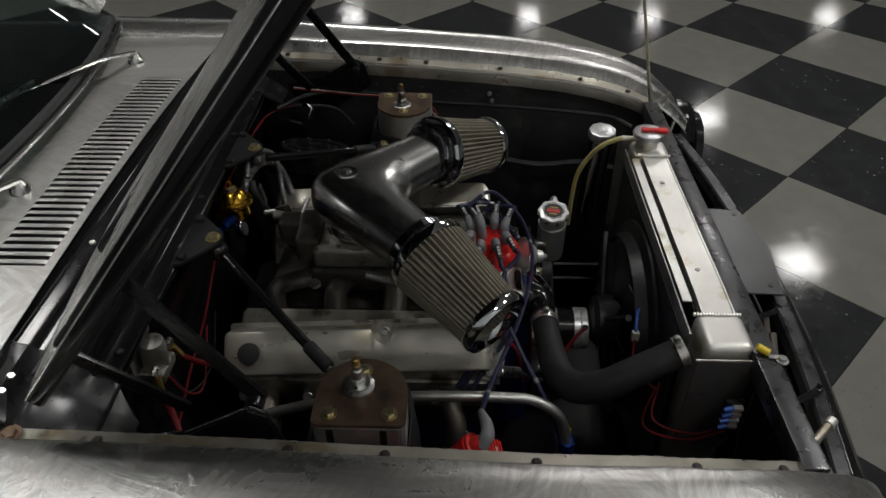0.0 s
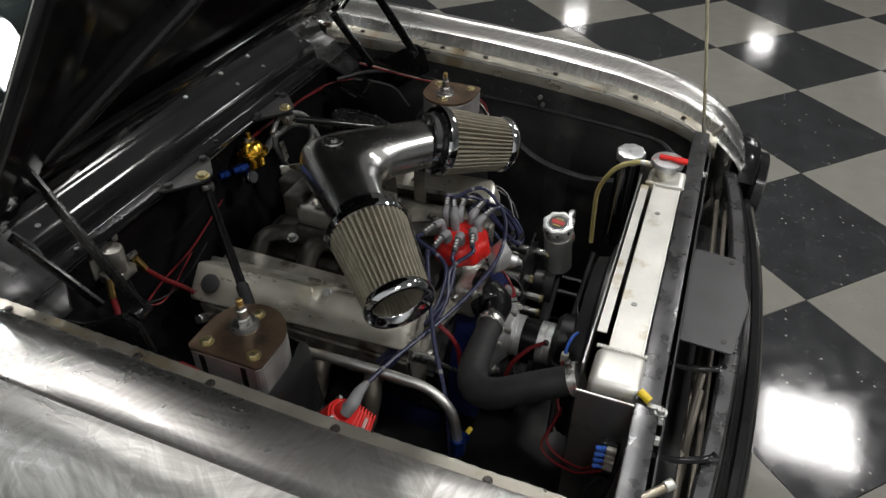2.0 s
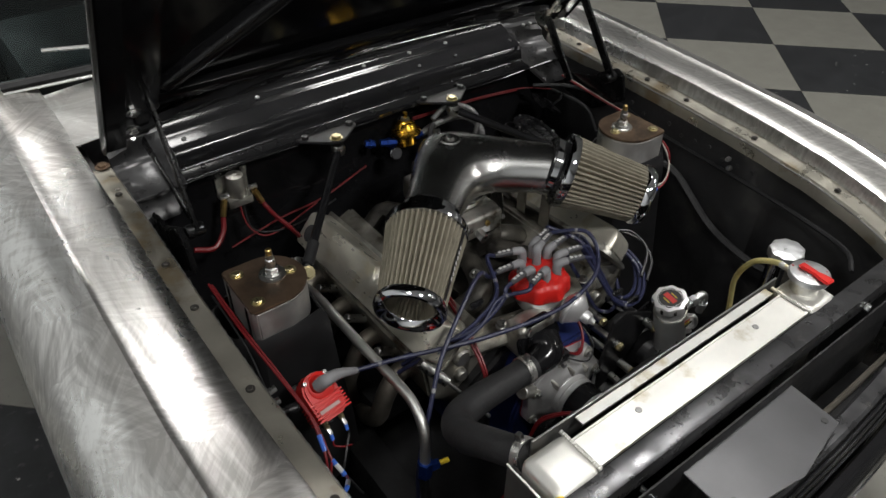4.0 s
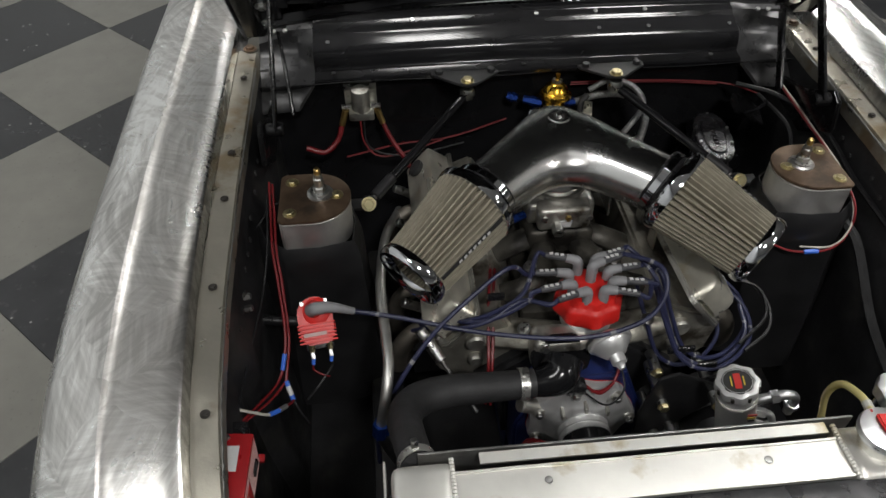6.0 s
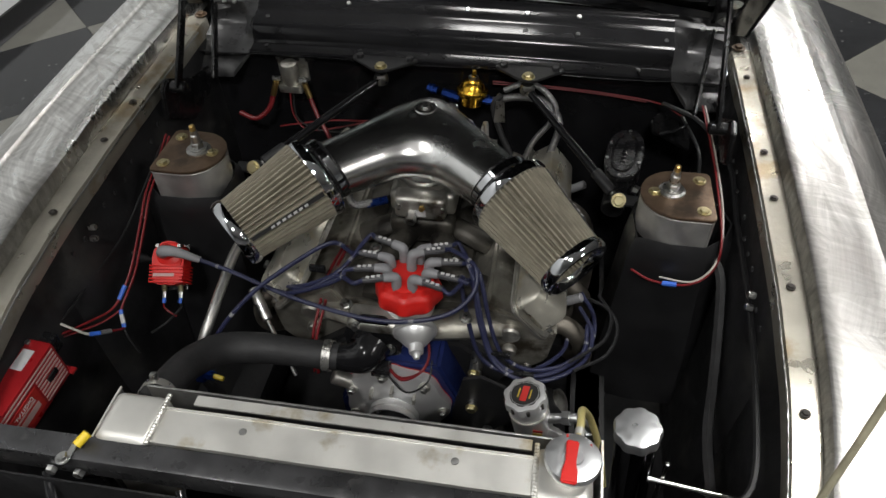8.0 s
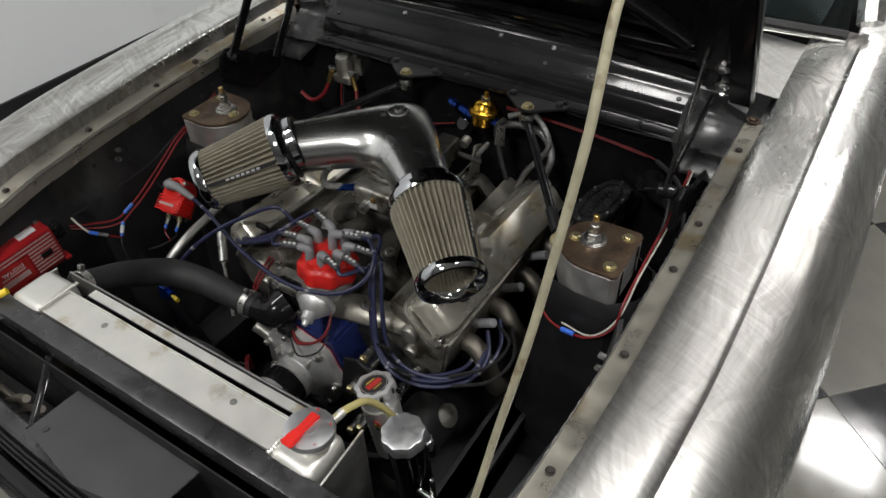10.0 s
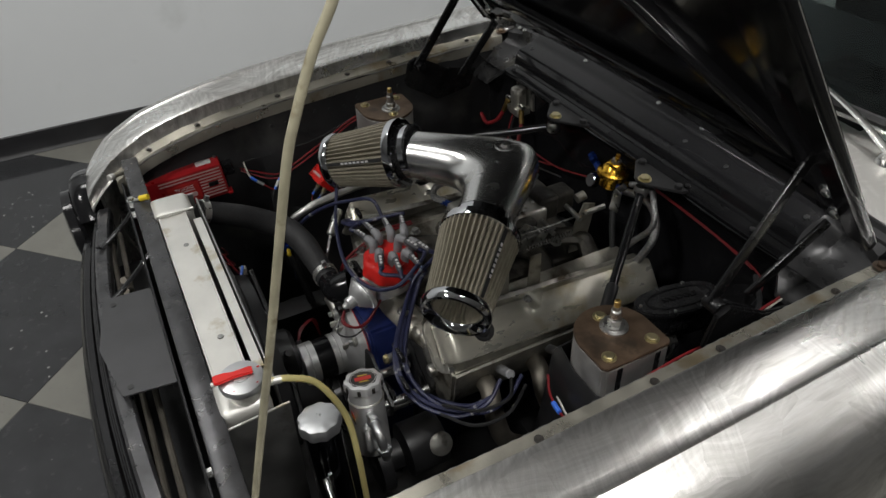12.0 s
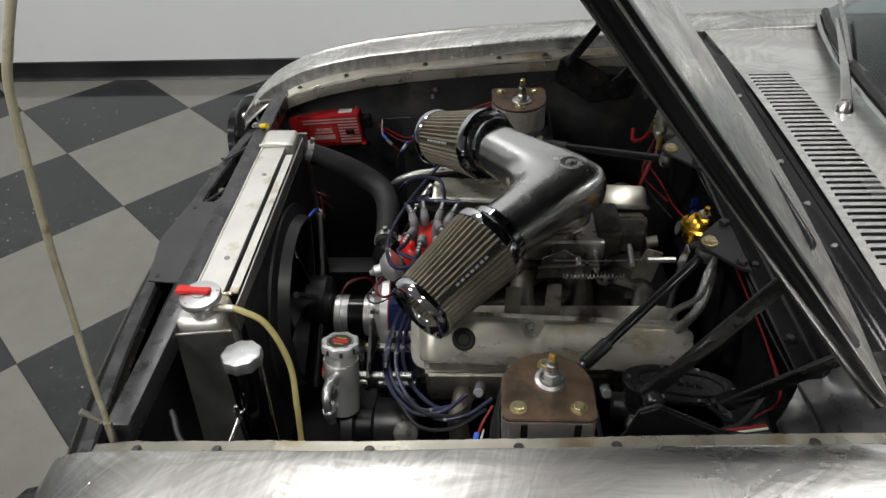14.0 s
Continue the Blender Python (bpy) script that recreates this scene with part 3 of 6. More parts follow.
def hood(car):
    L, W = 1.16, 0.602
    def crown(u, v):
        return 0.006 + 0.036 * (1 - (abs(u) / W) ** 3.0)
    def rear(u):
        return 0.092 - 0.097 * (u / W) ** 2
    us = [-W, -W + 0.004, -W + 0.012, -W + 0.03] + [-0.5 + 0.1 * k for k in range(11)] + [W - 0.03, W - 0.012, W - 0.004, W]
    rows = []
    for k in range(25):
        rows.append([HOOD @ Vector((u, rear(u) + (L - rear(u)) * k / 24, crown(u, 0))) for u in us])
    h = part("hood", skin(rows, 0.0014), M_FENDER, car, "raised hood, bare sanded steel outside and black inside")
    # inner frame
    fr = None
    for sx, sy, cx, cy in ((2 * W - 0.2, 0.04, 0, 0.135), (2 * W - 0.01, 0.12, 0, L - 0.06), (0.10, L - 0.2, -W + 0.056, L / 2), (0.10, L - 0.2, W - 0.056, L / 2)):
        fr = box(sx, sy, 0.018, (cx, cy, 0.005), HOOD, 0.006, 2, fr)
    part("inner_frame", fr, M_HOODIN, h, "gloss black inner frame")
    part("inner_skin", skin([[HOOD @ Vector((u, v, 0.012 + 0.012 * (1 - (u / W) ** 2))) for u in [-0.595 + 0.119 * k for k in range(11)]] for v in (0.11, 0.3, 0.6, 0.9, L - 0.01)], 0.001), M_HOODIN, h, "gloss black inside skin")
    for a, b in (((-0.49, 0.16), (-0.03, 0.62)), ((0.49, 0.16), (0.03, 0.62)), ((0.0, 0.62), (0.0, 1.08))):
        m = HOOD @ aim((*a, 0.012), (*b, 0.012), (0, 0, 1))
        d = (Vector(b) - Vector(a)).length
        part("rib", box(0.034, 0.036, d, (0, 0, d / 2), m, 0.012, 3), M_GLOSS, h, "gloss black folded rib")
    for s in (-1, 1):
        side = [[HOOD @ Vector(p) for p in ((s * (W - 0.006), v, -0.010), (s * (W - 0.04), v, -0.009), (s * (W - 0.05), v, 0.01))] for v in [0.0 + L * k / 12 for k in range(13)]]
        part("side_flange", skin(side, 0.0015), M_HOODIN, h, "black folded side flange")
        hem = [[HOOD @ Vector(p) for p in ((s * (W - 0.001), v, 0.0055), (s * (W + 0.003), v, 0.002), (s * (W + 0.004), v, -0.004), (s * (W + 0.003), v, -0.012), (s * (W - 0.001), v, -0.016), (s * (W - 0.006), v, -0.0102))] for v in [0.0 + L * k / 12 for k in range(13)]]
        part("side_hem", skin(hem, 0.0012), M_HOODIN, h, "black rolled side hem")
    # folded rear flange with small clips
    fl = [[HOOD @ Vector(p) for p in ((u, 0.001 + rear(u), crown(u, 0) - 0.002), (u, -0.005 + rear(u), 0.014), (u, -0.002 + rear(u), 0.006), (u, 0.008 + rear(u), -0.002), (u, 0.030 + rear(u), -0.004 + 0.003 * math.sin(40 * u) + 0.002 * math.sin(97 * u + 1)), (u, 0.040 + rear(u), 0.006))] for u in [-0.57 + 0.03 * k for k in range(39)]]
    part("rear_flange", skin(fl, 0.0015), M_GLOSS, h)
    for s in (-1, 1):
        hb = box(0.062, 0.15, 0.006, (s * 0.545, 0.09, 0.0), HOOD, 0.0025)
        part("hinge_plate", hb, M_GLOSS, h, "black hinge plate bolted to the hood")
        for v in (0.045, 0.115):
            p = HOOD @ Vector((s * 0.545, v, -0.003))
            part("bolt", hexbolt(p, -HOOD.col[2].to_3d(), 0.009, 0.007, 1.6), M_STEEL, h, "plated hinge bolt")
        for a, b, w in (((0.532, 0.235, 0.862), (0.522, 0.372, 1.06), 0.023), ((0.512, 0.352, 0.815), (0.53, 0.462, 0.928), 0.023)):
            a, b = mirror(a, s), mirror(b, s)
            m = aim(a, b, (1, 0, 0))
            d = (Vector(b) - Vector(a)).length
            part("hinge_arm", box(w, 0.007, d + w * 0.6, (0, 0, d / 2), m, 0.003), M_HINGE, h, "black pressed hinge arm")
        hp = slab([(0.20, 0.80), (0.30, 0.735), (0.40, 0.75), (0.42, 0.80), (0.33, 0.82), (0.24, 0.872), (0.215, 0.86)], 0.010, Matrix(((0, 0, s, s * 0.565), (1, 0, 0, 0), (0, 1, 0, 0), (0, 0, 0, 1))), 0.003)
        part("hinge_base", hp, M_HINGE, h, "black hinge base plate")
        sp = lathe([(0.011, 0), (0.013, 0.003), (0.013, 0.03), (0.010, 0.033)], aim(mirror((0.55, 0.238, 0.855), s), mirror((0.48, 0.238, 0.855), s)), 16)
        part("hinge_bush", sp, M_HINGE, h)
    return h


def windscreen(car):
    def base(x):
        return 0.752 + 0.26 * x * x
    rows, trim = [], []
    for k in range(25):
        x = -0.70 + k * 1.4 / 24
        rows.append([(x * (1 - 0.14 * t), base(x) + 0.02 + 0.50 * t, 0.955 - 0.04 * (x / 0.7) ** 2 + 0.40 * t - 0.03 * t * t) for t in (0, 0.25, 0.5, 0.75, 1.0)])
        trim.append((x, base(x) + 0.008, 0.948 - 0.04 * (x / 0.7) ** 2))
    g = part("windscreen", skin(rows, 0.005), M_GLASS, car, "curved tinted windscreen")
    part("trim", pipe(trim, 0.0075, 8, 2, flat=0.6), M_TRIM, g, "dull stainless windscreen trim")
    seal = [(x, y + 0.016, z + 0.008) for x, y, z in trim]
    part("seal", pipe(seal, 0.010, 6, 2), M_RUBBER, g)
    part("dashboard", box(1.3, 0.42, 0.2, (0, 1.12, 0.83), bevel=0.04), M_DASH, car, "black dashboard top")
    for k in range(16):
        part("demister_slot", box(0.16, 0.004, 0.004, (0.18, 0.94 + 0.008 * k, 0.932)), M_PLASTIC, car)
    roof = [[(x, y, 1.37 - 0.08 * (x / 0.6) ** 2 + 0.02 * math.sin((y - 1.25) * 2)) for x in (-0.6, -0.4, -0.2, 0, 0.2, 0.4, 0.6)] for y in (1.26, 1.5, 1.8, 2.2)]
    part("roof", skin(roof, 0.01), M_FENDER, car, "bare sanded steel roof")
    for s in (-1, 1):
        part("pillar", pipe([(s * 0.735, 0.95, 0.93), (s * 0.67, 1.10, 1.13), (s * 0.6, 1.28, 1.33)], 0.03, 8), M_FENDER, car, "bare steel windscreen pillar")
        part("body_side", skin([[(s * (0.80 + dx), y, z) for dx, z in ((-0.08, 0.9), (0.0, 0.87), (0.05, 0.78), (0.072, 0.6), (0.06, 0.3))] for y in (0.96, 1.4, 2.2)], 0.01), M_FENDER, car, "bare sanded steel door skin")
    part("rear_bulkhead", box(1.5, 0.02, 1.0, (0, 2.2, 0.85)), M_DASH, car)
    part("cabin_floor", box(1.5, 1.8, 0.03, (0, 1.32, 0.28)), M_DASH, car)
    # wipers
    for pv, end, b0, b1 in (((0.435, 0.742, 0.915), (0.10, 0.835, 0.985), (0.16, 0.832, 0.984), (-0.2, 0.86, 1.0)), ((-0.14, 0.728, 0.925), (-0.50, 0.84, 0.972), (-0.28, 0.785, 0.962), (-0.60, 0.88, 0.985))):
        w = thing("wiper", pv, "bright metal wiper arm and blade on the cowl", "wiper", "windscreen wipers")
        part("pivot", lathe([(0.022, -0.014), (0.02, 0.0), (0.014, 0.012), (0.009, 0.02)], Matrix.Translation(pv), 16), M_TRIM, w)
        mid = Vector(pv).lerp(Vector(end), 0.35) + Vector((0, 0, 0.022))
        part("arm", pipe([Vector(pv) + Vector((0, 0, 0.018)), mid, end], 0.008, 8, 6, radii=[0.011, 0.009, 0.004], flat=0.5), M_TRIM, w)
        part("blade", pipe([b0, Vector(b0).lerp(Vector(b1), 0.5) + Vector((0, 0, 0.004)), b1], 0.005, 6), M_STEEL, w)


def nose(car):
    n = tagged(part("radiator_support", box(1.10, 0.037, 0.042, (-0.02, -0.5205, 0.757), bevel=0.005), M_SUPPORT, car), "dark primer radiator support bar with weld marks")
    # lower rows run down to the dark sheet, to hide the floor
    part("support_panel", skin([[(x, -0.552, 0.735), (x, -0.556, 0.70), (x, -0.548, 0.66), (x, -0.545, 0.35), (x, -0.52, 0.19)] for x in (-0.56, -0.3, 0, 0.3, 0.52)], 0.003), M_UNDER, car)
    for x, y in ((-0.40, -0.540), (-0.36, -0.540), (0.38, -0.540)):
        part("bolt", hexbolt((x, y, 0.748), (0, -1, 0), 0.008, 0.008), M_STEEL, n, "plated bolt")
    pl = slab([(-0.137, 0.052), (0.143, 0.052), (0.134, -0.037), (0.0, -0.060), (-0.142, -0.038)], 0.0035, pose(0, -0.605, 0.714), 0.0008)
    p = part("latch_plate", pl, M_PLATE, car, "plain grey sheet steel latch plate")
    for x in (0.118, -0.116):
        part("hole", lathe([(0.0055, 0), (0.0055, 0.001)], pose(x, -0.627, 0.7142), 14), M_PRINTBLACK, p, "drilled hole")
    for x in (-0.08, 0.09):
        part("strut", box(0.02, 0.012, 0.05, (x, -0.560, 0.684), bevel=0.002), M_SUPPORT, p)
    # added dark sheets hide the floor where the nose gap should look dark
    part("nose_gap_mask", box(1.0, 0.10, 0.01, (0, -0.60, 0.53)), M_UNDER, car)
    part("gap_mask_face", box(1.0, 0.01, 0.25, (0, -0.645, 0.42)), M_UNDER, car)
    for y, z in ((-0.60, 0.625), (-0.625, 0.60)):
        part("cooler_pipe", pipe([(x, y + 0.03 * x * x, z) for x in (-0.5, -0.25, 0, 0.25, 0.48)], 0.006, 8, 4), M_HEADER, car, "dull metal cooler pipe")
    # grille header, ribbed step and gloss surround
    def bow(x, y):
        return y + 0.13 * x * x
    def sweep(prof, half, n=24, ends=0.0):
        out = []
        for k in range(n + 1):
            x = half * (2 * k / n - 1)
            e = max(0.0, abs(x) / half - 1 + ends) / ends if ends else 0.0
            shut = math.sqrt(max(0.0, 1 - e * e)) if ends else 1.0
            cy, cz = prof[len(prof) // 2]
            out.append([(x, bow(x, cy + (y - cy) * shut), cz + (z - cz) * shut - 0.06 * x * x) for y, z in prof])
        return out
    part("header_rail", skin(sweep([(-0.632, 0.668), (-0.632, 0.693), (-0.636, 0.697), (-0.656, 0.697), (-0.661, 0.693), (-0.662, 0.676)], 0.54), 0.002), M_SUPPORT, car, "dull grey pressed header rail")
    for y, z in ((-0.666, 0.682), (-0.671, 0.672), (-0.676, 0.660)):
        pts = [(x, bow(x, y), z - 0.06 * x * x) for x in [-0.5 + 0.1 * k for k in range(11)]]
        part("grille_bar", pipe(pts, 0.0032, 8, 3), M_GLOSS, car, "thin gloss black grille rib")
    part("grille_surround", skin(sweep([(-0.680, 0.635), (-0.686, 0.647), (-0.697, 0.648), (-0.709, 0.636), (-0.716, 0.610), (-0.713, 0.575), (-0.70, 0.545), (-0.684, 0.530)], 0.54, 40, 0.08), 0.003), M_GLOSS, car, "rounded gloss black grille surround", 50)
    for k in range(5):
        pts = [(x, bow(x, -0.655), 0.60 - 0.03 * k - 0.05 * x * x) for x in [-0.5 + 0.1 * k2 for k2 in range(11)]]
        part("grille_bar", pipe(pts, 0.006, 6, 2), M_GLOSS, car)
    for x in (-0.24, -0.20):
        part("stay", pipe([(x - 0.10, -0.60, 0.60), (x - 0.03, -0.60, 0.655), (x + 0.02, -0.602, 0.69)], 0.007, 8, 4), M_HEADER, car, "dull bare metal stay")
    for s in (-1, 1):
        part("lamp_bezel", lathe([(0.095, 0.0), (0.105, 0.01), (0.105, 0.03), (0.09, 0.035), (0.085, 0.02)], aim((s * 0.64, -0.66, 0.58), (s * 0.64, -0.8, 0.57)), 28), M_GLOSS, car, "gloss black lamp bezel")
    part("valance", skin([[(x, bow(x, -0.672), 0.50), (x, bow(x, -0.68), 0.44), (x, bow(x, -0.66), 0.36), (x, bow(x, -0.6), 0.3)] for x in [-0.8 + 0.1 * k for k in range(17)]], 0.003), M_FENDER, car, "bare steel front valance")
    # catch straps on the bar ends
    st = part("corner_stud", rod((-0.533, -0.522, 0.768), (-0.497, -0.562, 0.779), 0.0062, 10, bevel=0.001), M_LIP, car, "raw steel stud lying across the bar end")
    part("stud_nut", hexbolt((-0.536, -0.519, 0.767), (-0.64, 0.72, -0.2), 0.0095, 0.012, 1.25), M_LIP, st)
    part("stud_tip", rod((-0.497, -0.562, 0.779), (-0.488, -0.572, 0.782), 0.0078, 10, bevel=0.0015), M_RADALU, st, "bright stud head")
    part("corner_tab", rod((0.523, -0.545, 0.776), (0.527, -0.565, 0.805), 0.0045), M_LIP, car)
    for x in (-0.20, -0.395):
        part("strap", pipe([(x - 0.02, -0.540, 0.735), (x, -0.575, 0.712), (x + 0.035, -0.625, 0.694), (x + 0.045, -0.636, 0.699)], 0.0065, 6, 4, flat=0.35), M_GLOSS, car, "black flat strap between bar and header")


def towers(car):
    for s in (-1, 1):
        rows = []
        for z, k in ((0.735, 1.0), (0.72, 1.1), (0.70, 1.14), (0.60, 1.22), (0.45, 1.4), (0.3, 1.5)):
            rows.append([(s * (0.475 + (x * s * s - 0.475) * k), 0.11 + (y - 0.11) * k, z) for x, y in ((0.40, 0.05), (0.46, 0.036), (0.52, 0.036), (0.56, 0.07), (0.575, 0.11), (0.56, 0.16), (0.52, 0.185), (0.45, 0.185), (0.41, 0.16), (0.395, 0.11))])
        part("shock_tower", skin(rows, 0.003, closed=True), M_SATIN, car, "satin black shock tower")
        # steel box with a browned cap plate
        out = [(0.520, 0.040), (0.527, 0.047), (0.527, 0.168), (0.520, 0.175)] + [(0.466 + 0.0675 * math.cos(radians(a)), 0.1075 + 0.0675 * math.sin(radians(a))) for a in range(92, 270, 11)]
        m = Matrix.Translation((0, 0, 0.789))
        o = [(s * x, y) for x, y in out]
        t = thing("shock_mount", (s * 0.465, 0.11, 0.73), "bare steel shock mount box with a browned cap plate", "shock mount", "shock mounts")
        part("box", slab([(s * (0.465 + (x - 0.465) * 0.985), 0.11 + (y - 0.11) * 0.985) for x, y in out], 0.072, m, 0.002), M_TOWERBOX, t, "oily bare steel box")
        part("cap_plate", slab(o, 0.006, Matrix.Translation((0, 0, 0.796)), 0.0012), M_BROWN, t, "heat-browned steel plate")
        c = (s * 0.454, 0.114)
        st = lathe([(0.024, 0), (0.024, 0.003), (0.018, 0.005), (0.018, 0.008)], Matrix.Translation((*c, 0.796)), 20)
        st = lathe([(0.0125, 0.008), (0.0125, 0.018), (0.011, 0.0195)], Matrix.Translation((*c, 0.796)), 6, st)
        st = lathe([(0.009, 0.018), (0.009, 0.036), (0.0068, 0.038), (0.0068, 0.046)], Matrix.Translation((*c, 0.796)), 12, st)
        sd = part("stud_nut", st, M_STEEL, t, "plated stud with nut and washer")
        part("stud_tip", lathe([(0.0058, 0.044), (0.0058, 0.056), (0.004, 0.058)], Matrix.Translation((*c, 0.796)), 10), M_BRASS, sd, "yellow stud tip")
        for x, y in ((0.506, 0.064), (0.506, 0.150), (0.424, 0.108)):
            part("bolt", hexbolt((s * x, y, 0.796), (0, 0, 1), 0.0085, 0.006, 1.45), M_ZINC, t, "yellow zinc bolt")
        for y in (0.072, 0.148):
            part("slot", box(0.002, 0.010, 0.066, (s * 0.5262, y, 0.752)), M_PLASTIC, t, "dark slot")


car = thing("car", (0, 0, 0), "bare-metal vintage car with its hood raised", "car")
for side in (-1, 1):
    fender(car, side)
cowl(car)
hood(car)
windscreen(car)
nose(car)
towers(car)
for side in (-1, 1):
    # tyres carry the body
    for wy in (-0.05, 2.0):
        ty = part("tyre", lathe([(0.19, -0.09), (0.29, -0.095), (0.305, -0.07), (0.308, 0.0), (0.305, 0.07), (0.29, 0.095), (0.19, 0.09)], aim((side * 0.70, wy, 0.307), (side * 1.0, wy, 0.307)), 36), M_RUBBER, car, "black tyre")
    # added dark sheet under the bay, only there to hide the bright floor
    part("bay_floor_mask" if side > 0 else "frame_rail", box(1.14, 1.0, 0.02, (0, -0.02, 0.20)) if side > 0 else box(0.07, 1.1, 0.1, (0.36, 0, 0.3)), M_UNDER, car)
    part("frame_rail", box(0.07, 1.1, 0.1, (side * 0.36, 0.0, 0.3), bevel=0.01), M_UNDER, car)


# ---- cooling ----
def torus(R, r, m, seg=32, tube=8, bm=None):
    b = bmesh.new()
    V = [[b.verts.new(((R + r * math.cos(q)) * math.cos(p), (R + r * math.cos(q)) * math.sin(p), r * math.sin(q))) for q in (2 * math.pi * j / tube for j in range(tube))] for p in (2 * math.pi * i / seg for i in range(seg))]
    for i in range(seg):
        for j in range(tube):
            b.faces.new((V[i][j], V[(i + 1) % seg][j], V[(i + 1) % seg][(j + 1) % tube], V[i][(j + 1) % tube]))
    bmesh.ops.transform(b, matrix=m, verts=b.verts)
    return join(bm, b)


def lathe_ring(profile, m, seg=32, bm=None):
    """A turned ring: the profile is closed on itself."""
    return lathe(profile + [profile[0]], m, seg, bm, cap=False)


def clamp(parent, a, b, r, w=0.015):
    """A worm-drive hose clip round the axis a to b."""
    m = aim(a, b)
    k = lathe_ring([(r, -w / 2), (r + 0.0015, -w / 2), (r + 0.0015, w / 2), (r, w / 2)], m, 24)
    c = part("clip_band", k, M_CLIP, parent, "bright steel hose clip")
    part("clip_screw", box(0.010, 0.018, 0.010, (0, r + 0.005, 0), m, 0.002), M_STEEL, c)


def radiator():
    r = thing("radiator", (-0.02, -0.465, 0.3), "raw aluminium crossflow radiator with welded end tanks", "radiator")
    part("core", box(0.54, 0.05, 0.42, (-0.02, -0.468, 0.545), bevel=0.003), M_UNDER, r, "dark finned core")
    top = [(-0.030, -0.006), (-0.030, 0.0022), (-0.027, 0.0022), (-0.0265, 0.0), (0.0225, 0.0), (0.023, 0.0022), (0.026, 0.0022), (0.026, -0.006)]
    part("top_channel", skin([[(x, -0.470 + y, 0.7775 + z + 0.0006 * math.sin(30 * x)) for y, z in top] for x in [-0.275 + 0.02 * k for k in range(27)]], 0.0015), M_RADALU, r, "stained raw aluminium top channel")
    part("core_cover", box(0.53, 0.05, 0.012, (-0.015, -0.470, 0.768)), M_RADALU, r)
    for x in (-0.15, 0.142):
        part("rivet", lathe([(0.0055, 0), (0.005, 0.0012), (0.001, 0.0016)], pose(x, -0.466, 0.778), 12), M_SIDE, r, "small round rivet")
    for s, x0, x1 in ((-1, -0.352, -0.268), (1, 0.243, 0.322)):
        cx, w = (x0 + x1) / 2, abs(x1 - x0)
        t = part("end_tank", box(w, 0.082, 0.42, (cx, -0.468, 0.573), bevel=0.018, seg=4), M_RADALU, r, "welded aluminium end tank")
        for k in range(16):
            y = -0.506 + 0.005 * k
            xx = x1 - 0.004 if s < 0 else x0 + 0.004
            part("weld_ripple", lathe([(0.0012, 0), (0.0036, 0.001), (0.0038, 0.0045), (0.0012, 0.0055)], aim((xx, y, 0.781), (xx, y + 0.005, 0.7815)), 8), M_RADALU, t)
    # steel side plates
    sp = slab([(-0.503, 0.764), (-0.405, 0.774), (-0.41, 0.32), (-0.535, 0.32)], 0.003, Matrix(((0, 0, 1, 0.334), (1, 0, 0, 0), (0, 1, 0, 0), (0, 0, 0, 1))))
    part("side_plate", sp, M_SIDE, r, "oiled sheet steel side plate")
    sp = slab([(-0.512, 0.762), (-0.415, 0.762), (-0.415, 0.32), (-0.48, 0.32)], 0.003, Matrix(((0, 0, 1, -0.358), (1, 0, 0, 0), (0, 1, 0, 0), (0, 0, 0, 1))))
    part("side_plate", sp, M_SIDE, r, "oiled sheet steel side plate")
    part("plate_edge", box(0.003, 0.1, 0.003, (-0.360, -0.463, 0.763)), M_RADALU, r)
    part("plate_edge", box(0.003, 0.098, 0.003, (0, 0, 0), pose(0.333, -0.454, 0.7705, 5.8, 0, 0)), M_RADALU, r)
    part("shroud_strip", box(0.475, 0.016, 0.003, (0.003, -0.427, 0.776)), M_RADALU, r, "narrow raw aluminium strip")
    part("shroud_edge", box(0.60, 0.0035, 0.05, (-0.015, -0.413, 0.752), bevel=0.0008), M_SIDE, r, "thin sheet metal shroud edge")
    # filler neck and cap
    c = (0.291, -0.461)
    part("filler_neck", lathe([(0.026, 0), (0.024, 0.01), (0.024, 0.03), (0.031, 0.034)], pose(*c, 0.775), 24), M_RADALU, r)
    cap = part("pressure_cap", lathe([(0.030, 0.0), (0.035, 0.004), (0.036, 0.010), (0.034, 0.0145), (0.024, 0.0165), (0.013, 0.0165), (0.012, 0.018)], pose(*c, 0.805), 48, None, 0.018, 2), M_CAPALU, r, "plated pressure cap with a red lever")
    lv = slab([(-0.008, 0.019), (0.008, 0.019), (0.007, 0.0), (0.0065, -0.012), (0.0095, -0.022), (0.010, -0.040), (-0.010, -0.040), (-0.0095, -0.022), (-0.0065, -0.012), (-0.007, 0.0)], 0.006, pose(0.288, -0.461, 0.8285, 0, 0, -4), 0.0018)
    part("lever", lv, M_RED, cap, "red plastic pressure lever")
    for k in range(5):
        part("print_bar", box(0.003, 0.012, 0.0004, (0.291 + 0.026 * math.cos(k * 1.3 + 0.6), -0.461 + 0.026 * math.sin(k * 1.3 + 0.6), 0.8205), None), M_PRINTRED, cap)
    part("overflow_spout", rod((0.297, -0.44, 0.797), (0.301, -0.405, 0.796), 0.0066), M_RADALU, r)
    # overflow hose
    h = thing("overflow_hose", (0.38, -0.29, 0.5), "yellowed clear overflow hose from the radiator cap", "hose")
    part("hose", pipe([(0.299, -0.42, 0.798), (0.302, -0.393, 0.792), (0.307, -0.353, 0.763), (0.328, -0.322, 0.69), (0.352, -0.318, 0.605), (0.372, -0.32, 0.5)], 0.0056, 10, 6), M_YHOSE, h)
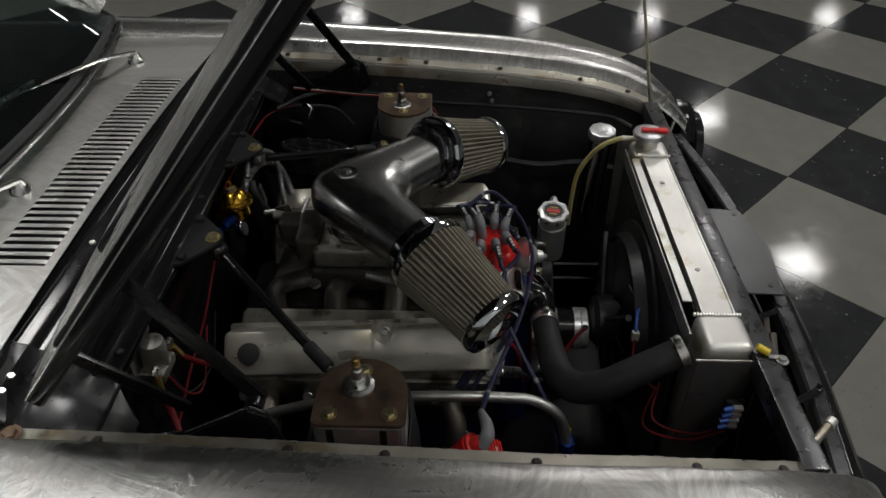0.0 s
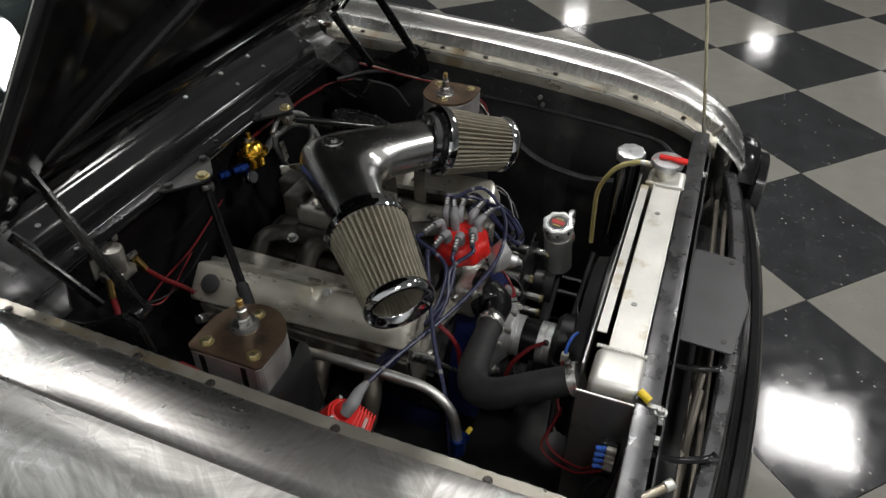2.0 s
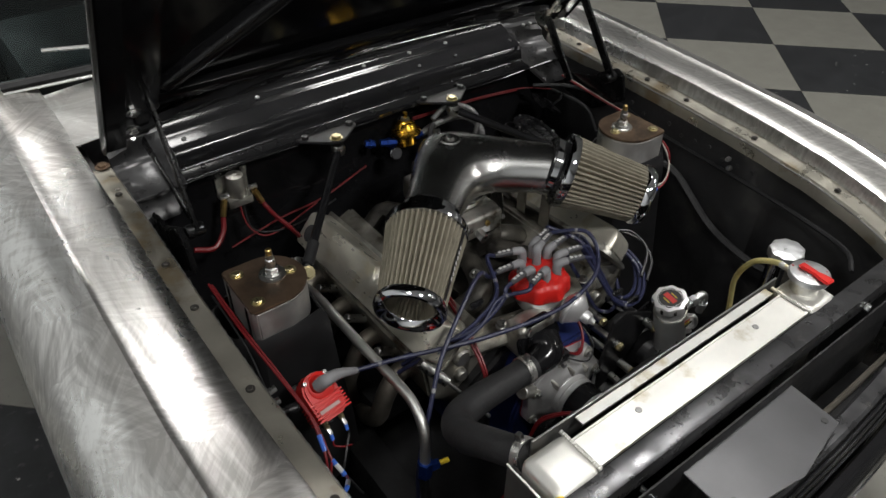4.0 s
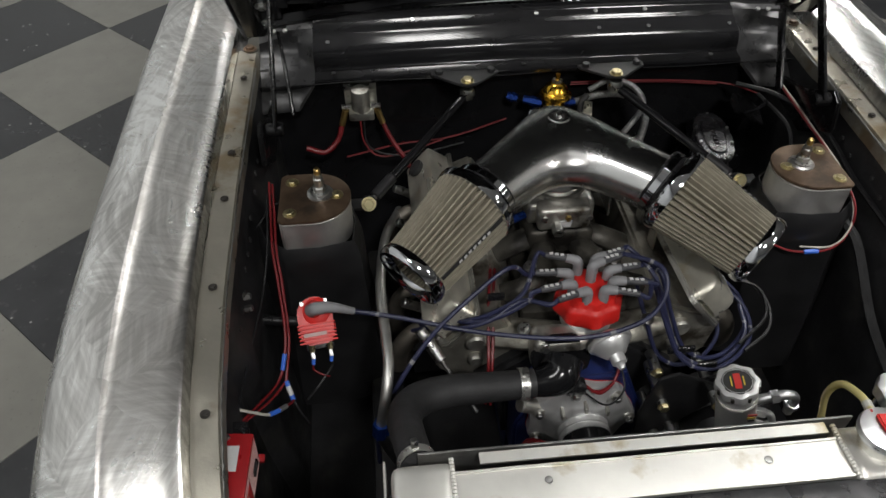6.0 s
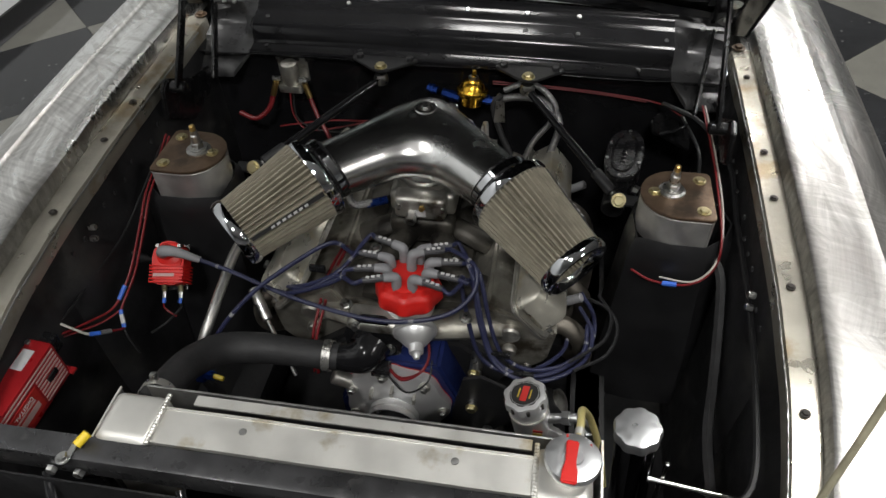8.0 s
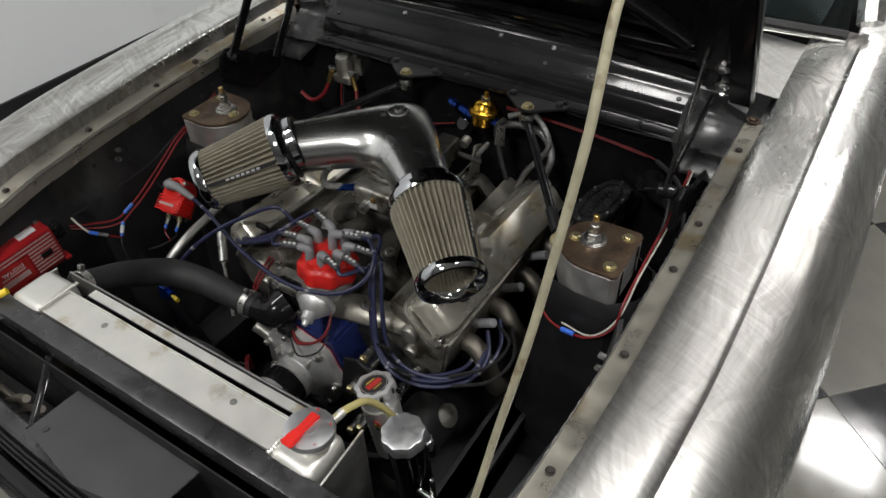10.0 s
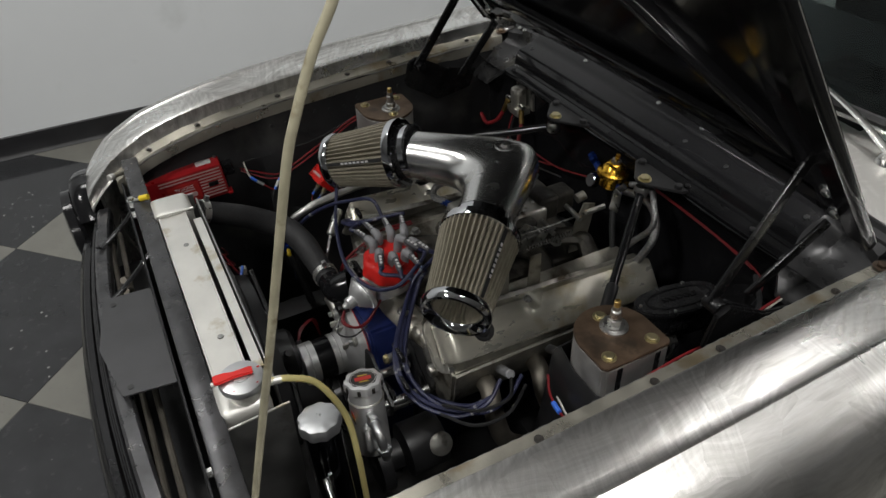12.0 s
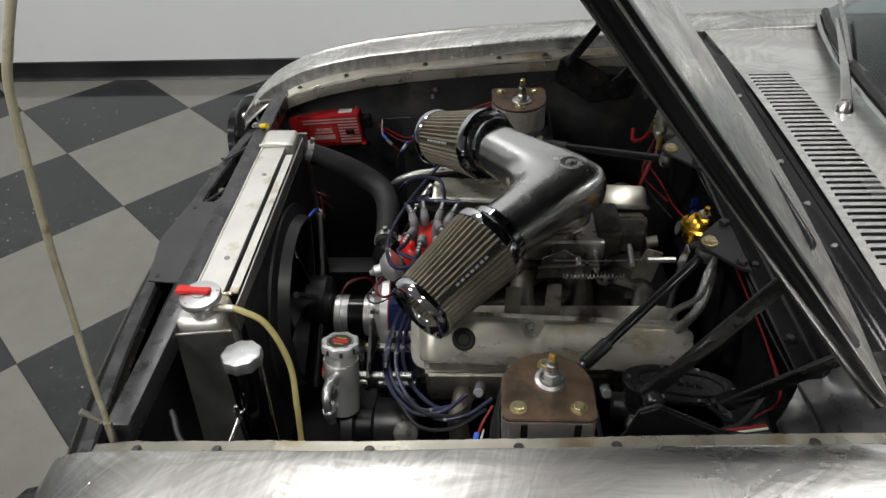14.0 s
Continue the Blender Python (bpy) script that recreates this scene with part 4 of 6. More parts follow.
    # recovery can
    j = thing("overflow_can", (0.395, -0.375, 0.5), "black overflow can with a scalloped polished cap", "can")
    mj = aim((0.405, -0.372, 0.50), (0.381, -0.376, 0.776))
    part("body", lathe([(0.028, 0.0), (0.0285, 0.004), (0.0285, 0.25), (0.026, 0.258)], mj, 28), M_DARKCHROME, j)
    part("cap", lathe([(0.028, 0.252), (0.032, 0.255), (0.0328, 0.262), (0.0325, 0.270), (0.031, 0.2745), (0.028, 0.2755), (0.010, 0.276)], mj, 80, None, 0.035, 9), M_CAPALU, j, "scalloped polished screw cap")
    part("bracket", box(0.006, 0.006, 0.13, (0.433, -0.385, 0.64), None, 0.001), M_TRIM, j, "thin bright bracket")
    part("bracket_arm", rod((0.41, -0.39, 0.665), (0.56, -0.40, 0.655), 0.005), M_TRIM, j)


def fan():
    f = thing("radiator_fan", (0, -0.39, 0.3), "black electric fan with a round shroud behind the radiator", "fan")
    m = aim((-0.02, -0.408, 0.525), (-0.02, -0.3, 0.525))
    sh = lathe_ring([(0.22, 0.0), (0.185, 0.004), (0.182, 0.035), (0.188, 0.035), (0.194, 0.012), (0.22, 0.006)], m, 48)
    part("shroud", sh, M_SATIN, f)
    part("backing", box(0.56, 0.003, 0.44, (-0.02, -0.411, 0.53)), M_SATIN, f)
    part("motor", lathe([(0.05, 0.03), (0.055, 0.034), (0.055, 0.075), (0.045, 0.085), (0.01, 0.088)], m, 28), M_SATIN, f)
    for k in range(8):
        a = 2 * math.pi * k / 8
        bl = skin([[m @ Vector((r * math.cos(a + d + (r - 0.05) * 1.5), r * math.sin(a + d + (r - 0.05) * 1.5), 0.03 + (0.012 if d > 0 else -0.012))) for r in (0.05, 0.10, 0.15, 0.185)] for d in (-0.16, 0.16)], 0.002)
        part("blade", bl, M_SATIN, f)
    for k in range(4):
        a = math.pi / 4 + k * math.pi / 2
        part("strut", pipe([m @ Vector((0.05 * math.cos(a), 0.05 * math.sin(a), 0.06)), m @ Vector((0.195 * math.cos(a), 0.195 * math.sin(a), 0.05))], 0.007, 6, 2), M_SATIN, f)


def upper_hose():
    h = thing("radiator_hose", (-0.33, -0.3, 0.58), "thick black rubber upper radiator hose with steel clips", "hose")
    pts = [(-0.105, -0.205, 0.612), (-0.17, -0.208, 0.615), (-0.25, -0.214, 0.622), (-0.305, -0.235, 0.635), (-0.328, -0.28, 0.66), (-0.325, -0.34, 0.70), (-0.314, -0.415, 0.742)]
    part("hose", pipe(pts, 0.0255, 20, 7, radii=[0.025, 0.0255, 0.028, 0.0285, 0.028, 0.026, 0.0245]), M_RUBBER, h)
    clamp(h, (-0.124, -0.2055, 0.613), (-0.05, -0.205, 0.61), 0.0265)
    clamp(h, (-0.3155, -0.405, 0.737), (-0.312, -0.425, 0.746), 0.026)
    t = thing("thermostat_housing", (-0.06, -0.19, 0.58), "gloss black thermostat housing with a bolted flange", "housing")
    part("neck", pipe([(-0.118, -0.205, 0.612), (-0.085, -0.204, 0.613), (-0.062, -0.196, 0.616), (-0.052, -0.172, 0.622)], 0.0235, 24, 6, radii=[0.0225, 0.027, 0.035, 0.038]), M_GLOSS, t)
    out = [(-0.044, -0.020), (-0.030, -0.036), (0.020, -0.036), (0.042, -0.028), (0.046, -0.006), (0.034, 0.024), (0.018, 0.040), (-0.018, 0.040), (-0.034, 0.028), (-0.048, 0.004)]
    m = Matrix(((1, 0, 0, -0.050), (0, 0.22, -0.975, -0.168), (0, 0.975, 0.22, 0.628), (0, 0, 0, 1)))
    part("flange", slab([(x * 1.15, y * 1.15) for x, y in out], 0.012, m, 0.003), M_GLOSS, t)
    for x, z in ((-0.030, 0.024), (0.030, -0.020)):
        part("bolt", hexbolt(m @ Vector((x, z, 0)), m.col[2].to_3d(), 0.008, 0.009, 1.3), M_STEEL, t, "plated bolt")


# ---- engine ----
def valve_cover(e, s):
    F, u, n = Vector((0.2625, 0.675)), Vector((0.64, -0.768)), Vector((0.768, 0.64))
    rows = []
    for y, w, h in ((-0.104, 0.80, -0.044), (-0.103, 0.88, -0.030), (-0.099, 0.94, -0.016), (-0.092, 0.98, -0.006), (-0.084, 1.0, -0.001), (-0.072, 1.0, 0.0), (-0.02, 1, 0), (0.04, 1, 0), (0.078, 1, 0), (0.084, 1, 0), (0.090, 1, 0), (0.096, 1, 0), (0.102, 1, 0), (0.108, 1, 0), (0.114, 1, 0), (0.120, 1, 0), (0.126, 1, 0), (0.2, 1, 0), (0.3, 1, 0), (0.384, 1, 0), (0.391, 0.92, -0.002), (0.395, 0.78, -0.008), (0.396, 0.6, -0.02)):
        cut = 0.027 * math.sqrt(max(0.0, 1 - ((y - 0.102) / 0.019) ** 2))
        row = []
        for a, d in ((-0.044, -0.05), (-0.0405, -0.006), (-0.0385, -0.0015), (-0.035, 0.0), (0.0, 0.0008), (0.035, 0.0), (0.0385, -0.0015), (0.0405, -0.006), (0.044, -0.05)):
            a = a * w + (cut if a < -0.02 and d > -0.04 else 0.0)
            q = F + u * a + n * (d + (h if d > -0.04 else 0.0))
            row.append((s * q.x, y, q.y - 0.06 * (y - 0.05)))
        rows.append(row)
    b = skin(rows, 0)
    bmesh.ops.holes_fill(b, edges=b.edges, sides=0)
    v = part("valve_cover", b, M_COVER, e, "plain sheet aluminium valve cover with oil stains", 32)
    q = F - n * 0.050
    m = Matrix(((s * u.x, 0, s * n.x, s * q.x), (0, 1, 0, 0), (u.y, -0.06, n.y, q.y + 0.003), (0, 0, 0, 1)))
    part("rim", slab([(-0.052, -0.098), (-0.044, -0.114), (-0.03, -0.120), (0.034, -0.120), (0.050, -0.114), (0.059, -0.098), (0.061, -0.08), (0.059, 0.398), (-0.052, 0.398)], 0.010, m, 0.003), M_CAST, v, "raised cover rim")
    for y in (-0.09, 0.0, 0.14, 0.28, 0.37):
        part("bolt", hexbolt(m @ Vector((0.0525, y, 0.0)), m.col[2].to_3d(), 0.006, 0.006), M_STEEL, v, "plated bolt")
    part("bolt", hexbolt(m @ Vector((-0.030, 0.102, 0.018)), m.col[2].to_3d(), 0.008, 0.010, 1.3), M_STEEL, v, "plated bolt")
    f = m @ Matrix.Translation((0, 0, 0.0508))
    if s > 0:
        g = f @ Matrix.Translation((-0.005, -0.020, 0))
        part("grommet", torus(0.0155, 0.0058, g), M_RUBBER, v, "black rubber grommet round an open breather hole", 80)
        part("hole", lathe([(0.0135, 0.0), (0.0135, 0.001)], g, 20), M_PRINTBLACK, v)
    else:
        part("breather_cap", lathe([(0.018, 0), (0.020, 0.004), (0.020, 0.010), (0.012, 0.013)], f @ Matrix.Translation((0.0, 0.345, 0)), 20), M_RUBBER, v, "black rubber breather plug")


def engine():
    e = thing("engine", (0, 0.12, 0.3), "vee-eight engine with cast aluminium heads and intake", "engine")
    part("block", slab([(-0.13, 0.30), (0.13, 0.30), (0.14, 0.42), (0.20, 0.50), (0.10, 0.58), (-0.10, 0.58), (-0.20, 0.50), (-0.14, 0.42)], 0.54, Matrix(((1, 0, 0, 0), (0, 0, 1, 0.42), (0, 1, 0, 0), (0, 0, 0, 1))), 0.01), M_UNDER, e, "black painted engine block")
    for s in (-1, 1):
        hs = [(0.09, 0.575), (0.145, 0.662), (0.275, 0.606), (0.262, 0.52), (0.20, 0.46)]
        part("cylinder_head", slab([(s * x, z) for x, z in hs], 0.478, Matrix(((1, 0, 0, 0), (0, 0, 1, 0.385), (0, 1, 0, 0), (0, 0, 0, 1))), 0.006), M_DIRTYCAST, e, "oily cast aluminium cylinder head")
        for y, z, r in ((-0.097, 0.60, 0.02), (-0.097, 0.55, 0.014)):
            part("boss", lathe([(r, 0), (r, 0.01), (r * 0.8, 0.014)], aim((s * 0.19, y + 0.004, z), (s * 0.19, y - 0.1, z)), 16), M_CAST, e)
        valve_cover(e, s)
        for k in range(4):
            y = -0.02 + 0.115 * k
            part("exhaust_pipe", pipe([(s * 0.245, y, 0.545), (s * 0.29, y - 0.004, 0.552), (s * 0.325, y - 0.012, 0.52), (s * 0.335, y + 0.015, 0.43), (s * 0.31, 0.16 + 0.25 * (y - 0.16), 0.31)], 0.0195, 14, 6), M_HEADER, e, "heat-greyed exhaust header pipe")
            part("intake_runner", pipe([(s * 0.03, 0.15 + 0.35 * (y - 0.15), 0.655), (s * 0.08, y, 0.66), (s * 0.135, y, 0.63)], 0.024, 10, 4, flat=0.8), M_OILYSHADE, e)
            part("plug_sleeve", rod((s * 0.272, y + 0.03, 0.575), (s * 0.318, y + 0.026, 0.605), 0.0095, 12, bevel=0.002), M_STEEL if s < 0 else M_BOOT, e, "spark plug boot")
    part("valley_cover", box(0.2, 0.42, 0.04, (0, 0.15, 0.605), bevel=0.008), M_OILYSHADE, e)
    part("plenum", box(0.13, 0.19, 0.06, (-0.005, 0.17, 0.668), bevel=0.014, seg=3), M_OILYSHADE, e, "oily cast intake plenum, colour darkened for the shade under the elbow")
    part("water_crossover", pipe([(-0.17, -0.075, 0.60), (-0.09, -0.10, 0.612), (0.0, -0.105, 0.600), (0.09, -0.10, 0.612), (0.17, -0.075, 0.60)], 0.033, 12, 5, flat=0.7), M_DIRTYCAST, e, "cast water crossover")
    part("thermostat_base", box(0.10, 0.05, 0.075, (-0.05, -0.14, 0.625), bevel=0.014, seg=3), M_CAST, e, "cast aluminium outlet base")
    for x, y, z in ((-0.11, -0.12, 0.655), (0.11, -0.12, 0.655), (-0.16, -0.06, 0.64), (0.16, -0.06, 0.64), (0.08, 0.0, 0.685), (-0.08, 0.0, 0.685), (0.10, 0.25, 0.685), (-0.1, 0.25, 0.685)):
        part("bolt", hexbolt((x, y, z), (0.2 * (1 if x > 0 else -1), 0, 1), 0.009, 0.01, 1.4), M_STEEL, e, "plated bolt")
    # front covers
    part("timing_cover", slab([(-0.12, 0.30), (0.12, 0.30), (0.125, 0.45), (0.07, 0.588), (-0.07, 0.588), (-0.125, 0.45)], 0.075, Matrix(((1, 0, 0, 0), (0, 0, -1, -0.185), (0, 1, 0, 0), (0, 0, 0, 1))), 0.006), M_ENGBLUE, e, "blue painted timing cover")
    part("damper", lathe([(0.085, 0.0), (0.085, 0.03), (0.07, 0.034), (0.07, 0.05), (0.082, 0.054), (0.082, 0.07), (0.03, 0.07)], aim((0, -0.20, 0.36), (0, -0.4, 0.36)), 32), M_PLASTIC, e, "black crank pulley")
    part("belt", pipe([(0.085, -0.262, 0.36), (0.20, -0.262, 0.42), (0.262, -0.262, 0.47)], 0.012, 6, 3, flat=0.3), M_RUBBER, e, "black drive belt")
    part("oil_pan", box(0.24, 0.5, 0.12, (0, 0.15, 0.25), bevel=0.02), M_ENGBLUE, e)
    part("oil_pan_stand", box(0.6, 0.06, 0.08, (0, 0.1, 0.33)), M_UNDER, e)
    # accessory bracket on spacers
    br = part("accessory_bracket", slab([(0.10, 0.40), (0.15, 0.42), (0.235, 0.52), (0.245, 0.56), (0.15, 0.612), (0.118, 0.60), (0.098, 0.50)], 0.006, Matrix(((1, 0, 0, 0), (0, 0, -1, -0.212), (0, 1, 0, 0), (0, 0, 0, 1))), 0.0015), M_SATIN, e, "black bracket plate on steel spacers")
    for x, z, y in ((0.132, 0.565, -0.171), (0.135, 0.531, -0.222), (0.165, 0.455, -0.245), (0.225, 0.545, -0.238), (0.14, 0.43, -0.245)):
        part("spacer", rod((x, -0.125, z), (x, y, z), 0.0092, 14, bevel=0.001), M_STEEL, br, "bright steel spacer")
        part("bolt", hexbolt((x, y, z), (0, -1, 0), 0.0095, 0.008, 1.2), M_ZINC, br, "yellow zinc bolt")
    part("link_plate", slab([(0.12, 0.515), (0.24, 0.565), (0.245, 0.585), (0.235, 0.59), (0.12, 0.548)], 0.005, Matrix(((1, 0, 0, 0), (0, 0, -1, -0.205), (0, 1, 0, 0), (0, 0, 0, 1))), 0.001), M_GLOSS, br, "gloss black link plate")
    pu = part("steering_pump", lathe([(0.05, 0), (0.055, 0.01), (0.055, 0.08), (0.03, 0.09), (0.03, 0.12), (0.062, 0.122), (0.062, 0.145), (0.02, 0.146)], aim((0.255, -0.12, 0.43), (0.255, -0.4, 0.43)), 28), M_SATIN, e, "black steering pump and pulley")
    part("cap", lathe([(0.022, 0), (0.024, 0.003), (0.024, 0.012), (0.012, 0.016)], aim((0.29, -0.137, 0.455), (0.33, -0.137, 0.485)), 20), M_CAST, pu, "dull metal cap")


def water_pump():
    w = thing("water_pump", (-0.008, -0.25, 0.41), "cast water pump with a polished motor and black band", "water pump")
    m = aim((-0.008, -0.187, 0.488), (-0.008, -0.5, 0.488))
    part("gasket", lathe([(0.0985, 0.0), (0.0985, 0.002)], m, 72, None, 0.045, 7), M_PRINTRED, w, "thin red gasket edge")
    part("body", lathe([(0.098, 0.002), (0.098, 0.018), (0.092, 0.022), (0.070, 0.025), (0.060, 0.034), (0.052, 0.040)], m, 72, None, 0.045, 7), M_MACHINED, w, "cast and machined pump body")
    for a, c in ((0.038, 0.066), (0.098, 0.132)):
        b = lathe([(0.044, a), (0.0465, a + 0.002), (0.0465, (a + c) / 2 - 0.002), (0.0445, (a + c) / 2), (0.0465, (a + c) / 2 + 0.002), (0.0465, c - 0.003), (0.042, c)], m, 36)
        part("motor_ring", b, M_MACHINED, w, "polished grooved motor ring")
    part("motor_band", lathe([(0.0455, 0.064), (0.0455, 0.10)], m, 36), M_GLOSS, w, "gloss black band")
    part("end_boss", lathe([(0.02, 0.132), (0.02, 0.138), (0.01, 0.14)], m, 20), M_MACHINED, w)
    for k in range(7):
        t = 2 * math.pi * k / 7
        p = m @ Vector((0.090 * math.cos(t), 0.090 * math.sin(t), 0.016))
        part("bolt_boss", lathe([(0.011, 0), (0.011, 0.010), (0.009, 0.012)], aim(p, p + Vector((0, -1, 0))), 14), M_CAST, w)
        part("bolt", hexbolt(p + Vector((0, -0.012, 0)), (0, -1, 0), 0.0065, 0.007), M_STEEL, w, "plated bolt")
    for t in (0.9, 1.6, 2.3):
        part("rib", box(0.006, 0.03, 0.014, m @ Vector((0.062 * math.cos(t), 0.062 * math.sin(t), 0.03)), None, 0.002), M_CAST, w)
    part("outlet", rod((-0.09, -0.20, 0.53), (-0.125, -0.205, 0.55), 0.014, 14, bevel=0.002), M_CAST, w)
    part("grommet", rod((-0.038, -0.308, 0.517), (-0.046, -0.308, 0.527), 0.0062, 12, bevel=0.001), M_RUBBER, w, "black wire grommet")
    for dx in (0.0, 0.005):
        part("feed_wire", pipe([(-0.043, -0.308, 0.523), (-0.060 - dx, -0.298, 0.533), (-0.085, -0.275 - dx, 0.530), (-0.115, -0.250 - dx, 0.505), (-0.13, -0.24, 0.44)], 0.0026, 6), M_WIRERED, w, "red feed wire")


def steering_reservoir():
    r = thing("fluid_reservoir", (0.262, -0.262, 0.49), "machined aluminium fluid reservoir with a scalloped filler cap", "reservoir")
    a, b = Vector((0.262, -0.262, 0.49)), Vector((0.226, -0.255, 0.642))
    m, d = aim(a, b), (b - a).length
    part("body", lathe([(0.030, 0.0), (0.0335, 0.004), (0.0335, d - 0.042), (0.031, d - 0.040), (0.031, d - 0.01), (0.028, d - 0.006)], m, 30), M_MACHINED, r)
    part("weld_seam", torus(0.0325, 0.0018, m @ Matrix.Translation((0, 0, d - 0.04)), 40, 6), M_CAST, r, "thin weld seam")
    c = part("cap", lathe([(0.032, d - 0.018), (0.0355, d - 0.015), (0.0355, d - 0.004), (0.034, d), (0.0285, d + 0.0015), (0.0262, d + 0.0015), (0.0255, d - 0.001)], m, 96, None, 0.05, 8), M_MACHINED, r, "scalloped filler cap with a printed disc")
    part("print_disc", lathe([(0.0252, d - 0.002), (0.0252, d + 0.0008)], m, 28), M_PRINTBLACK, c, "black printed disc")
    part("print_ring", lathe_ring([(0.0228, d), (0.0228, d + 0.0012), (0.0236, d + 0.0012), (0.0236, d)], m, 32), M_MACHINED, c)
    for k in range(8):
        t = 2 * math.pi * (k + 0.5) / 8
        part("grip_notch", rod(m @ Vector((0.0338 * math.cos(t), 0.0338 * math.sin(t), d - 0.014)), m @ Vector((0.0338 * math.cos(t), 0.0338 * math.sin(t), d - 0.004)), 0.0032, 8), M_DARKBOLT, c, "dark grip notch")
    part("print_bar", box(0.030, 0.011, 0.0006, (0.0, 0.0, d + 0.0013), m), M_PRINTRED, c, "red printed bar")
    for k in (-1, 1):
        part("print_bar", box(0.018, 0.002, 0.0006, (0.0, 0.010 * k, d + 0.0013), m), M_PRINTYELLOW, c)
    out = Vector((0.93, -0.36, 0.0))
    for f in (0.26, 0.52):
        p = a.lerp(b, f)
        part("fitting", rod(p + out * 0.026, p + out * 0.048, 0.0095, 6), M_MACHINED, r, "hex fitting")
    p, q = a.lerp(b, 0.52) + out * 0.05, a.lerp(b, 0.30) + out * 0.05
    part("hose_elbow", pipe([p - out * 0.006, p + out * 0.006, q + out * 0.008 + Vector((0, 0, 0.012)), q + out * 0.002], 0.0065, 10), M_MACHINED, r)
    for k in range(3):
        part("label_bar", box(0.016, 0.001, 0.005, a.lerp(b, 0.58) + Vector((0.012, -0.0325, 0.012 - 0.008 * k)), None), (M_PRINTRED, M_PRINTYELLOW, M_PRINTBLACK)[k], r, "small printed label")
    el = part("side_elbow", pipe([(0.262, -0.262, 0.588), (0.295, -0.266, 0.603), (0.320, -0.269, 0.610), (0.336, -0.268, 0.594), (0.340, -0.264, 0.55)], 0.0085, 12, 5), M_CAPALU, r, "bright elbow fitting")
    for p, q in (((0.292, -0.2655, 0.602), (0.304, -0.267, 0.606)), ((0.338, -0.266, 0.578), (0.339, -0.265, 0.566))):
        part("nut", rod(p, q, 0.0125, 6), M_CAPALU, el, "hex nut")
    part("return_hose", pipe([m @ Vector((0, 0, 0)), m @ Vector((0.002, 0, -0.03)), (0.275, -0.25, 0.42), (0.26, -0.22, 0.38)], 0.013, 10), M_RUBBER, r, "black return hose")


# ---- air intake ----
CX = -0.008


def air_elbow():
    a = thing("air_intake", (CX, 0.15, 0.76), "polished aluminium two-branch air intake elbow", "air intake")
    apex, body = Vector((CX, 0.182, 0.835)), None
    for s in (-1, 1):
        far = Vector((CX + s * 0.178, 0.020, 0.830))
        d = (apex - far).length
        # a straight arm that swells towards a domed end, cut at the middle plane
        prof = [(0.0555, 0.0), (0.0555, 0.03)] + [(0.0555 + 0.0175 * (k / 8) ** 1.2, 0.03 + (d - 0.03) * k / 8) for k in range(1, 9)]
        prof += [(0.073 * math.cos(t), d + 0.073 * math.sin(t)) for t in (math.pi / 2 * k / 10 for k in range(1, 10))] + [(0.002, d + 0.073)]
        h = lathe(prof, aim(far, apex), 56)
        bmesh.ops.bisect_plane(h, geom=h.verts[:] + h.edges[:] + h.faces[:], dist=1e-5, plane_co=apex, plane_no=(s, 0, 0), clear_inner=True)
        body = join(body, h)
    bmesh.ops.remove_doubles(body, verts=body.verts, dist=0.0004)
    for v in body.verts:
        # flattened crown with the bolt on it
        k = v.co.z - apex.z
        v.co.z = apex.z + k * (1 - 0.27 * min(1.0, abs(k) / 0.073) ** 2)
    near = [v for v in body.verts if abs(v.co.x - CX) < 0.05 and v.co.y < 0.24]
    fold = [v for v in body.verts if abs(v.co.x - CX) < 0.03 and v.co.y < 0.16]
    for k in range(26):
        bmesh.ops.smooth_vert(body, verts=near if k < 13 else fold, factor=0.4, use_axis_x=True, use_axis_y=True, use_axis_z=True)
    part("tube", body, M_POLISH, a, "polished aluminium casting", 180)
    part("throat", lathe([(0.064, 0.0), (0.066, 0.004), (0.066, 0.016), (0.060, 0.024), (0.056, 0.05)], pose(CX, 0.165, 0.762), 40), M_POLISH, a)
    m = pose(CX - 0.001, 0.182, 0.8865, 0, 0, 0)
    d = part("bolt_recess", lathe_ring([(0.0125, -0.006), (0.0135, 0.0025), (0.020, 0.003), (0.0225, -0.003)], m, 30), M_POLISH, a, "dished bolt recess")
    part("recess_floor", lathe([(0.0135, 0.0), (0.0135, 0.0012)], m, 24), M_DARKBOLT, d)
    part("nut", hexbolt(m @ Vector((0, 0, 0.001)), (0, -0.1, 1), 0.0075, 0.006, 1.3), M_STEEL, d, "plated nut")


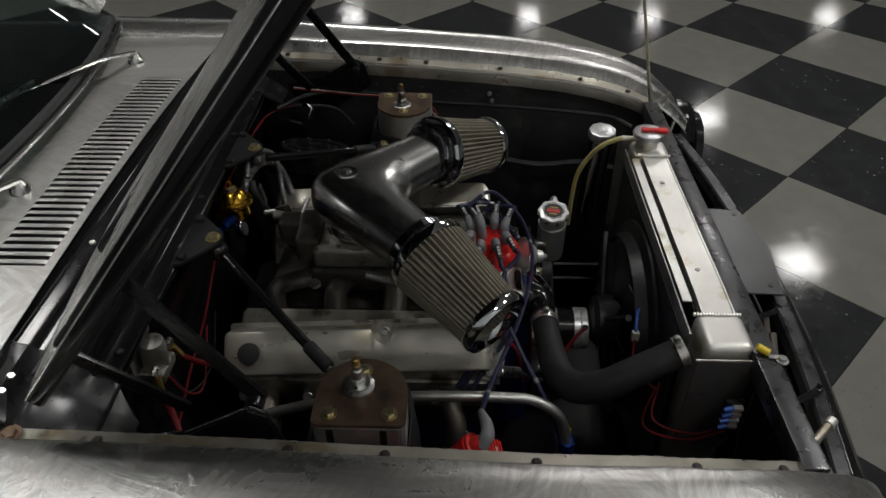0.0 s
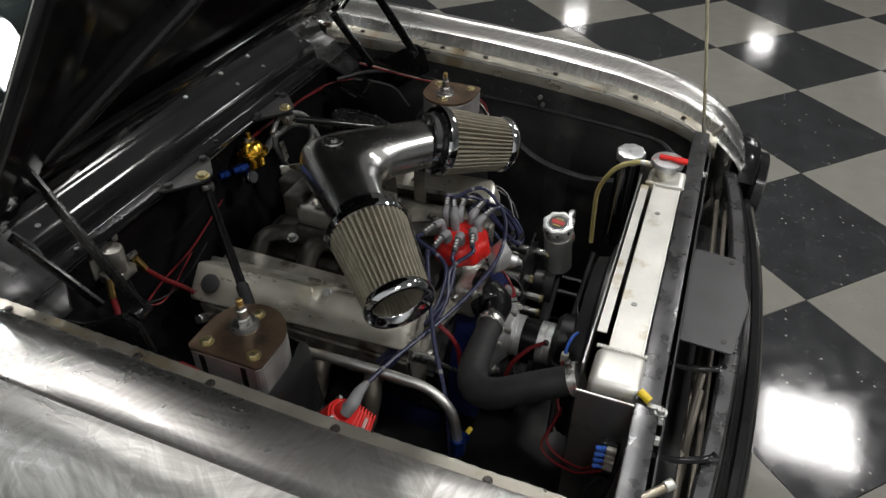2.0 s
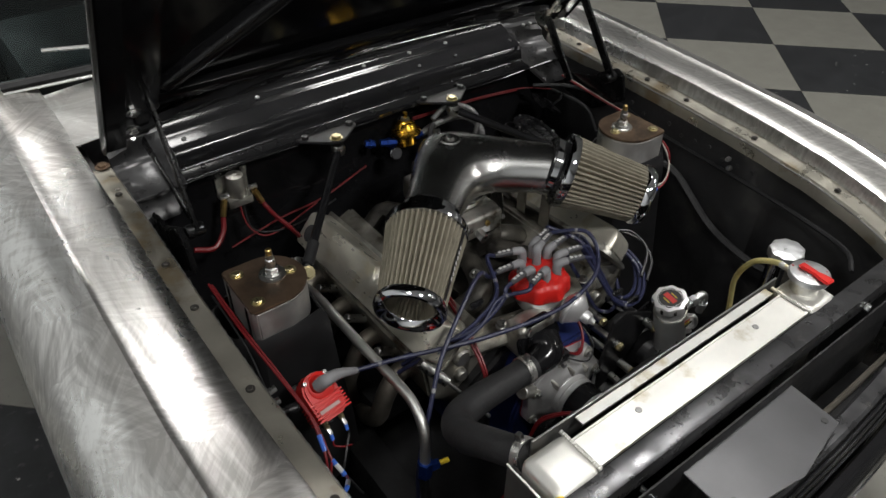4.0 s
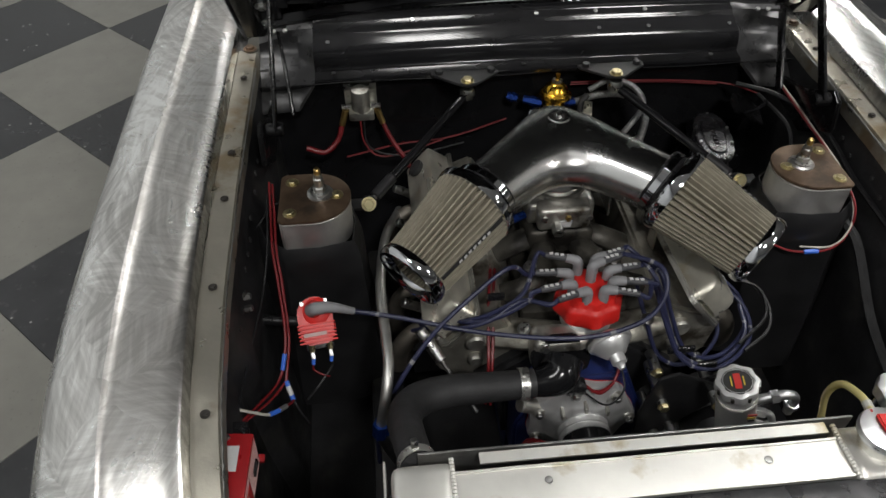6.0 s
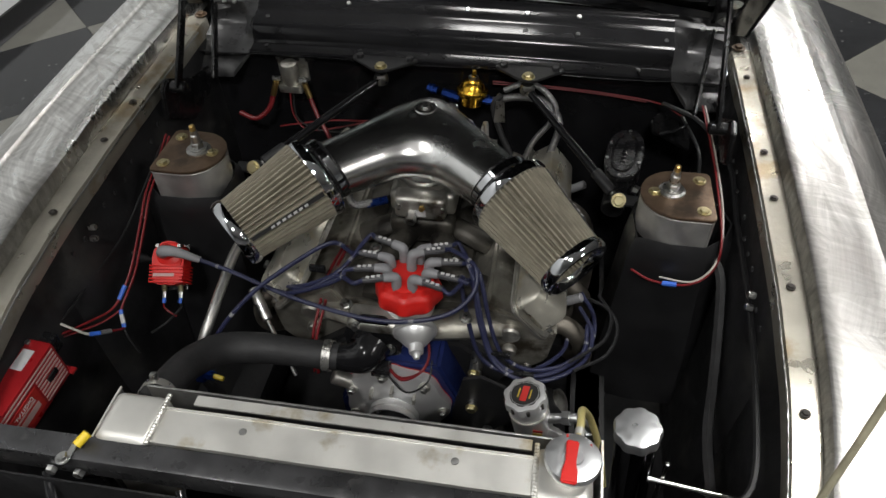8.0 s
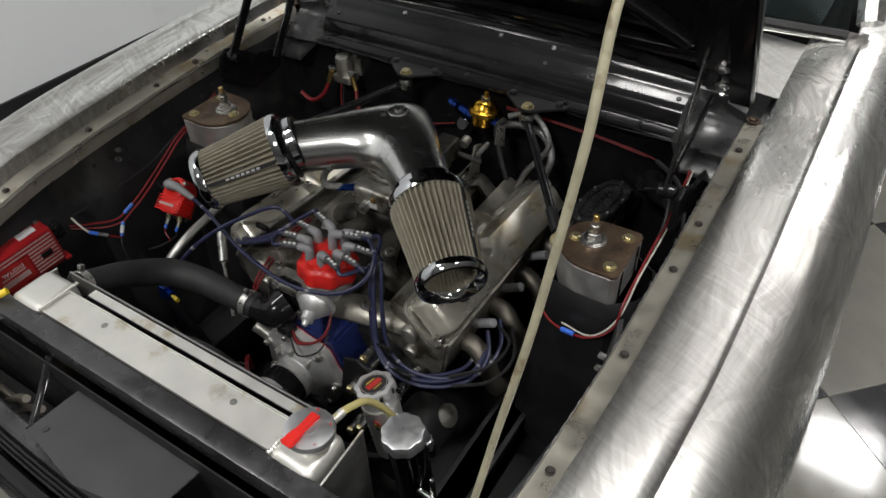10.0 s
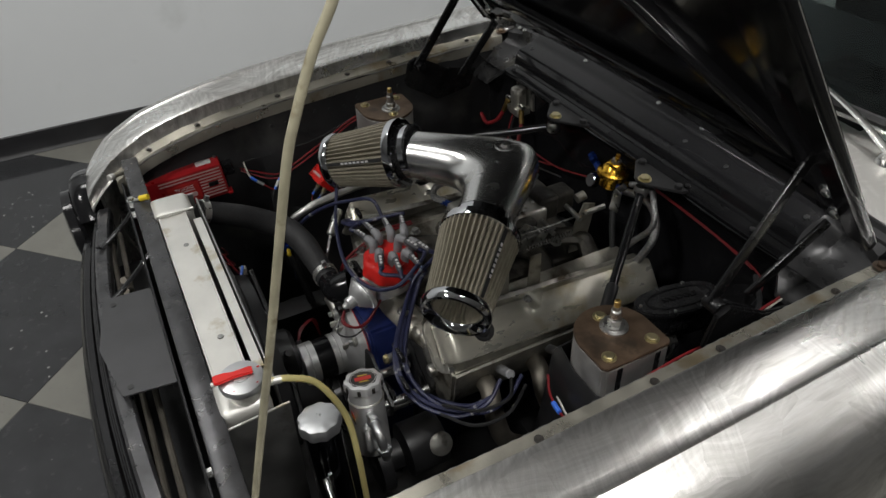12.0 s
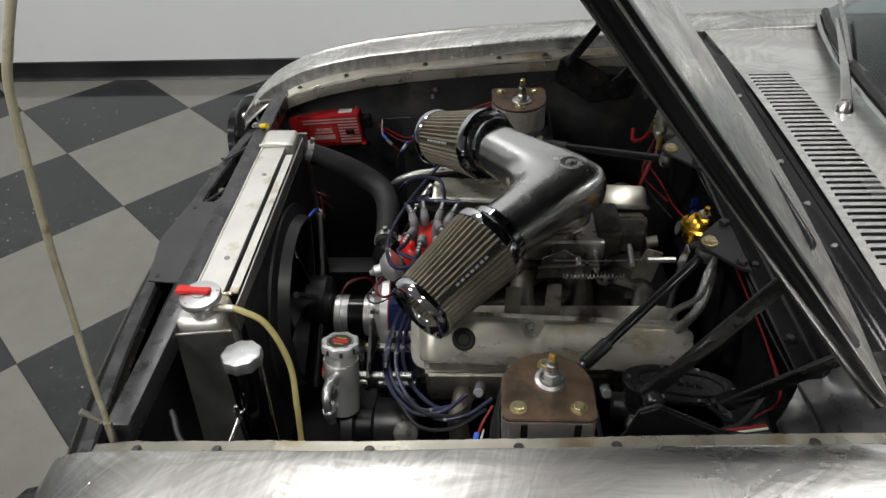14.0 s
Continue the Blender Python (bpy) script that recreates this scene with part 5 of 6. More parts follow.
def cone_filter(s):
    c = thing("cone_filter", (CX + s * 0.172, 0.026, 0.829), "conical gauze air filter with chrome end rings", "air filter", "cone air filters")
    a, b = Vector((CX + s * 0.172, 0.026, 0.830)), Vector((CX + s * 0.293, -0.091, 0.782))
    m, L = aim(a, b), (b - a).length
    part("rubber_neck", lathe([(0.0555, -0.034), (0.0585, -0.032), (0.0585, -0.012), (0.064, -0.008), (0.068, 0.0)], m, 40), M_PLASTIC, c, "black rubber neck")
    k = lathe_ring([(0.059, -0.028), (0.0607, -0.028), (0.0607, -0.016), (0.059, -0.016)], m, 40)
    cl = part("clip_band", k, M_CHROME, c, "bright steel hose clip")
    part("clip_screw", box(0.018, 0.011, 0.011, (0.0, -0.063, -0.022), m, 0.002), M_CHROME, cl)
    part("base_ring", lathe_ring([(0.060, -0.006), (0.073, -0.006), (0.0775, -0.002), (0.0785, 0.006), (0.077, 0.014), (0.072, 0.016), (0.06, 0.012)], m, 56), M_CHROME, c, "chrome base ring")
    n = 44
    bm = bmesh.new()
    rings = []
    for z, r in ((0.010, 0.0745), (0.05, 0.0705), (0.10, 0.0648), (L - 0.008, 0.0590)):
        rings.append([bm.verts.new(m @ Vector((q * math.cos(t), q * math.sin(t), z))) for q, t in ((r + (0.0016, -0.0095, -0.0095, 0.0016)[i % 4] * 1.0 + 0.0004 * math.sin(i * 12.9), 2 * math.pi * (i + (0.42 if i % 4 == 1 else -0.1 if i % 4 == 2 else 0.0) + 0.1 * math.sin(i * 7.7)) / (4 * n)) for i in range(4 * n))])
    for p, q in zip(rings, rings[1:]):
        for i in range(4 * n):
            bm.faces.new((p[i], p[(i + 1) % (4 * n)], q[(i + 1) % (4 * n)], q[i]))
    part("pleated_gauze", bm, M_PLEAT, c, "tan pleated cotton gauze", 25)
    part("end_ring", lathe_ring([(0.0575, L - 0.012), (0.062, L - 0.011), (0.0645, L - 0.006), (0.0645, L + 0.004), (0.061, L + 0.010), (0.056, L + 0.0105), (0.044, L + 0.002), (0.0425, L - 0.003), (0.046, L - 0.004)], m, 56), M_CHROME, c, "chrome end ring")
    bm = bmesh.new()
    rings = []
    for z, r in ((L - 0.002, 0.046), (L - 0.09, 0.030)):
        rings.append([bm.verts.new(m @ Vector(((r + (0.002 if i % 2 else -0.002)) * math.cos(t), (r + (0.002 if i % 2 else -0.002)) * math.sin(t), z))) for i, t in ((i, 2 * math.pi * i / 72) for i in range(72))])
    for i in range(72):
        bm.faces.new((rings[0][i], rings[0][(i + 1) % 72], rings[1][(i + 1) % 72], rings[1][i]))
    bm.faces.new(rings[1])
    part("inner_cone", bm, M_PLEAT, c, "inner pleats seen through the open end", 25)
    # printed strip along the seam
    w = m.to_3x3().inverted() @ Vector((0.8, 0.1, 0.45) if s > 0 else (0.45, -0.75, 0.25))
    t = math.atan2(w.y, w.x)
    part("seam_strip", skin([[m @ Vector(((r + 0.0025) * math.cos(t + d), (r + 0.0025) * math.sin(t + d), z)) for z, r in ((0.018, 0.0735), (L - 0.014, 0.0595))] for d in (-0.055, 0.055)], 0.001), M_PRINTBLACK, c, "black seam strip")
    for i in range(7):
        z = 0.05 + 0.011 * i
        r = 0.0745 - (z - 0.01) * 0.0155 / (L - 0.018) + 0.0042
        part("print_bar", skin([[m @ Vector((r * math.cos(t + d), r * math.sin(t + d), zz)) for zz in (z, z + 0.007)] for d in (-0.03, 0.03)], 0.0004), M_MARK, c)


def carburettor():
    c = thing("throttle_body", (-0.005, 0.17, 0.69), "cast aluminium throttle body with levers and fuel lines", "throttle body")
    part("body", box(0.13, 0.16, 0.05, (-0.005, 0.175, 0.725), bevel=0.012, seg=3), M_CAST, c)
    part("horn", lathe([(0.06, 0), (0.062, 0.01), (0.056, 0.03), (0.057, 0.04)], pose(CX, 0.165, 0.74), 36), M_CAST, c)
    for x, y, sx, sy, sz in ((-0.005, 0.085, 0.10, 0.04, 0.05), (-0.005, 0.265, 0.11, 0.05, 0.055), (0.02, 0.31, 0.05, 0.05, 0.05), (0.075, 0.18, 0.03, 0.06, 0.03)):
        # rear bowls take the darker colour, standing for shade under the elbow
        part("bowl", box(sx, sy, sz, (x, y, 0.735), bevel=0.010, seg=3), M_CAST if y < 0.1 else M_OILYSHADE, c, "cast float bowl")
    for x in (-0.045, 0.0, 0.04):
        part("screw", hexbolt((x, 0.064, 0.742), (0, -1, 0.1), 0.006, 0.006), M_BRASS if x == 0 else M_STEEL, c, "plated screw")
    part("tag", box(0.022, 0.002, 0.014, (-0.004, 0.0635, 0.728), None), M_MARK, c, "small pale tag")
    for y, h in ((0.07, 0.735), (0.145, 0.742)):
        part("upright", slab([(y - 0.016, 0.65), (y + 0.016, 0.65), (y + 0.014, h), (y - 0.012, h)], 0.004, Matrix(((0, 0, 1, 0.178), (1, 0, 0, 0), (0, 1, 0, 0), (0, 0, 0, 1))), 0.001), M_DIRTYCAST, c, "dull metal upright bracket")
    for k in range(10):
        ang = k * 2.4
        part("screw", hexbolt((CX + 0.058 * math.cos(ang), 0.175 + 0.075 * math.sin(ang), 0.751), (0, 0, 1), 0.0045, 0.004), M_STEEL, c, "plated screw")
    for y, z in ((0.20, 0.735), (0.235, 0.725), (0.30, 0.74)):
        part("link_pin", rod((0.06, y, z), (0.118, y - 0.004, z), 0.0055, 8), M_STEEL, c)
    part("link_rod", rod((0.112, 0.12, 0.728), (0.114, 0.235, 0.738), 0.0032, 8), M_STEEL, c)
    part("sensor", rod((0.05, 0.335, 0.74), (0.05, 0.355, 0.745), 0.011, 12), M_DIRTYCAST, c)
    part("fuel_fitting", rod((-0.02, 0.07, 0.725), (-0.02, 0.045, 0.72), 0.011, 6), M_STEEL, c)
    part("inlet_fitting", rod((-0.075, 0.10, 0.725), (-0.115, 0.085, 0.72), 0.008, 8), M_BLUE, c, "blue anodised fitting")
    part("inlet_hose", pipe([(-0.105, 0.09, 0.722), (-0.135, 0.075, 0.725), (-0.15, 0.09, 0.74), (-0.145, 0.14, 0.75)], 0.008, 8), M_BRAID, c, "braided fuel hose")
    part("lever", slab([(0.12, 0.69), (0.22, 0.70), (0.23, 0.72), (0.17, 0.76), (0.13, 0.74)], 0.003, Matrix(((0, 0, 1, 0.10), (1, 0, 0, 0), (0, 1, 0, 0), (0, 0, 0, 1)))), M_STEEL, c, "plated throttle lever")
    part("cable", pipe([(0.108, 0.15, 0.742), (0.10, 0.26, 0.735), (0.088, 0.36, 0.728)], 0.0018, 6), M_STEEL, c, "thin throttle cable")
    part("cable_end", rod((0.092, 0.33, 0.73), (0.085, 0.385, 0.725), 0.006, 8), M_TUBE, c)
    part("cable_bracket", slab([(0.30, 0.62), (0.34, 0.62), (0.36, 0.74), (0.33, 0.75), (0.31, 0.70)], 0.004, Matrix(((0, 0, 1, 0.085), (1, 0, 0, 0), (0, 1, 0, 0), (0, 0, 0, 1)))), M_DIRTYCAST, c)
    sp = [(0.105 + 0.005 * math.cos(k * 1.05), 0.17 + 0.0012 * k, 0.70 + 0.005 * math.sin(k * 1.05)) for k in range(100)]
    part("return_spring", pipe(sp, 0.001, 5, 1, smooth=False), M_STEEL, c, "thin return spring")


# ---- ignition ----
def distributor():
    d = thing("distributor", (0.004, -0.11, 0.58), "distributor with a red cap and polished body", "distributor")
    m = Matrix.Translation((0.004, -0.108, 0.600)) @ Matrix.Rotation(radians(-7), 4, "X")
    part("body", lathe([(0.025, 0), (0.028, 0.01), (0.028, 0.03), (0.044, 0.045), (0.047, 0.055), (0.047, 0.082)], m, 32), M_MACHINED, d, "polished distributor body")
    part("cap", lathe([(0.056, 0.076), (0.059, 0.080), (0.058, 0.102), (0.0555, 0.108), (0.050, 0.112), (0.047, 0.123), (0.032, 0.128)], m, 64, None, 0.045, 8), M_RED, d, "red moulded distributor cap")
    for x in (-0.052, 0.05):
        part("cap_clip", box(0.008, 0.014, 0.03, m @ Vector((x, 0.0, 0.082)), None, 0.002), M_STEEL, d, "steel cap clip")
    va, vb = Vector((0.028, -0.170, 0.664)), Vector((0.042, -0.232, 0.650))
    part("vacuum_can", lathe([(0.014, -0.018), (0.032, -0.007), (0.0385, -0.004), (0.0395, 0.0), (0.0385, 0.004), (0.034, 0.0052), (0.032, 0.010), (0.019, 0.025), (0.0135, 0.027), (0.0125, 0.041), (0.008, 0.044), (0.005, 0.052)], aim(va, vb), 40), M_MACHINED, d, "polished vacuum advance can")
    part("pickup_plug", box(0.034, 0.024, 0.022, (-0.030, -0.205, 0.592), bevel=0.003), M_PLASTIC, d, "black wire plug")
    for k in range(2):
        part("pickup_wire", pipe([(-0.015, -0.205, 0.590 + 0.005 * k), (0.01, -0.215 - 0.004 * k, 0.585), (0.04, -0.20, 0.588), (0.052, -0.175, 0.605 + 0.004 * k), (0.04, -0.14, 0.64)], 0.0026, 6), M_WIRERED, d, "red pickup wire")
    part("ground_wire", pipe([(-0.02, -0.21, 0.585), (0.02, -0.235, 0.572), (0.055, -0.215, 0.582), (0.058, -0.18, 0.60)], 0.0018, 6), M_WIREBLACK, d)
    # boots and leads: place in the ring, way out, and where the lead runs
    rr = 0.037
    right = [(0.130, -0.098, 0.735), (0.152, -0.138, 0.665), (0.178, -0.165, 0.605), (0.225, -0.172, 0.572), (0.285, -0.150, 0.558), (0.338, -0.10, 0.56), (0.345, -0.045, 0.575), (0.318, 0.0, 0.59)]
    left = [(-0.115, -0.094, 0.738), (-0.165, -0.104, 0.712), (-0.215, -0.092, 0.686), (-0.255, -0.055, 0.655), (-0.292, -0.015, 0.605)]
    for k in range(9):
        ang = radians(22.5 + 45 * k)
        x, y = (rr * math.cos(ang), rr * math.sin(ang)) if k < 8 else (0.004, 0.012)
        s = (1 if x > 0 else -1) if k < 8 else 1
        inner = k < 8 and abs(x) < 0.02
        up = 0.018 + (0.010 if inner and y > 0 else 0.0) + (0.016 if k == 8 else 0.0)
        p0, p1 = m @ Vector((x, y, 0.116)), m @ Vector((x, y, 0.126 + up))
        out = Vector((s, 0.35 * (y / rr) + (0.25 if k == 8 else 0.0), 0.10 if not inner else 0.16)).normalized()
        lead = thing("spark_lead", p0, "dark blue ignition lead with a grey angled boot", "ignition lead", "ignition leads")
        p2 = p1 + out * 0.022
        part("boot", pipe([p0, p0.lerp(p1, 0.75), p1 + out * 0.004, p2], 0.008, 12, 5, radii=[0.0092, 0.0092, 0.0092, 0.0078]), M_BOOT, lead, "grey angled boot")
        drop = Vector((0, 0, -0.006))
        p3 = p2 + out * 0.036 + drop
        part("sleeve", rod(p2 - out * 0.003, p3, 0.0066, 12, r2=0.0056), M_SLEEVE, lead, "dark printed sleeve")
        for i in range(3):
            q = p2.lerp(p3, 0.22 + 0.26 * i)
            part("print_bar", box(0.006, 0.005, 0.0012, (q.x, q.y, q.z + 0.0062), None), M_MARK, lead)
        j = k % 4
        off = Vector((0.006 * math.sin(k * 3.3), 0.009 * math.cos(k * 1.7), 0.007 * math.sin(k * 2.3)))
        p4 = p3 + out * 0.016 + Vector((0, 0, -0.006))
        if k == 8:
            path = [p3, p4, (0.122, -0.095, 0.762), (0.122, -0.135, 0.735), (0.075, -0.17, 0.712), (-0.03, -0.182, 0.697), (-0.18, -0.15, 0.688), (-0.33, -0.095, 0.682), (-0.405, -0.072, 0.68)]
        elif s > 0:
            path = [p3, p4] + [Vector(q) + off * (1 + 0.35 * i) + Vector((-0.010 * j, 0.004 * j, -0.007 * j)) for i, q in enumerate(right[: 8 - (k % 2)])]
        elif k == 3:
            path = [p3, p4, (-0.135, -0.075, 0.765), (-0.20, -0.105, 0.735), (-0.275, -0.145, 0.685), (-0.335, -0.19, 0.62), (-0.375, -0.215, 0.53), (-0.38, -0.22, 0.42)]
        else:
            path = [p3, p4] + [Vector(q) + off * (1 + 0.4 * i) + Vector((0, 0.018 * (j - 2), 0.006 * (j - 2))) for i, q in enumerate(left)]
        part("cable", pipe(path, 0.0042, 8, 7), M_LEAD, lead, "dark blue cable")
        q = spline(path, 6)
        for i in range(10, len(q) - 2, 17):
            part("print_bar", rod(q[i], q[i].lerp(q[i + 1], 0.5), 0.00435, 8), M_BOOT, lead)
    for q, w in (((0.170, -0.160, 0.612), 0.05), ((0.215, -0.172, 0.577), 0.05), ((-0.16, -0.10, 0.722), 0.03)):
        s = thing("lead_separator", q, "black plastic separator on the ignition leads", "separator", "lead separators")
        part("clip", box(w, 0.008, 0.014, q, None, 0.003), M_PLASTIC, s)


def coil():
    c = thing("ignition_coil", (-0.472, -0.065, 0.60), "red finned ignition coil with a grey boot", "ignition coil")
    m = pose(-0.474, -0.066, 0.648, 38, 0, 8)
    out = [(0.031 * math.cos(radians(a)), 0.016 + 0.031 * math.sin(radians(a))) for a in range(0, 181, 15)] + [(-0.029, -0.030), (-0.020, -0.038), (0.020, -0.038), (0.029, -0.030)]
    part("core", slab(out, 0.046, m @ Matrix.Translation((0, 0, 0.023)), 0.004), M_RED, c)
    part("cap_disc", lathe([(0.024, 0.0), (0.024, 0.004), (0.021, 0.006)], m @ pose(0.004, 0.020, 0.020), 28), M_RED, c)
    for k in range(6):
        part("fin", box(0.066, 0.0034, 0.052, (0, -0.033 + 0.0062 * k, 0), m, 0.0012), M_RED, c, "red cooling fin")
    part("label", box(0.040, 0.006, 0.001, (-0.004, -0.020, 0.0266), m), M_PRINTPINK, c, "worn pale label")
    part("tower", lathe([(0.016, 0), (0.015, 0.012), (0.011, 0.02)], m @ pose(0.0, 0.024, 0.022), 20), M_RED, c)
    part("boot", pipe([m @ Vector((-0.004, 0.022, 0.034)), m @ Vector((0.006, 0.022, 0.052)), m @ Vector((0.03, 0.02, 0.052)), (-0.405, -0.072, 0.68)], 0.01, 12, 5, radii=[0.0125, 0.0115, 0.0095, 0.0065]), M_BOOT, c, "grey angled boot")
    for x in (-0.015, 0.017):
        tm = part("terminal", rod(m @ Vector((x, -0.036, -0.006)), m @ Vector((x, -0.048, -0.010)), 0.0055, 8), M_ZINC, c, "yellow zinc terminal")
        part("spade", box(0.007, 0.014, 0.005, (x, -0.055, -0.011), m, 0.001), M_STEEL, tm, "bright spade connector")
        part("sleeve", rod(m @ Vector((x, -0.060, -0.012)), m @ Vector((x - 0.002, -0.071, -0.014)), 0.0036, 8), M_CRIMPBLUE, tm, "blue sleeve")
        part("bolt", hexbolt(m @ Vector((x * 1.3, 0.036, 0.016)), m.col[2].to_3d(), 0.0045, 0.010), M_STEEL, c, "plated stud")
    for x, way, r, mat in ((-0.017, (0.028, -0.016, -0.018), 0.0018, M_WIRERED), (0.015, (-0.045, -0.055, -0.035), 0.0026, M_WIREBLACK)):
        p, d = m @ Vector((x, -0.070, -0.014)), Vector(way)
        part("lead", pipe([p, p + Vector((0, -0.004, -0.012)), p + d * 0.55 + Vector((0, 0, -0.012)), p + d], r, 6), mat, c, "thin coil lead")
    part("mount", box(0.05, 0.09, 0.006, (0, 0, -0.027), m, 0.001), M_PLASTIC, c)
    part("mount_leg", rod((-0.50, -0.045, 0.63), (-0.585, -0.04, 0.64), 0.01), M_PLASTIC, c)


def ignition_box():
    b = thing("ignition_box", (-0.575, -0.405, 0.63), "red ignition control box with pale printed lines", "control box")
    m = pose(-0.583, -0.411, 0.660, 5, 5, -3)
    part("case", box(0.05, 0.195, 0.094, (0, 0, 0), m, 0.004), M_REDBOX, b)
    for k in range(2):
        part("flange", box(0.064, 0.012, 0.006, (0, 0.099 * (-1 if k else 1), -0.043), m, 0.001), M_REDBOX, b)
    part("label", box(0.020, 0.038, 0.001, (-0.002, 0.058, 0.0475), m), M_MARK, b, "pale label")
    part("case_screw", hexbolt(m @ Vector((-0.012, 0.089, 0.047)), (0, 0, 1), 0.005, 0.004), M_STEEL, b, "plated screw")
    for k in range(9):
        near, length = (0.016, 0.152) if k < 2 else (0.0635, 0.057)
        part("print_line", box(0.001, length, 0.0036, (0.0252, near, 0.0385 - 0.0092 * k), m), M_PRINTPINK, b, "pale printed line")
    part("print_block", box(0.001, 0.076, 0.054, (0.0252, -0.008, -0.007), m), M_PRINTRED, b, "red printed block")
    words = bpy.data.curves.new("words", "FONT")
    words.body, words.size, words.extrude, words.align_x, words.align_y = "DIGITAL", 0.0125, 0.0003, "CENTER", "CENTER"
    carrier = new("words", words)
    me = bpy.data.meshes.new_from_object(carrier)
    bpy.data.objects.remove(carrier)
    bpy.data.curves.remove(words)
    me.transform(m @ Matrix.Translation((0.0260, -0.006, 0.009)) @ Matrix(((0, 0, 1, 0), (-1, 0, 0, 0), (0, -1, 0, 0), (0, 0, 0, 1))))
    bm = bmesh.new()
    bm.from_mesh(me)
    bpy.data.meshes.remove(me)
    part("printed_word", bm, M_MARK, b, "pale printed word")
    for w, h, z in ((0.052, 0.004, -0.001), (0.058, 0.014, -0.016)):
        part("print_bar", box(0.001, w, h, (0.0256, -0.008, z), m), M_PRINTPINK, b, "pale printed bar")
    part("switch", box(0.005, 0.024, 0.012, (0.026, 0.066, -0.002), m, 0.001), M_PLASTIC, b, "black switch")
    part("plug", box(0.024, 0.026, 0.034, (0.0, 0.111, 0.014), m, 0.003), M_PLASTIC, b, "black harness plug")
    part("bracket", box(0.006, 0.12, 0.05, (-0.028, 0, -0.02), m), M_UNDER, b)


# ---- braces, brakes, fuel, electrics ----
def strut_brace(s):
    bx = 0.16 * s + 0.01
    t = thing("strut_brace", (bx, 0.408, 0.82), "black tubular strut brace bolted to a triangular bracket", "strut brace", "strut braces")
    m = pose(bx, 0.408, 0.834, -3, 0, 0)
    part("bracket", slab([(-0.074, 0.052), (0.074, 0.052), (0.072, 0.036), (0.018, -0.012), (0.0, -0.018), (-0.018, -0.012), (-0.072, 0.036)], 0.006, m, 0.0015), M_SATIN, t, "triangular black bracket plate")
    for x in (-0.056, 0.056):
        part("bolt", hexbolt(m @ Vector((x, 0.04, 0)), (0, 0, 1), 0.009, 0.008), M_SATIN, t)
    part("bolt", hexbolt(m @ Vector((0, 0, 0)), (0, 0, 1), 0.0115, 0.008, 1.25), M_ZINC, t, "yellow zinc bolt")
    a, b = Vector((bx, 0.404, 0.808)), Vector((s * 0.370, 0.166, 0.722))
    part("rod_end", lathe([(0.013, -0.012), (0.016, -0.004), (0.016, 0.004), (0.013, 0.012)], pose(*a), 18), M_STEEL, t, "plated rod end")
    d = (b - a).normalized()
    part("bar", rod(a + d * 0.016, b - d * 0.05, 0.0088, 16), M_GLOSS, t, "black tube")
    part("sleeve", rod(b - d * 0.075, b - d * 0.018, 0.0118, 16, bevel=0.002), M_SATIN, t)
    part("threaded_end", rod(b - d * 0.02, b, 0.006, 10), M_STEEL, t)
    part("rod_end", lathe([(0.011, -0.012), (0.015, -0.004), (0.015, 0.004), (0.011, 0.012)], aim(b, b + Vector((s * 0.3, -0.7, 0.55))), 18), M_SATIN, t)
    part("bolt", hexbolt(b + Vector((0, -0.012, 0.008)), (0, -0.8, 0.55), 0.011, 0.009, 1.3), M_ZINC, t, "yellow zinc bolt")
    part("tab", box(0.05, 0.03, 0.006, b + Vector((s * 0.025, 0.012, -0.012)), None, 0.001), M_SATIN, t)


def oval(a, b, n=28):
    return [(a * math.copysign(abs(math.cos(t)) ** 0.85, math.cos(t)), b * math.copysign(abs(math.sin(t)) ** 0.85, math.sin(t))) for t in (2 * math.pi * k / n for k in range(n))]


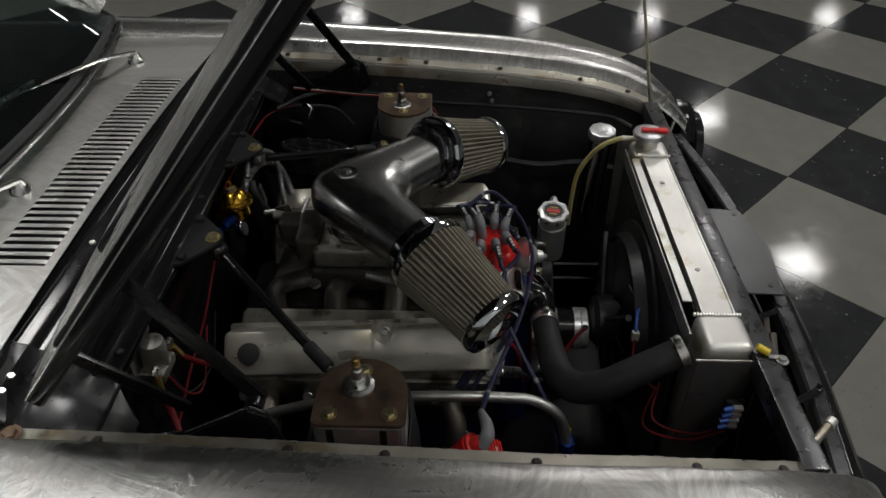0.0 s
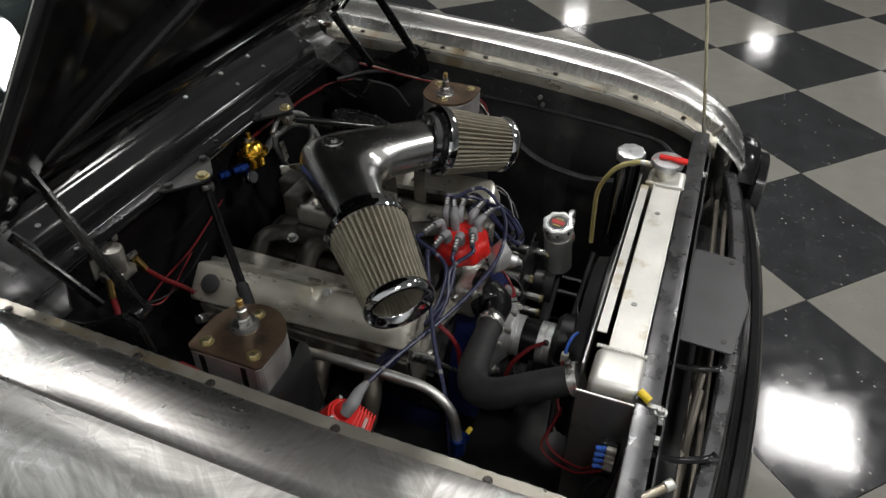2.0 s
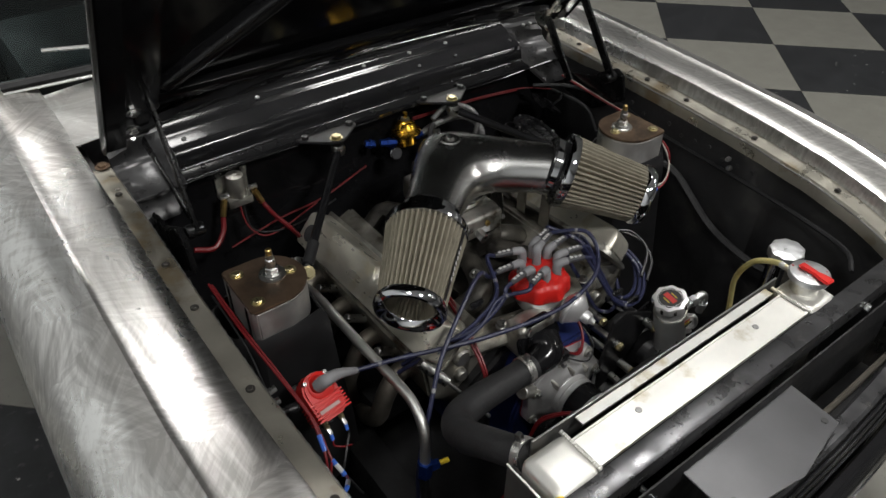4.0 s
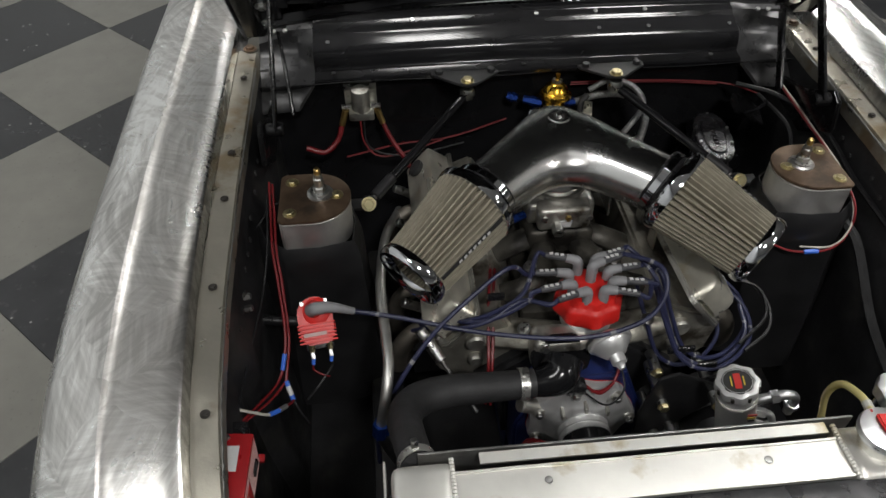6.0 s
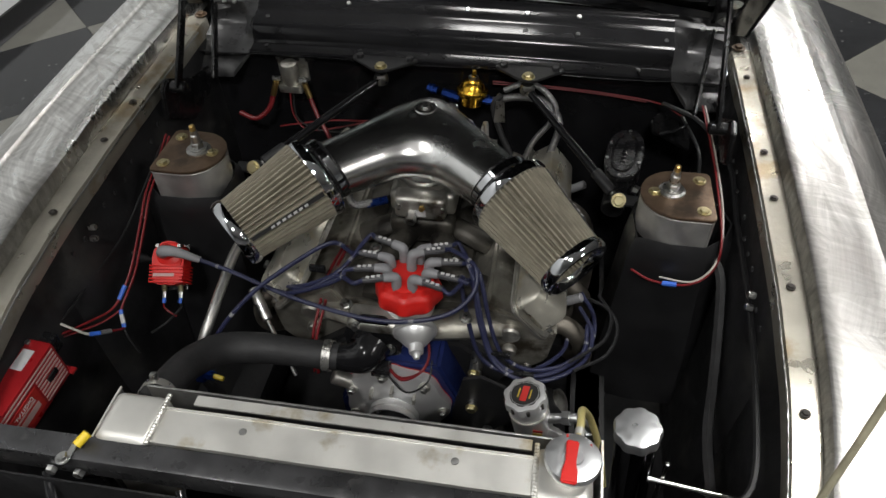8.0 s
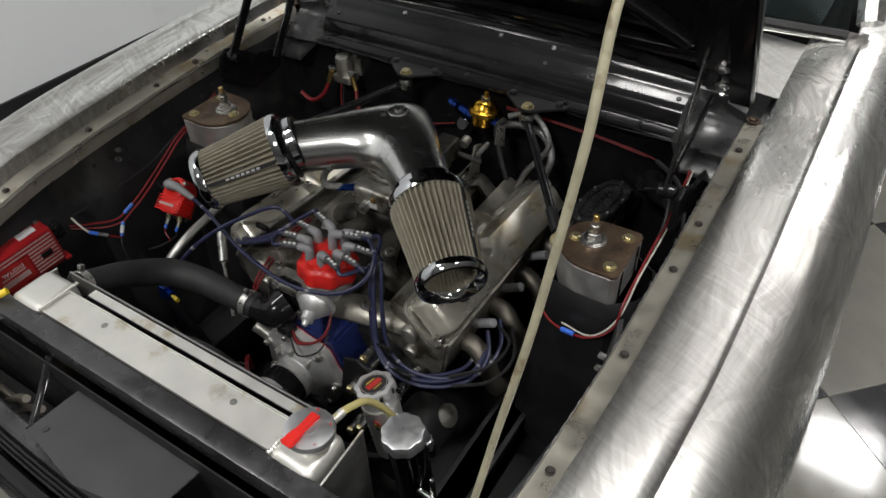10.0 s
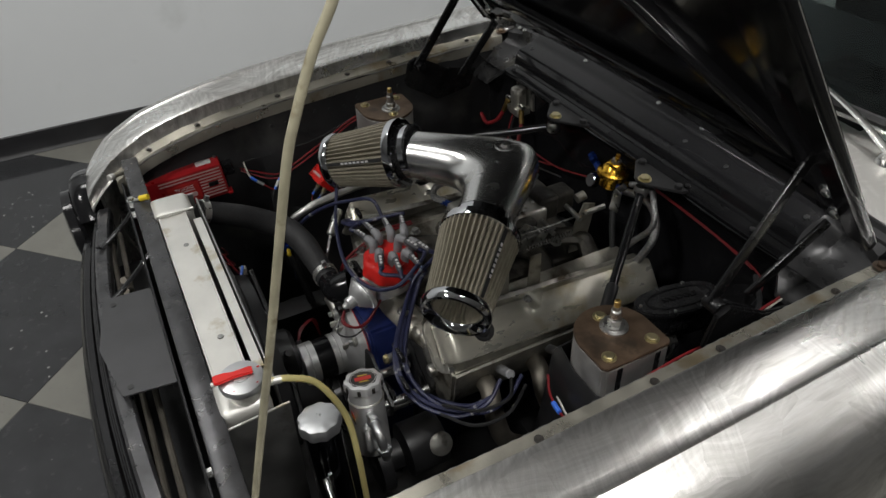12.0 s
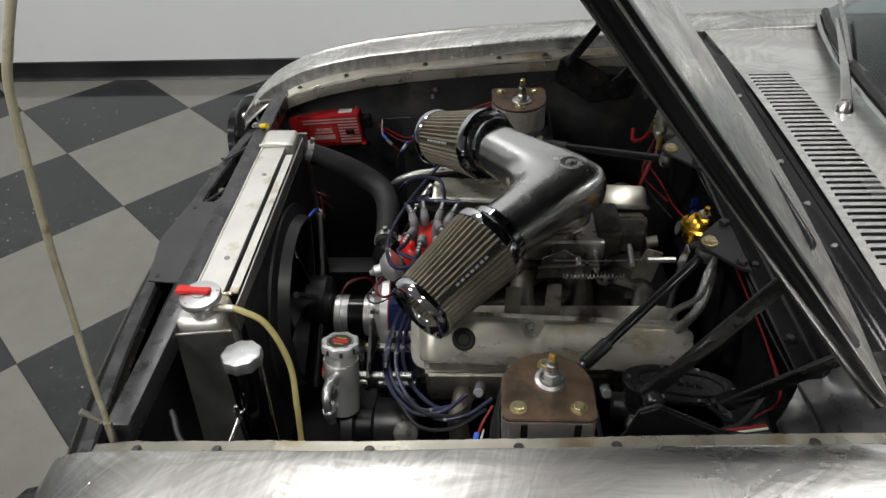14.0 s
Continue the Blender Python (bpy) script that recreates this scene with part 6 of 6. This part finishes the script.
def master_cylinder():
    c = thing("brake_master_cylinder", (0.385, 0.33, 0.62), "black brake master cylinder with an oval ribbed lid", "brake cylinder")
    m = pose(0.388, 0.33, 0.716, 0, 0, -10) @ Matrix.Diagonal((0.8, 0.92, 0.9, 1))
    part("reservoir", slab(oval(0.044, 0.092), 0.06, m @ Matrix.Translation((0, 0, -0.012)), 0.003), M_PLASTIC, c)
    lid = part("lid", slab(oval(0.049, 0.098), 0.014, m, 0.003), M_PLASTIC, c, "oval black lid")
    rim = [(*p, 0.0005) for p in oval(0.030, 0.072, 40)]
    part("raised_rim", pipe([m @ Vector(p) for p in rim + rim[:1]], 0.0025, 6, 1, smooth=False), M_GLOSS, lid)
    for k in range(5):
        part("emblem_bar", box(0.012, 0.012, 0.003, (0.0, -0.032 + 0.016 * k, 0.001), m, 0.001), M_GLOSS, lid, "raised emblem bar")
    for x, y in ((0.041, 0.03), (-0.041, 0.03), (0.041, -0.03), (-0.041, -0.03), (0.0, 0.088), (0.0, -0.088)):
        part("screw", hexbolt(m @ Vector((x, y, 0)), m.col[2].to_3d(), 0.0035, 0.003), M_STEEL, lid, "bright screw")
    part("cylinder", rod(m @ Vector((0, -0.11, -0.085)), m @ Vector((0, 0.15, -0.075)), 0.024, 20, bevel=0.004), M_SATIN, c)
    part("nameplate", box(0.004, 0.05, 0.022, (0.046, -0.015, -0.045), m, 0.001), M_GLOSS, c, "small raised nameplate")
    for k in range(3):
        part("emblem_bar", box(0.001, 0.010, 0.012, (0.0485, -0.03 + 0.014 * k, -0.045), m), M_PLATE, c)
    for y in (-0.07, -0.02):
        part("fitting", rod(m @ Vector((0.03, y, -0.08)), m @ Vector((0.055, y - 0.005, -0.085)), 0.010, 6), M_STEEL, c, "plated line fitting")
        part("line", pipe([m @ Vector((0.055, y - 0.005, -0.085)), m @ Vector((0.07, y - 0.02, -0.10)), m @ Vector((0.065, y - 0.05, -0.16)), m @ Vector((0.05, y - 0.06, -0.26))], 0.004, 8), M_SATIN, c)
    fl = thing("clutch_bracket", (0.46, 0.36, 0.7), "black looped bracket beside the brake cylinder", "bracket")
    part("plate", slab([(-0.05, -0.03), (0.05, -0.03), (0.055, 0.02), (0.02, 0.035), (-0.03, 0.035), (-0.055, 0.0)], 0.006, pose(0.485, 0.40, 0.735, 20, 30, 10), 0.001), M_HINGE, fl)
    part("loop", pipe([(0.455, 0.35, 0.755), (0.48, 0.345, 0.77), (0.505, 0.365, 0.77), (0.51, 0.40, 0.755)], 0.004, 8), M_GLOSS, fl)


def regulator():
    r = thing("fuel_regulator", (0.046, 0.435, 0.74), "gold anodised fuel pressure regulator with a small gauge", "fuel regulator")
    m = pose(0.046, 0.425, 0.742, -8, 4, 0) @ Matrix.Diagonal((1.25, 1.25, 1.25, 1))
    part("bowl", lathe([(0.014, 0.0), (0.019, 0.004), (0.019, 0.022), (0.028, 0.024), (0.029, 0.028), (0.028, 0.032), (0.022, 0.034), (0.018, 0.045), (0.010, 0.050)], m, 32), M_GOLD, r, "gold anodised housing")
    part("stem", rod(m @ Vector((0, 0, 0.048)), m @ Vector((0, 0, 0.066)), 0.005, 8), M_GOLD, r)
    part("lock_nut", lathe([(0.009, 0.05), (0.009, 0.056)], m, 6), M_STEEL, r)
    g = part("gauge", lathe([(0.014, 0), (0.017, 0.003), (0.017, 0.014), (0.0145, 0.016)], aim((0.005, 0.42, 0.738), (0.002, 0.36, 0.755)), 28), M_DARKCHROME, r, "chrome pressure gauge")
    part("dial", lathe([(0.0135, 0.0155), (0.0135, 0.0163)], aim((0.005, 0.42, 0.738), (0.002, 0.36, 0.755)), 24), M_SLEEVE, g, "dark dial")
    for a, b in (((0.02, 0.43, 0.757), (-0.02, 0.44, 0.762)), ((-0.032, 0.443, 0.763), (-0.055, 0.45, 0.767)), ((0.072, 0.43, 0.757), (0.095, 0.43, 0.755))):
        part("fitting", rod(a, b, 0.009, 6), M_BLUE, r, "blue anodised fitting")
        part("fitting_nut", rod(Vector(a).lerp(Vector(b), 0.35), Vector(a).lerp(Vector(b), 0.6), 0.011, 6), M_BLUE, r)
    part("bracket", box(0.06, 0.03, 0.005, (0.046, 0.455, 0.75)), M_GOLD, r)
    part("fuel_line", pipe([(0.095, 0.43, 0.755), (0.15, 0.43, 0.77), (0.21, 0.41, 0.775), (0.245, 0.385, 0.74), (0.23, 0.36, 0.67), (0.2, 0.35, 0.58)], 0.0085, 10), M_BRAID, r, "braided steel fuel line")
    part("fuel_line", pipe([(0.12, 0.42, 0.79), (0.17, 0.425, 0.81), (0.215, 0.40, 0.80), (0.235, 0.385, 0.76), (0.19, 0.37, 0.69), (0.17, 0.36, 0.62)], 0.0065, 10), M_BRAID, r, "braided steel fuel line")
    part("fuel_line", pipe([(0.115, 0.41, 0.785), (0.10, 0.40, 0.76), (0.12, 0.385, 0.70), (0.15, 0.37, 0.64), (0.16, 0.36, 0.56)], 0.007, 10), M_RUBBER, r, "black rubber line")
    part("bracket_tab", slab([(-0.012, 0), (0.012, 0), (0.01, 0.045), (-0.008, 0.05)], 0.003, pose(0.115, 0.385, 0.73, 80, 0, 10)), M_STEEL, r)


def solenoid():
    s = thing("starter_relay", (-0.378, 0.465, 0.75), "grey metal starter relay on the firewall", "relay")
    m = pose(-0.378, 0.452, 0.748, 4, 0, 0)
    part("can", lathe([(0.018, 0), (0.020, 0.003), (0.020, 0.05), (0.018, 0.056), (0.008, 0.058)], m, 24), M_CAST, s)
    part("base", box(0.055, 0.04, 0.02, (0, 0.0, -0.004), m, 0.003), M_CAST, s)
    for x in (-1, 1):
        part("terminal", rod(m @ Vector((x * 0.022, -0.008, 0.018)), m @ Vector((x * 0.042, -0.010, 0.018)), 0.006, 8), M_STEEL, s, "plated terminal")
        part("lug", rod(m @ Vector((x * 0.034, -0.012, 0.012)), m @ Vector((x * 0.045, -0.02, -0.022)), 0.007, 8), M_BRASS, s, "brass cable lug")
        part("ear", box(0.014, 0.004, 0.014, (x * 0.028, 0.018, 0.052), m, 0.001), M_STEEL, s)
    part("mount", box(0.07, 0.006, 0.05, (0, 0.025, 0.02), m), M_CAST, s)
    c = thing("battery_cable", (-0.42, 0.42, 0.68), "thick red battery cables at the starter relay", "cable", "red cables")
    part("cable", pipe([m @ Vector((-0.045, -0.02, -0.022)), (-0.435, 0.42, 0.695), (-0.465, 0.405, 0.675), (-0.505, 0.41, 0.685)], 0.0058, 8), M_WIRERED, c)
    part("cable", pipe([m @ Vector((0.045, -0.02, -0.022)), (-0.315, 0.415, 0.69), (-0.29, 0.395, 0.655), (-0.27, 0.38, 0.62)], 0.0052, 8), M_WIRERED, c)
    for k in range(2):
        part("wire", pipe([m @ Vector((-0.005 + 0.008 * k, -0.012, -0.006)), (-0.375 + 0.01 * k, 0.42, 0.68 - 0.01 * k), (-0.33 + 0.05 * k, 0.41, 0.65), (-0.20 + 0.05 * k, 0.44, 0.665 - 0.01 * k)], 0.0019, 6), M_WIRERED if k != 1 else M_WIREBLACK, c)


def loose_lines():
    p = thing("heater_tube", (-0.36, 0.0, 0.53), "bent bare aluminium tube with a blue end fitting", "tube")
    part("tube", pipe([(-0.31, 0.36, 0.53), (-0.325, 0.26, 0.585), (-0.345, 0.15, 0.635), (-0.357, 0.0, 0.661), (-0.352, -0.11, 0.655), (-0.350, -0.165, 0.645), (-0.358, -0.21, 0.615), (-0.370, -0.228, 0.555)], 0.0095, 14, 7), M_TUBE, p)
    part("fitting", rod((-0.370, -0.228, 0.562), (-0.373, -0.23, 0.530), 0.014, 6), M_BLUE, p, "blue anodised fitting")
    part("fitting_side", rod((-0.372, -0.23, 0.545), (-0.345, -0.234, 0.545), 0.010, 6), M_BLUE, p)
    part("fitting_tip", rod((-0.345, -0.234, 0.545), (-0.326, -0.237, 0.543), 0.0048, 8), M_CRIMPYELLOW, p, "yellow tip")
    part("hose_tail", pipe([(-0.372, -0.23, 0.535), (-0.365, -0.22, 0.48), (-0.34, -0.2, 0.36)], 0.01, 8), M_RUBBER, p)
    s = thing("dipstick_tube", (-0.26, -0.13, 0.55), "bright plug sleeve on a thin rod", "dipstick")
    part("sleeve", rod((-0.293, -0.105, 0.655), (-0.258, -0.145, 0.615), 0.0105, 14, bevel=0.002), M_STEEL, s)
    part("rod", rod((-0.258, -0.145, 0.615), (-0.2, -0.20, 0.53), 0.004, 8), M_STEEL, s)

    def wire(name, label, runs, at, cat="wire", group=""):
        w = thing(name, at, label, cat, group)
        for pts, r, mat in runs:
            part("wire", pipe(pts, r, 6, 6), mat, w)
        return w
    wire("coil_harness", "red, white and black coil wires running to the control box", [
        ([(-0.552, 0.17, 0.785), (-0.548, 0.11, 0.765), (-0.542, 0.03, 0.746), (-0.532, -0.03, 0.722), (-0.520, -0.11, 0.690), (-0.522, -0.155, 0.668), (-0.532, -0.19, 0.652), (-0.555, -0.23, 0.658), (-0.582, -0.275, 0.670)], 0.0024, M_WIRERED),
        ([(-0.547, 0.17, 0.780), (-0.542, 0.11, 0.760), (-0.536, 0.03, 0.741), (-0.526, -0.03, 0.715), (-0.515, -0.12, 0.676), (-0.520, -0.185, 0.644), (-0.511, -0.204, 0.623), (-0.514, -0.220, 0.632), (-0.521, -0.235, 0.645)], 0.0024, M_WIRERED),
        ([(-0.520, -0.183, 0.645), (-0.540, -0.212, 0.642), (-0.562, -0.245, 0.652), (-0.583, -0.275, 0.664)], 0.0022, M_WIRERED),
        ([(-0.556, 0.15, 0.775), (-0.552, 0.03, 0.742), (-0.560, -0.06, 0.708), (-0.574, -0.16, 0.692), (-0.585, -0.275, 0.682)], 0.0020, M_WIREBLACK),
        ([(-0.521, -0.235, 0.645), (-0.540, -0.254, 0.657), (-0.566, -0.258, 0.674), (-0.584, -0.260, 0.683), (-0.588, -0.280, 0.676)], 0.0024, M_WIREWHITE),
        ([(-0.511, -0.206, 0.622), (-0.503, -0.215, 0.605), (-0.49, -0.22, 0.57)], 0.0022, M_WIREBLACK),
    ], (-0.54, -0.15, 0.6))
    wire("sender_harness", "two red sender wires beside the outlet casting", [
        ([(-0.150, 0.02, 0.665), (-0.163, -0.05, 0.655), (-0.169, -0.10, 0.626), (-0.174, -0.149, 0.585), (-0.178, -0.165, 0.50)], 0.0030, M_WIRERED),
        ([(-0.142, 0.02, 0.665), (-0.156, -0.055, 0.650), (-0.161, -0.105, 0.620), (-0.168, -0.152, 0.578), (-0.17, -0.168, 0.50)], 0.0030, M_WIRERED),
    ], (-0.17, -0.1, 0.6))
    k = thing("crimp_set", (-0.52, -0.2, 0.6), "blue and white crimp connectors on the coil wires", "connector")
    for a, b, mat in (((-0.521, -0.148, 0.672), (-0.525, -0.172, 0.659), M_CRIMPBLUE), ((-0.520, -0.184, 0.646), (-0.518, -0.190, 0.640), M_CRIMPBLUE), ((-0.518, -0.190, 0.640), (-0.513, -0.200, 0.628), M_MARK), ((-0.513, -0.200, 0.628), (-0.511, -0.205, 0.622), M_CRIMPBLUE), ((-0.518, -0.229, 0.640), (-0.527, -0.243, 0.650), M_CAPALU), ((-0.527, -0.243, 0.650), (-0.540, -0.254, 0.657), M_CRIMPBLUE)):
        part("crimp", rod(a, b, 0.0042, 8), mat, k)
    wire("tower_harness", "red, orange and white wires along the shock mount", [
        ([(0.535, 0.40, 0.80), (0.545, 0.25, 0.78), (0.545, 0.17, 0.775), (0.546, 0.05, 0.75), (0.54, 0.02, 0.70), (0.50, 0.0, 0.675), (0.44, 0.01, 0.665), (0.40, 0.03, 0.67)], 0.0024, M_WIRERED),
        ([(0.54, 0.40, 0.80), (0.55, 0.25, 0.78), (0.55, 0.10, 0.765), (0.545, 0.03, 0.72), (0.51, 0.005, 0.68), (0.45, 0.015, 0.672)], 0.0019, M_WIREWHITE),
    ], (0.54, 0.1, 0.7))
    k = thing("crimp_set", (0.47, 0.0, 0.66), "blue crimp connector on a red wire", "connector")
    part("crimp", rod((0.48, 0.0, 0.672), (0.455, 0.004, 0.668), 0.0048, 8), M_CRIMPBLUE, k)
    wire("firewall_harness", "red wires clipped along the firewall", [
        ([(0.09, 0.462, 0.785), (0.2, 0.46, 0.784), (0.33, 0.462, 0.776), (0.45, 0.455, 0.765), (0.50, 0.40, 0.77)], 0.0018, M_WIRERED),
        ([(0.09, 0.464, 0.778), (0.2, 0.463, 0.778), (0.33, 0.465, 0.77), (0.43, 0.46, 0.762)], 0.0016, M_WIRERED),
        ([(-0.05, 0.46, 0.70), (-0.18, 0.45, 0.665), (-0.30, 0.44, 0.66), (-0.42, 0.43, 0.64)], 0.0022, M_WIRERED),
        ([(0.50, 0.40, 0.77), (0.53, 0.30, 0.75), (0.53, 0.25, 0.70)], 0.004, M_WIREBLACK),
    ], (0.1, 0.44, 0.7))
    wire("apron_hose", "black hose along the inner apron", [
        ([(0.545, 0.05, 0.70), (0.556, 0.0, 0.68), (0.552, -0.12, 0.60), (0.53, -0.25, 0.585), (0.52, -0.36, 0.60), (0.525, -0.45, 0.58)], 0.009, M_RUBBER),
        ([(0.46, 0.43, 0.78), (0.53, 0.36, 0.785), (0.575, 0.24, 0.775), (0.578, 0.1, 0.75), (0.575, -0.1, 0.74), (0.56, -0.28, 0.735), (0.535, -0.42, 0.73), (0.47, -0.47, 0.735)], 0.005, M_WIREBLACK),
    ], (0.54, -0.2, 0.58), "hose")
    wire("lead_loops", "black wire loops hanging beside the engine", [
        ([(0.30, -0.13, 0.575), (0.36, -0.09, 0.60), (0.37, -0.03, 0.61), (0.33, 0.0, 0.61)], 0.0035, M_WIREBLACK),
        ([(0.31, -0.14, 0.565), (0.37, -0.10, 0.575), (0.385, -0.04, 0.59), (0.35, 0.02, 0.60)], 0.0035, M_WIREBLACK),
    ], (0.33, -0.1, 0.57))
    wire("fan_harness", "red fan wires at the radiator side", [
        ([(-0.30, -0.39, 0.64), (-0.34, -0.38, 0.59), (-0.378, -0.44, 0.60), (-0.40, -0.478, 0.66)], 0.0022, M_WIRERED),
        ([(-0.29, -0.39, 0.62), (-0.33, -0.37, 0.56), (-0.375, -0.43, 0.58), (-0.40, -0.478, 0.64)], 0.0022, M_WIRERED),
        ([(-0.405, -0.482, 0.63), (-0.415, -0.46, 0.60), (-0.43, -0.47, 0.585), (-0.43, -0.49, 0.62), (-0.40, -0.50, 0.66), (-0.372, -0.522, 0.775)], 0.003, M_WIREBLACK),
    ], (-0.36, -0.4, 0.55))
    t = thing("terminal_strip", (-0.388, -0.483, 0.615), "black terminal strip with four plated lugs", "terminal strip")
    part("base", box(0.012, 0.03, 0.085, (-0.388, -0.483, 0.658), None, 0.002), M_PLASTIC, t)
    for k in range(4):
        z = 0.694 - 0.0145 * k
        lug = part("lug", box(0.009, 0.015, 0.0075, (-0.398, -0.486, z), None, 0.0015), M_WIREWHITE, t, "pale plated lug")
        part("sleeve", rod((-0.398, -0.478, z), (-0.400, -0.463, z - 0.003), 0.0042, 8), M_CRIMPBLUE, lug, "blue crimp sleeve")
    y = thing("ground_strap", (-0.368, -0.527, 0.778), "ring terminal with a yellow crimp on the support bar", "ground terminal")
    part("crimp", rod((-0.352, -0.505, 0.789), (-0.361, -0.522, 0.784), 0.0065, 10), M_CRIMPYELLOW, y, "yellow crimp")
    part("ring", lathe_ring([(0.004, 0), (0.010, 0), (0.010, 0.002), (0.004, 0.002)], pose(-0.372, -0.54, 0.7785), 16), M_STEEL, y)
    part("tongue", box(0.008, 0.02, 0.002, (-0.366, -0.53, 0.7805), None), M_STEEL, y)
    part("bolt", hexbolt((-0.372, -0.54, 0.780), (0, 0, 1), 0.007, 0.006), M_STEEL, y)
    f = thing("fan_connector", (-0.20, -0.36, 0.63), "small pale connector on a blue wire", "connector")
    part("shell", box(0.012, 0.014, 0.02, (-0.187, -0.368, 0.645), None, 0.002), M_WIREWHITE, f)
    part("wire", pipe([(-0.187, -0.368, 0.652), (-0.172, -0.370, 0.668), (-0.150, -0.376, 0.672), (-0.12, -0.39, 0.66)], 0.0032, 6), M_CRIMPBLUE, f)
    part("wire", pipe([(-0.192, -0.367, 0.640), (-0.21, -0.365, 0.615), (-0.25, -0.375, 0.60), (-0.30, -0.39, 0.62)], 0.0024, 6), M_WIRERED, f)
    # whip rod on the front corner
    a = thing("whip_rod", (0.522, -0.525, 0.77), "long thin yellowed whip rod standing at the fender corner", "whip rod")
    part("whip", pipe([(0.540, -0.526, 0.765), (0.548, -0.515, 0.81), (0.563, -0.493, 0.92), (0.577, -0.467, 1.04), (0.591, -0.443, 1.15), (0.600, -0.421, 1.25), (0.606, -0.400, 1.34), (0.605, -0.387, 1.375), (0.602, -0.366, 1.42), (0.602, -0.343, 1.46), (0.598, -0.30, 1.55)], 0.0042, 10, 5), M_ROD, a)
    part("ferrule", rod((0.5385, -0.528, 0.755), (0.548, -0.515, 0.81), 0.006, 10), M_LIP, a)


radiator()
fan()
upper_hose()
engine()
water_pump()
steering_reservoir()
carburettor()
air_elbow()
for side in (-1, 1):
    cone_filter(side)
    strut_brace(side)
distributor()
coil()
ignition_box()
master_cylinder()
regulator()
solenoid()
loose_lines()


floor = build_room()
build_tiles(floor)
